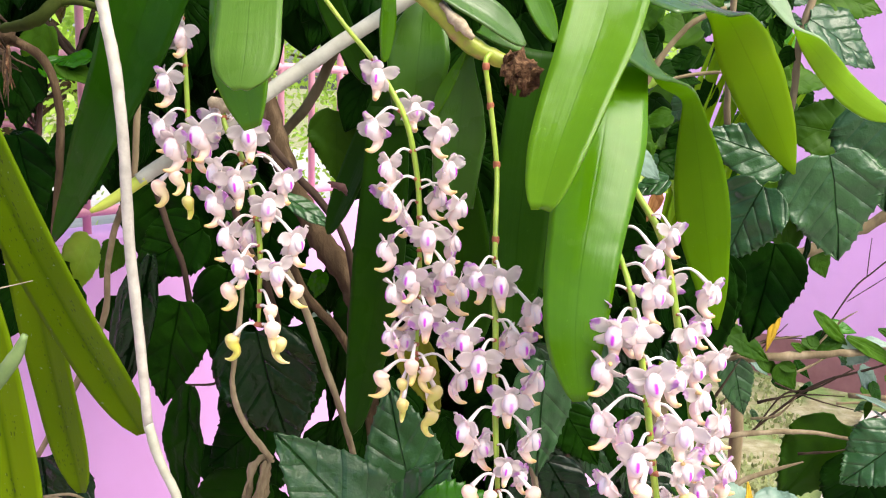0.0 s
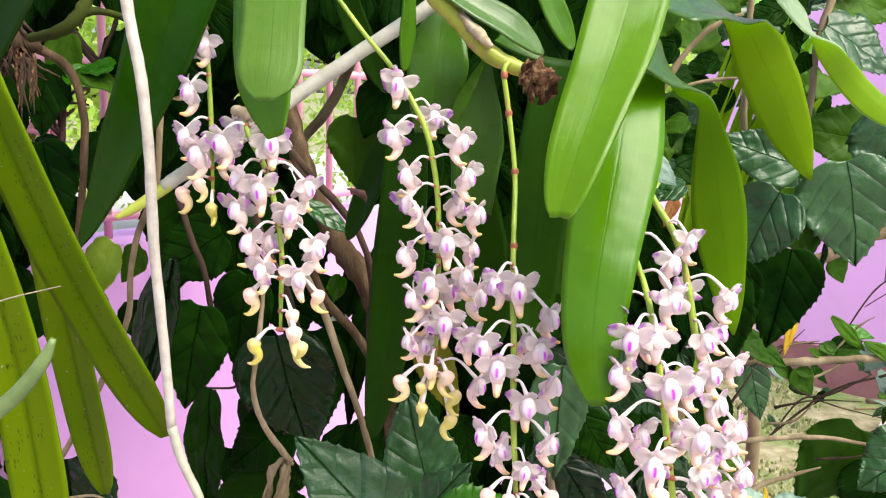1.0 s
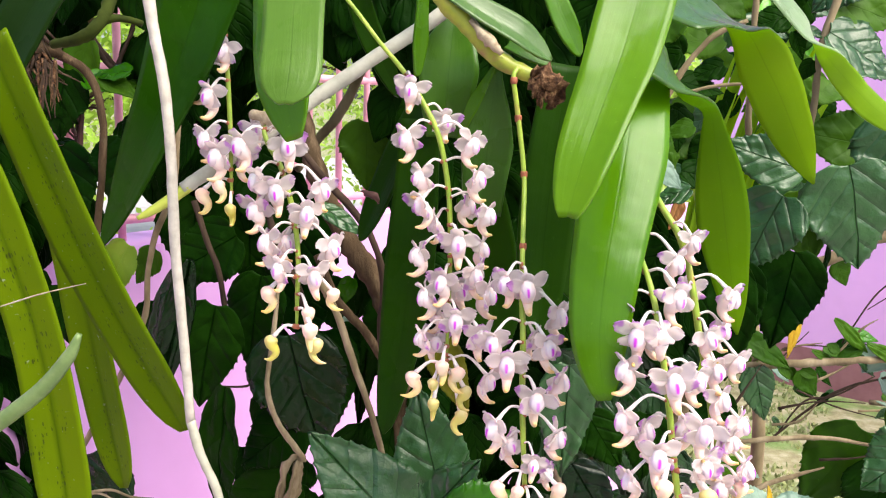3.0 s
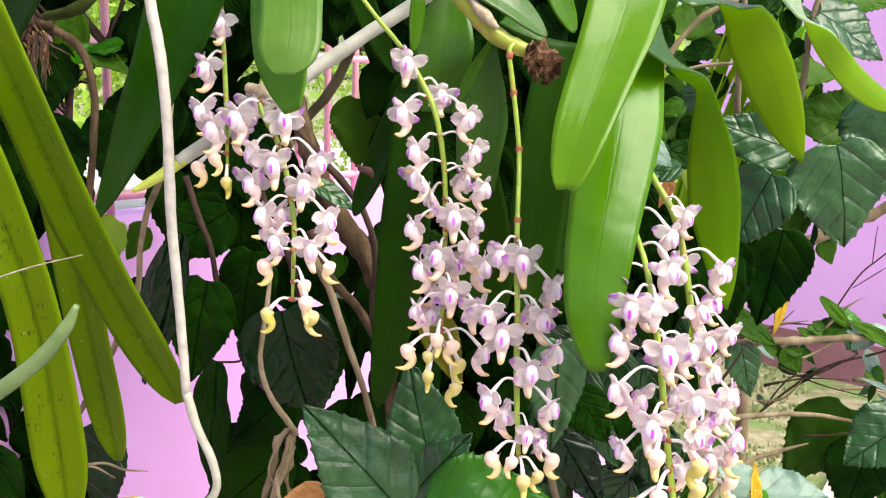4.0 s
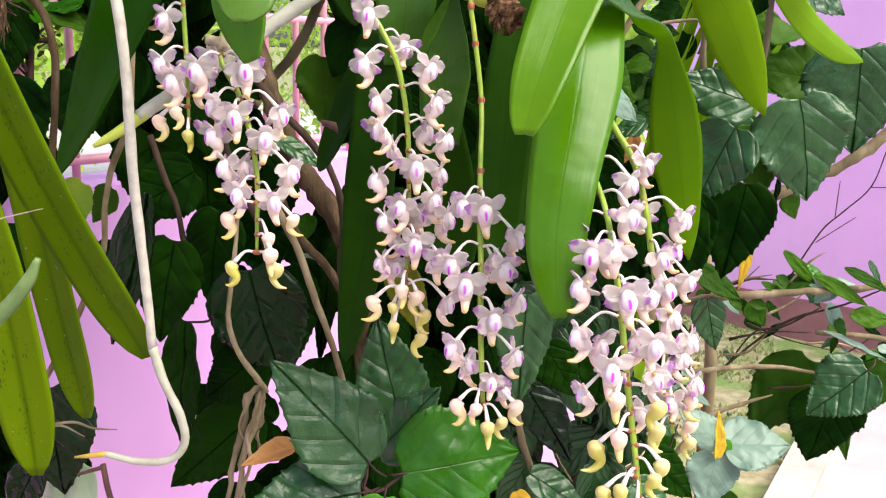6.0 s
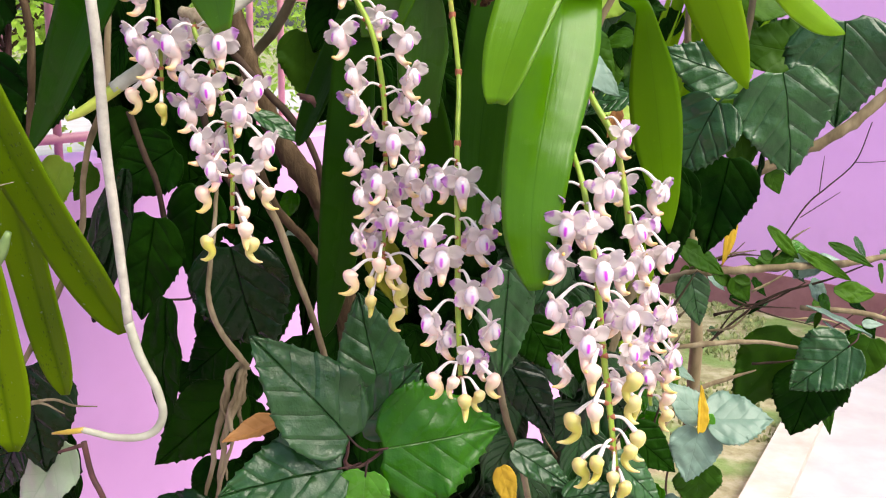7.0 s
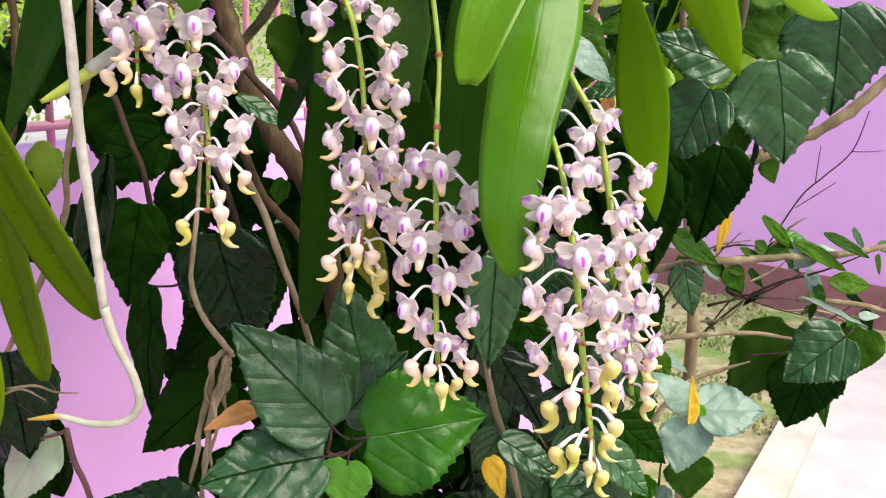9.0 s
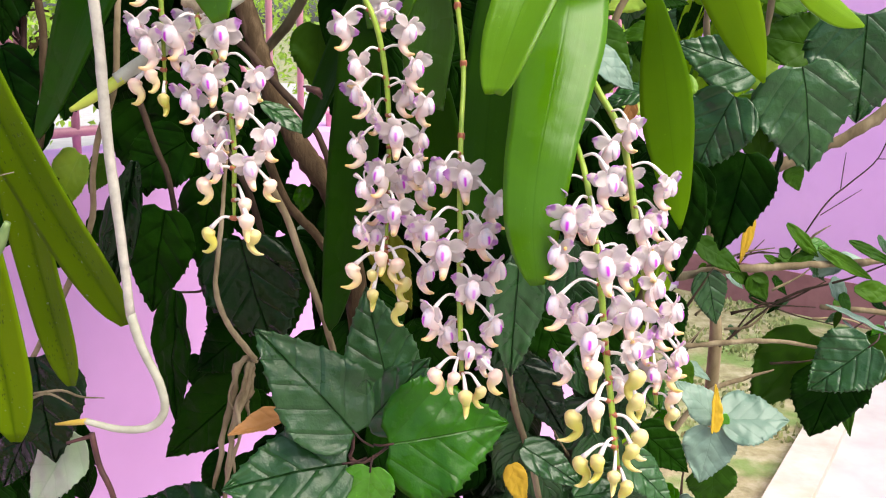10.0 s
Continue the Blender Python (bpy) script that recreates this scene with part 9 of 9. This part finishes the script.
rod("twig", hibiscus_side, [(0.236, 0.9285, 0.9844), (0.2522, 0.9285, 1.015), (0.2765, 0.9285, 1.0603)], [0.0021, 0.0017, 0.0005], BARK_DARK, sides=5, n=10, wobble=0.12, seed=43)
rod("twig", hibiscus_side, [(0.1953, 1.1168, 0.7315), (0.1982, 1.1168, 0.7569), (0.1944, 1.1168, 0.8029)], [0.0025, 0.0017, 0.0006], BARK_TAN, sides=5, n=10, wobble=0.12, seed=44)
rod("twig", hibiscus_side, [(0.3029, 1.0916, 0.6816), (0.299, 1.0916, 0.7376), (0.3094, 1.0916, 0.809)], [0.0020, 0.0016, 0.0006], BARK_DARK, sides=5, n=10, wobble=0.12, seed=45)
rod("twig", hibiscus_side, [(0.2384, 1.1425, 0.8493), (0.2844, 1.1425, 0.8742), (0.313, 1.1425, 0.919)], [0.0024, 0.0015, 0.0006], BARK_DARK, sides=5, n=10, wobble=0.12, seed=46)
rod("twig", hibiscus_side, [(0.1637, 1.0194, 0.7695), (0.1671, 1.0194, 0.7935), (0.1634, 1.0194, 0.8255)], [0.0024, 0.0011, 0.0006], BARK_TAN, sides=5, n=10, wobble=0.12, seed=47)
rod("twig", hibiscus_side, [(0.225, 1.0799, 0.7819), (0.2407, 1.0799, 0.8108), (0.2621, 1.0799, 0.8256)], [0.0020, 0.0019, 0.0006], BARK_DARK, sides=5, n=10, wobble=0.12, seed=48)
rod("twig", hibiscus_side, [(0.2781, 1.1335, 0.895), (0.2971, 1.1335, 0.9064), (0.3167, 1.1335, 0.9296)], [0.0020, 0.0015, 0.0006], BARK_TAN, sides=5, n=10, wobble=0.12, seed=49)
rod("twig", hibiscus_side, [(0.2136, 1.0199, 0.9493), (0.2295, 1.0199, 0.9812), (0.2557, 1.0199, 1.011)], [0.0018, 0.0014, 0.0006], BARK_DARK, sides=5, n=10, wobble=0.12, seed=50)
rod("twig", hibiscus_side, [(0.171, 1.1158, 0.7606), (0.1938, 1.1158, 0.7826), (0.212, 1.1158, 0.8227)], [0.0025, 0.0014, 0.0006], BARK_DARK, sides=5, n=10, wobble=0.12, seed=51)
rod("twig", hibiscus_side, [(0.1384, 0.9059, 0.8485), (0.1195, 0.9059, 0.8802), (0.1119, 0.9059, 0.9181)], [0.0013, 0.0011, 0.0005], BARK_TAN, sides=5, n=10, wobble=0.12, seed=52)
rod("twig", hibiscus_side, [(0.1885, 1.0405, 0.7742), (0.1765, 1.0405, 0.807), (0.1624, 1.0405, 0.8613)], [0.0019, 0.0015, 0.0006], BARK_TAN, sides=5, n=10, wobble=0.12, seed=53)
rod("twig", hibiscus_side, [(0.2378, 1.1017, 0.9257), (0.2453, 1.1017, 0.9641), (0.2583, 1.1017, 1.0148)], [0.0020, 0.0012, 0.0006], BARK_TAN, sides=5, n=10, wobble=0.12, seed=54)
rod("twig", hibiscus_side, [(0.2843, 1.0356, 0.9748), (0.2946, 1.0356, 0.9878), (0.3104, 1.0356, 1.0129)], [0.0017, 0.0013, 0.0006], BARK_TAN, sides=5, n=10, wobble=0.12, seed=55)
rod("twig", hibiscus_side, [(0.2008, 1.0075, 0.7375), (0.1879, 1.0075, 0.753), (0.1767, 1.0075, 0.7873)], [0.0014, 0.0013, 0.0006], BARK_DARK, sides=5, n=10, wobble=0.12, seed=56)
rod("twig", hibiscus_side, [(0.2029, 1.0483, 0.776), (0.2158, 1.0483, 0.7996), (0.2408, 1.0483, 0.8166)], [0.0023, 0.0018, 0.0006], BARK_TAN, sides=5, n=10, wobble=0.12, seed=57)
rod("twig", hibiscus_side, [(0.2204, 1.1468, 0.6741), (0.2457, 1.1468, 0.7059), (0.2775, 1.1468, 0.7387)], [0.0021, 0.0014, 0.0006], BARK_DARK, sides=5, n=10, wobble=0.12, seed=58)
rod("twig", hibiscus_side, [(0.248, 0.9834, 0.8321), (0.2548, 0.9834, 0.8605), (0.2647, 0.9834, 0.8975)], [0.0019, 0.0017, 0.0005], BARK_DARK, sides=5, n=10, wobble=0.12, seed=59)
rod("twig", hibiscus_side, [(0.1641, 1.1256, 0.7209), (0.1593, 1.1256, 0.7432), (0.1389, 1.1256, 0.7829)], [0.0020, 0.0018, 0.0006], BARK_TAN, sides=5, n=10, wobble=0.12, seed=60)
rod("twig", hibiscus_side, [(0.2468, 0.908, 0.8508), (0.2587, 0.908, 0.8646), (0.2593, 0.908, 0.8845)], [0.0015, 0.0011, 0.0005], BARK_DARK, sides=5, n=10, wobble=0.12, seed=61)
net_leaf(hibiscus_side, (0.2466, 0.9226, 0.9654), (0.2272, 0.9226, 0.9509), 0.0128, (0.27, -0.7, 0.6), HIB_PALE, seed=351)
net_leaf(hibiscus_side, (0.1585, 1.1147, 0.7654), (0.1997, 1.1147, 0.7208), 0.0343, (-0.08, -0.7, 0.6), HIB_GREEN, seed=352)
net_leaf(hibiscus_side, (0.1356, 1.1481, 0.7807), (0.1814, 1.1481, 0.7495), 0.0319, (0.4, -0.7, 0.6), HIB_GREY, seed=353)
net_leaf(hibiscus_side, (0.1617, 1.0256, 0.836), (0.1592, 1.0256, 0.7934), 0.0197, (0.5, -0.7, 0.6), HIB_PALE, seed=354)
net_leaf(hibiscus_side, (0.1609, 1.0804, 0.8441), (0.1314, 1.0804, 0.8295), 0.0157, (-0.48, -0.7, 0.6), HIB_GREY, seed=355)
net_leaf(hibiscus_side, (0.2816, 1.0952, 0.8269), (0.2471, 1.0952, 0.7939), 0.0267, (0.01, -0.7, 0.6), HIB_GREEN, seed=356)
net_leaf(hibiscus_side, (0.2393, 1.0517, 0.8683), (0.2829, 1.0517, 0.8499), 0.0265, (-0.31, -0.7, 0.6), HIB_GREY, seed=357)
net_leaf(hibiscus_side, (0.2455, 0.9784, 0.9342), (0.2531, 0.9784, 0.9074), 0.0131, (-0.22, -0.7, 0.6), HIB_GREEN, seed=358)
net_leaf(hibiscus_side, (0.2362, 1.0185, 0.9017), (0.2526, 1.0185, 0.8571), 0.0261, (0.05, -0.7, 0.6), HIB_GREEN, seed=359)
net_leaf(hibiscus_side, (0.2624, 0.951, 0.7965), (0.2393, 0.951, 0.7574), 0.0287, (-0.32, -0.7, 0.6), HIB_GREEN, seed=360)
net_leaf(hibiscus_side, (0.2785, 0.938, 0.7933), (0.2655, 0.938, 0.7611), 0.0204, (-0.35, -0.7, 0.6), HIB_PALE, seed=361)
net_leaf(hibiscus_side, (0.2299, 0.9864, 0.9607), (0.2688, 0.9864, 0.9514), 0.0260, (0.27, -0.7, 0.6), HIB_PALE, seed=362)
net_leaf(hibiscus_side, (0.1473, 1.019, 0.7471), (0.1583, 1.019, 0.6903), 0.0349, (0.16, -0.7, 0.6), HIB_GREEN, seed=363)
net_leaf(hibiscus_side, (0.1265, 0.9716, 0.8708), (0.165, 0.9716, 0.876), 0.0203, (-0.39, -0.7, 0.6), HIB_GREEN, seed=364)
net_leaf(hibiscus_side, (0.1641, 1.1839, 0.8005), (0.1753, 1.1839, 0.7538), 0.0263, (-0.02, -0.7, 0.6), HIB_GREY, seed=365)
net_leaf(hibiscus_side, (0.2421, 0.993, 0.9147), (0.2105, 0.993, 0.8887), 0.0200, (0.13, -0.7, 0.6), HIB_GREY, seed=366)

# ---- leaves within the shrub, with the openings through it ----
OPENINGS = [(-0.547, 0.958, 0.015, 0.056), (-0.462, 0.929, 0.013, 0.042), (-0.411, 0.932, 0.128, 0.098), (-0.341, 0.852, 0.053, 0.083), (-0.337, 0.744, 0.089, 0.065), (-0.296, 0.912, 0.027, 0.059), (-0.288, 1.001, 0.017, 0.030), (-0.301, 1.122, 0.025, 0.043), (-0.395, 1.127, 0.021, 0.037), (-0.160, 1.035, 0.017, 0.048), (-0.205, 0.897, 0.024, 0.053), (-0.181, 1.268, 0.043, 0.089), (-0.456, 1.288, 0.048, 0.083), (-0.443, 1.221, 0.018, 0.030), (-0.404, 1.133, 0.027, 0.050), (-0.534, 1.014, 0.024, 0.024), (0.217, 1.317, 0.071, 0.131), (0.248, 1.020, 0.042, 0.053), (-0.298, 1.137, 0.016, 0.026), (-0.337, 1.095, 0.020, 0.013), (-0.213, 1.085, 0.011, 0.019), (-0.137, 1.098, 0.011, 0.017), (-0.165, 1.100, 0.008, 0.013), (-0.163, 1.013, 0.012, 0.022), (-0.154, 1.161, 0.013, 0.018), (-0.211, 0.895, 0.011, 0.019), (-0.280, 0.984, 0.008, 0.020), (-0.291, 0.911, 0.016, 0.024), (-0.491, 1.128, 0.013, 0.024), (-0.379, 1.139, 0.008, 0.024), (-0.430, 1.360, 0.024, 0.036), (-0.476, 1.255, 0.017, 0.018), (-0.455, 1.299, 0.015, 0.024), (0.124, 0.895, 0.010, 0.026), (0.277, 0.971, 0.018, 0.036)]


def inner_leaf(m, p, d, n, length, width):
    """A small plain leaf of five points a side."""
    sd = d.cross(n).normalized()
    n = sd.cross(d)
    rows = [[p + d * (u * length) + sd * (s * h * width / 2) + n * (0.1 * width * abs(s) - 0.12 * length * u * u) for s in (-1, -0.5, 0, 0.5, 1)] for u, h in ((0, 0.15), (0.1, 0.7), (0.3, 1.0), (0.5, 0.93), (0.7, 0.66), (0.88, 0.3), (1, 0.02))]
    m.sheet(rows, 0.0007, [[(u, v) for v in (0, 0.25, 0.5, 0.75, 1)] for u in (0, 0.1, 0.3, 0.5, 0.7, 0.88, 1)])


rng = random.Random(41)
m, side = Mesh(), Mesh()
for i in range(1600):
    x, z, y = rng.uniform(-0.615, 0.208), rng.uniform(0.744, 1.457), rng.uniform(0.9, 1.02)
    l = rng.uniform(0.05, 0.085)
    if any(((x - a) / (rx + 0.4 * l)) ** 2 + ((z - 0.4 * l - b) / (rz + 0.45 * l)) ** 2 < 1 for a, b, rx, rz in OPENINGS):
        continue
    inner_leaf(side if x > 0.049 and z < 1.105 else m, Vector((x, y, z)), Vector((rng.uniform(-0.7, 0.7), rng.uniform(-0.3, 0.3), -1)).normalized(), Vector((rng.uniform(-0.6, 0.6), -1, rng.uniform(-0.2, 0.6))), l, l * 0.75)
# The dark of the shrub's inside comes from the leaf colour.
tagged(part("inner_foliage", m.done("inner_foliage", HIB_SHADED), hibiscus), "dense inner leaves of the shrub with its shade in their colour", "", "", "stuff")
tagged(part("inner_foliage", side.done("inner_foliage", HIB_GREY), hibiscus_side), "grey-green inner leaves of the shrub", "", "", "stuff")
# Leaves added out of view overhead to keep sky light off the shrub.
m = Mesh()
for i in range(300):
    x, y, z = rng.uniform(-0.75, 0.1), rng.uniform(0.78, 1.1), rng.uniform(1.62, 2.05)
    l = rng.uniform(0.07, 0.12)
    inner_leaf(m, Vector((x, y, z)), Vector((rng.uniform(-1, 1), rng.uniform(-1, 1), -0.6)).normalized(), Vector((rng.uniform(-0.6, 0.6), -0.4, 1)), l, l * 0.75)
tagged(part("upper_foliage", m.done("upper_foliage", HIB_SHADED), hibiscus), "unseen leaves added over the shrub to shade its inside", "", "", "stuff")


# ---- strap-leaved plant behind the shrub ----
blades = thing("strap_leaved_plant", (0.22, 1.75, 0), "lime-green plant with long upright blades behind the shrub", "plant")
# Part of the blades' brightness is sunlight put into their greens.
for x, z, w, tint in [(0.337, 1.447, 0.014, LEAF_SUNLIT_LIME), (0.359, 1.408, 0.022, LEAF_BACKLIT), (0.363, 1.497, 0.029, LEAF_SUNLIT_LIME), (0.386, 1.438, 0.014, LEAF_SUNLIT_LIME), (0.405, 1.379, 0.022, LEAF_BACKLIT), (0.408, 1.478, 0.029, LEAF_SUNLIT_LIME), (0.427, 1.409, 0.014, LEAF_SUNLIT_LIME), (0.435, 1.449, 0.022, LEAF_BACKLIT), (0.458, 1.360, 0.029, LEAF_SUNLIT_LIME), (0.335, 1.346, 0.014, LEAF_SUNLIT_LIME), (0.387, 1.338, 0.022, LEAF_BACKLIT), (0.359, 1.286, 0.029, LEAF_SUNLIT_LIME), (0.419, 1.298, 0.014, LEAF_SUNLIT_LIME)]:
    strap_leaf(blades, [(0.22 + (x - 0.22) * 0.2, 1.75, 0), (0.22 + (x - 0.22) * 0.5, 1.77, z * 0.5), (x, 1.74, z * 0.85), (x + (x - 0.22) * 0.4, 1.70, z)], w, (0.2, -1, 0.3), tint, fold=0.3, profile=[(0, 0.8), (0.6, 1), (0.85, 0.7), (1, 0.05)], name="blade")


# ---- growth on the ground beside the path ----
m = Mesh()
rng = random.Random(77)
for i in range(3200):
    a = rng.uniform(0, 3.2)
    x, y = 0.645 + (0.283) * a * 0.5 + rng.uniform(-0.5, 0.42), 2.838 + (1.262) * a * 0.5
    if noise.noise(Vector((x * 3, y * 3, 0))) < -0.1:
        continue
    d = Vector((rng.uniform(-0.6, 0.6), rng.uniform(-0.6, 0.6), 1)).normalized()
    inner_leaf(m, Vector((x, y, 0)), d, Vector((rng.uniform(-1, 1), -1, 0.3)), rng.uniform(0.008, 0.03), rng.uniform(0.005, 0.016))
tagged(new("ground_growth", m.done("ground_growth", GRASS)), "sparse pale green weeds and grass on the soil", "weeds", "", "stuff")
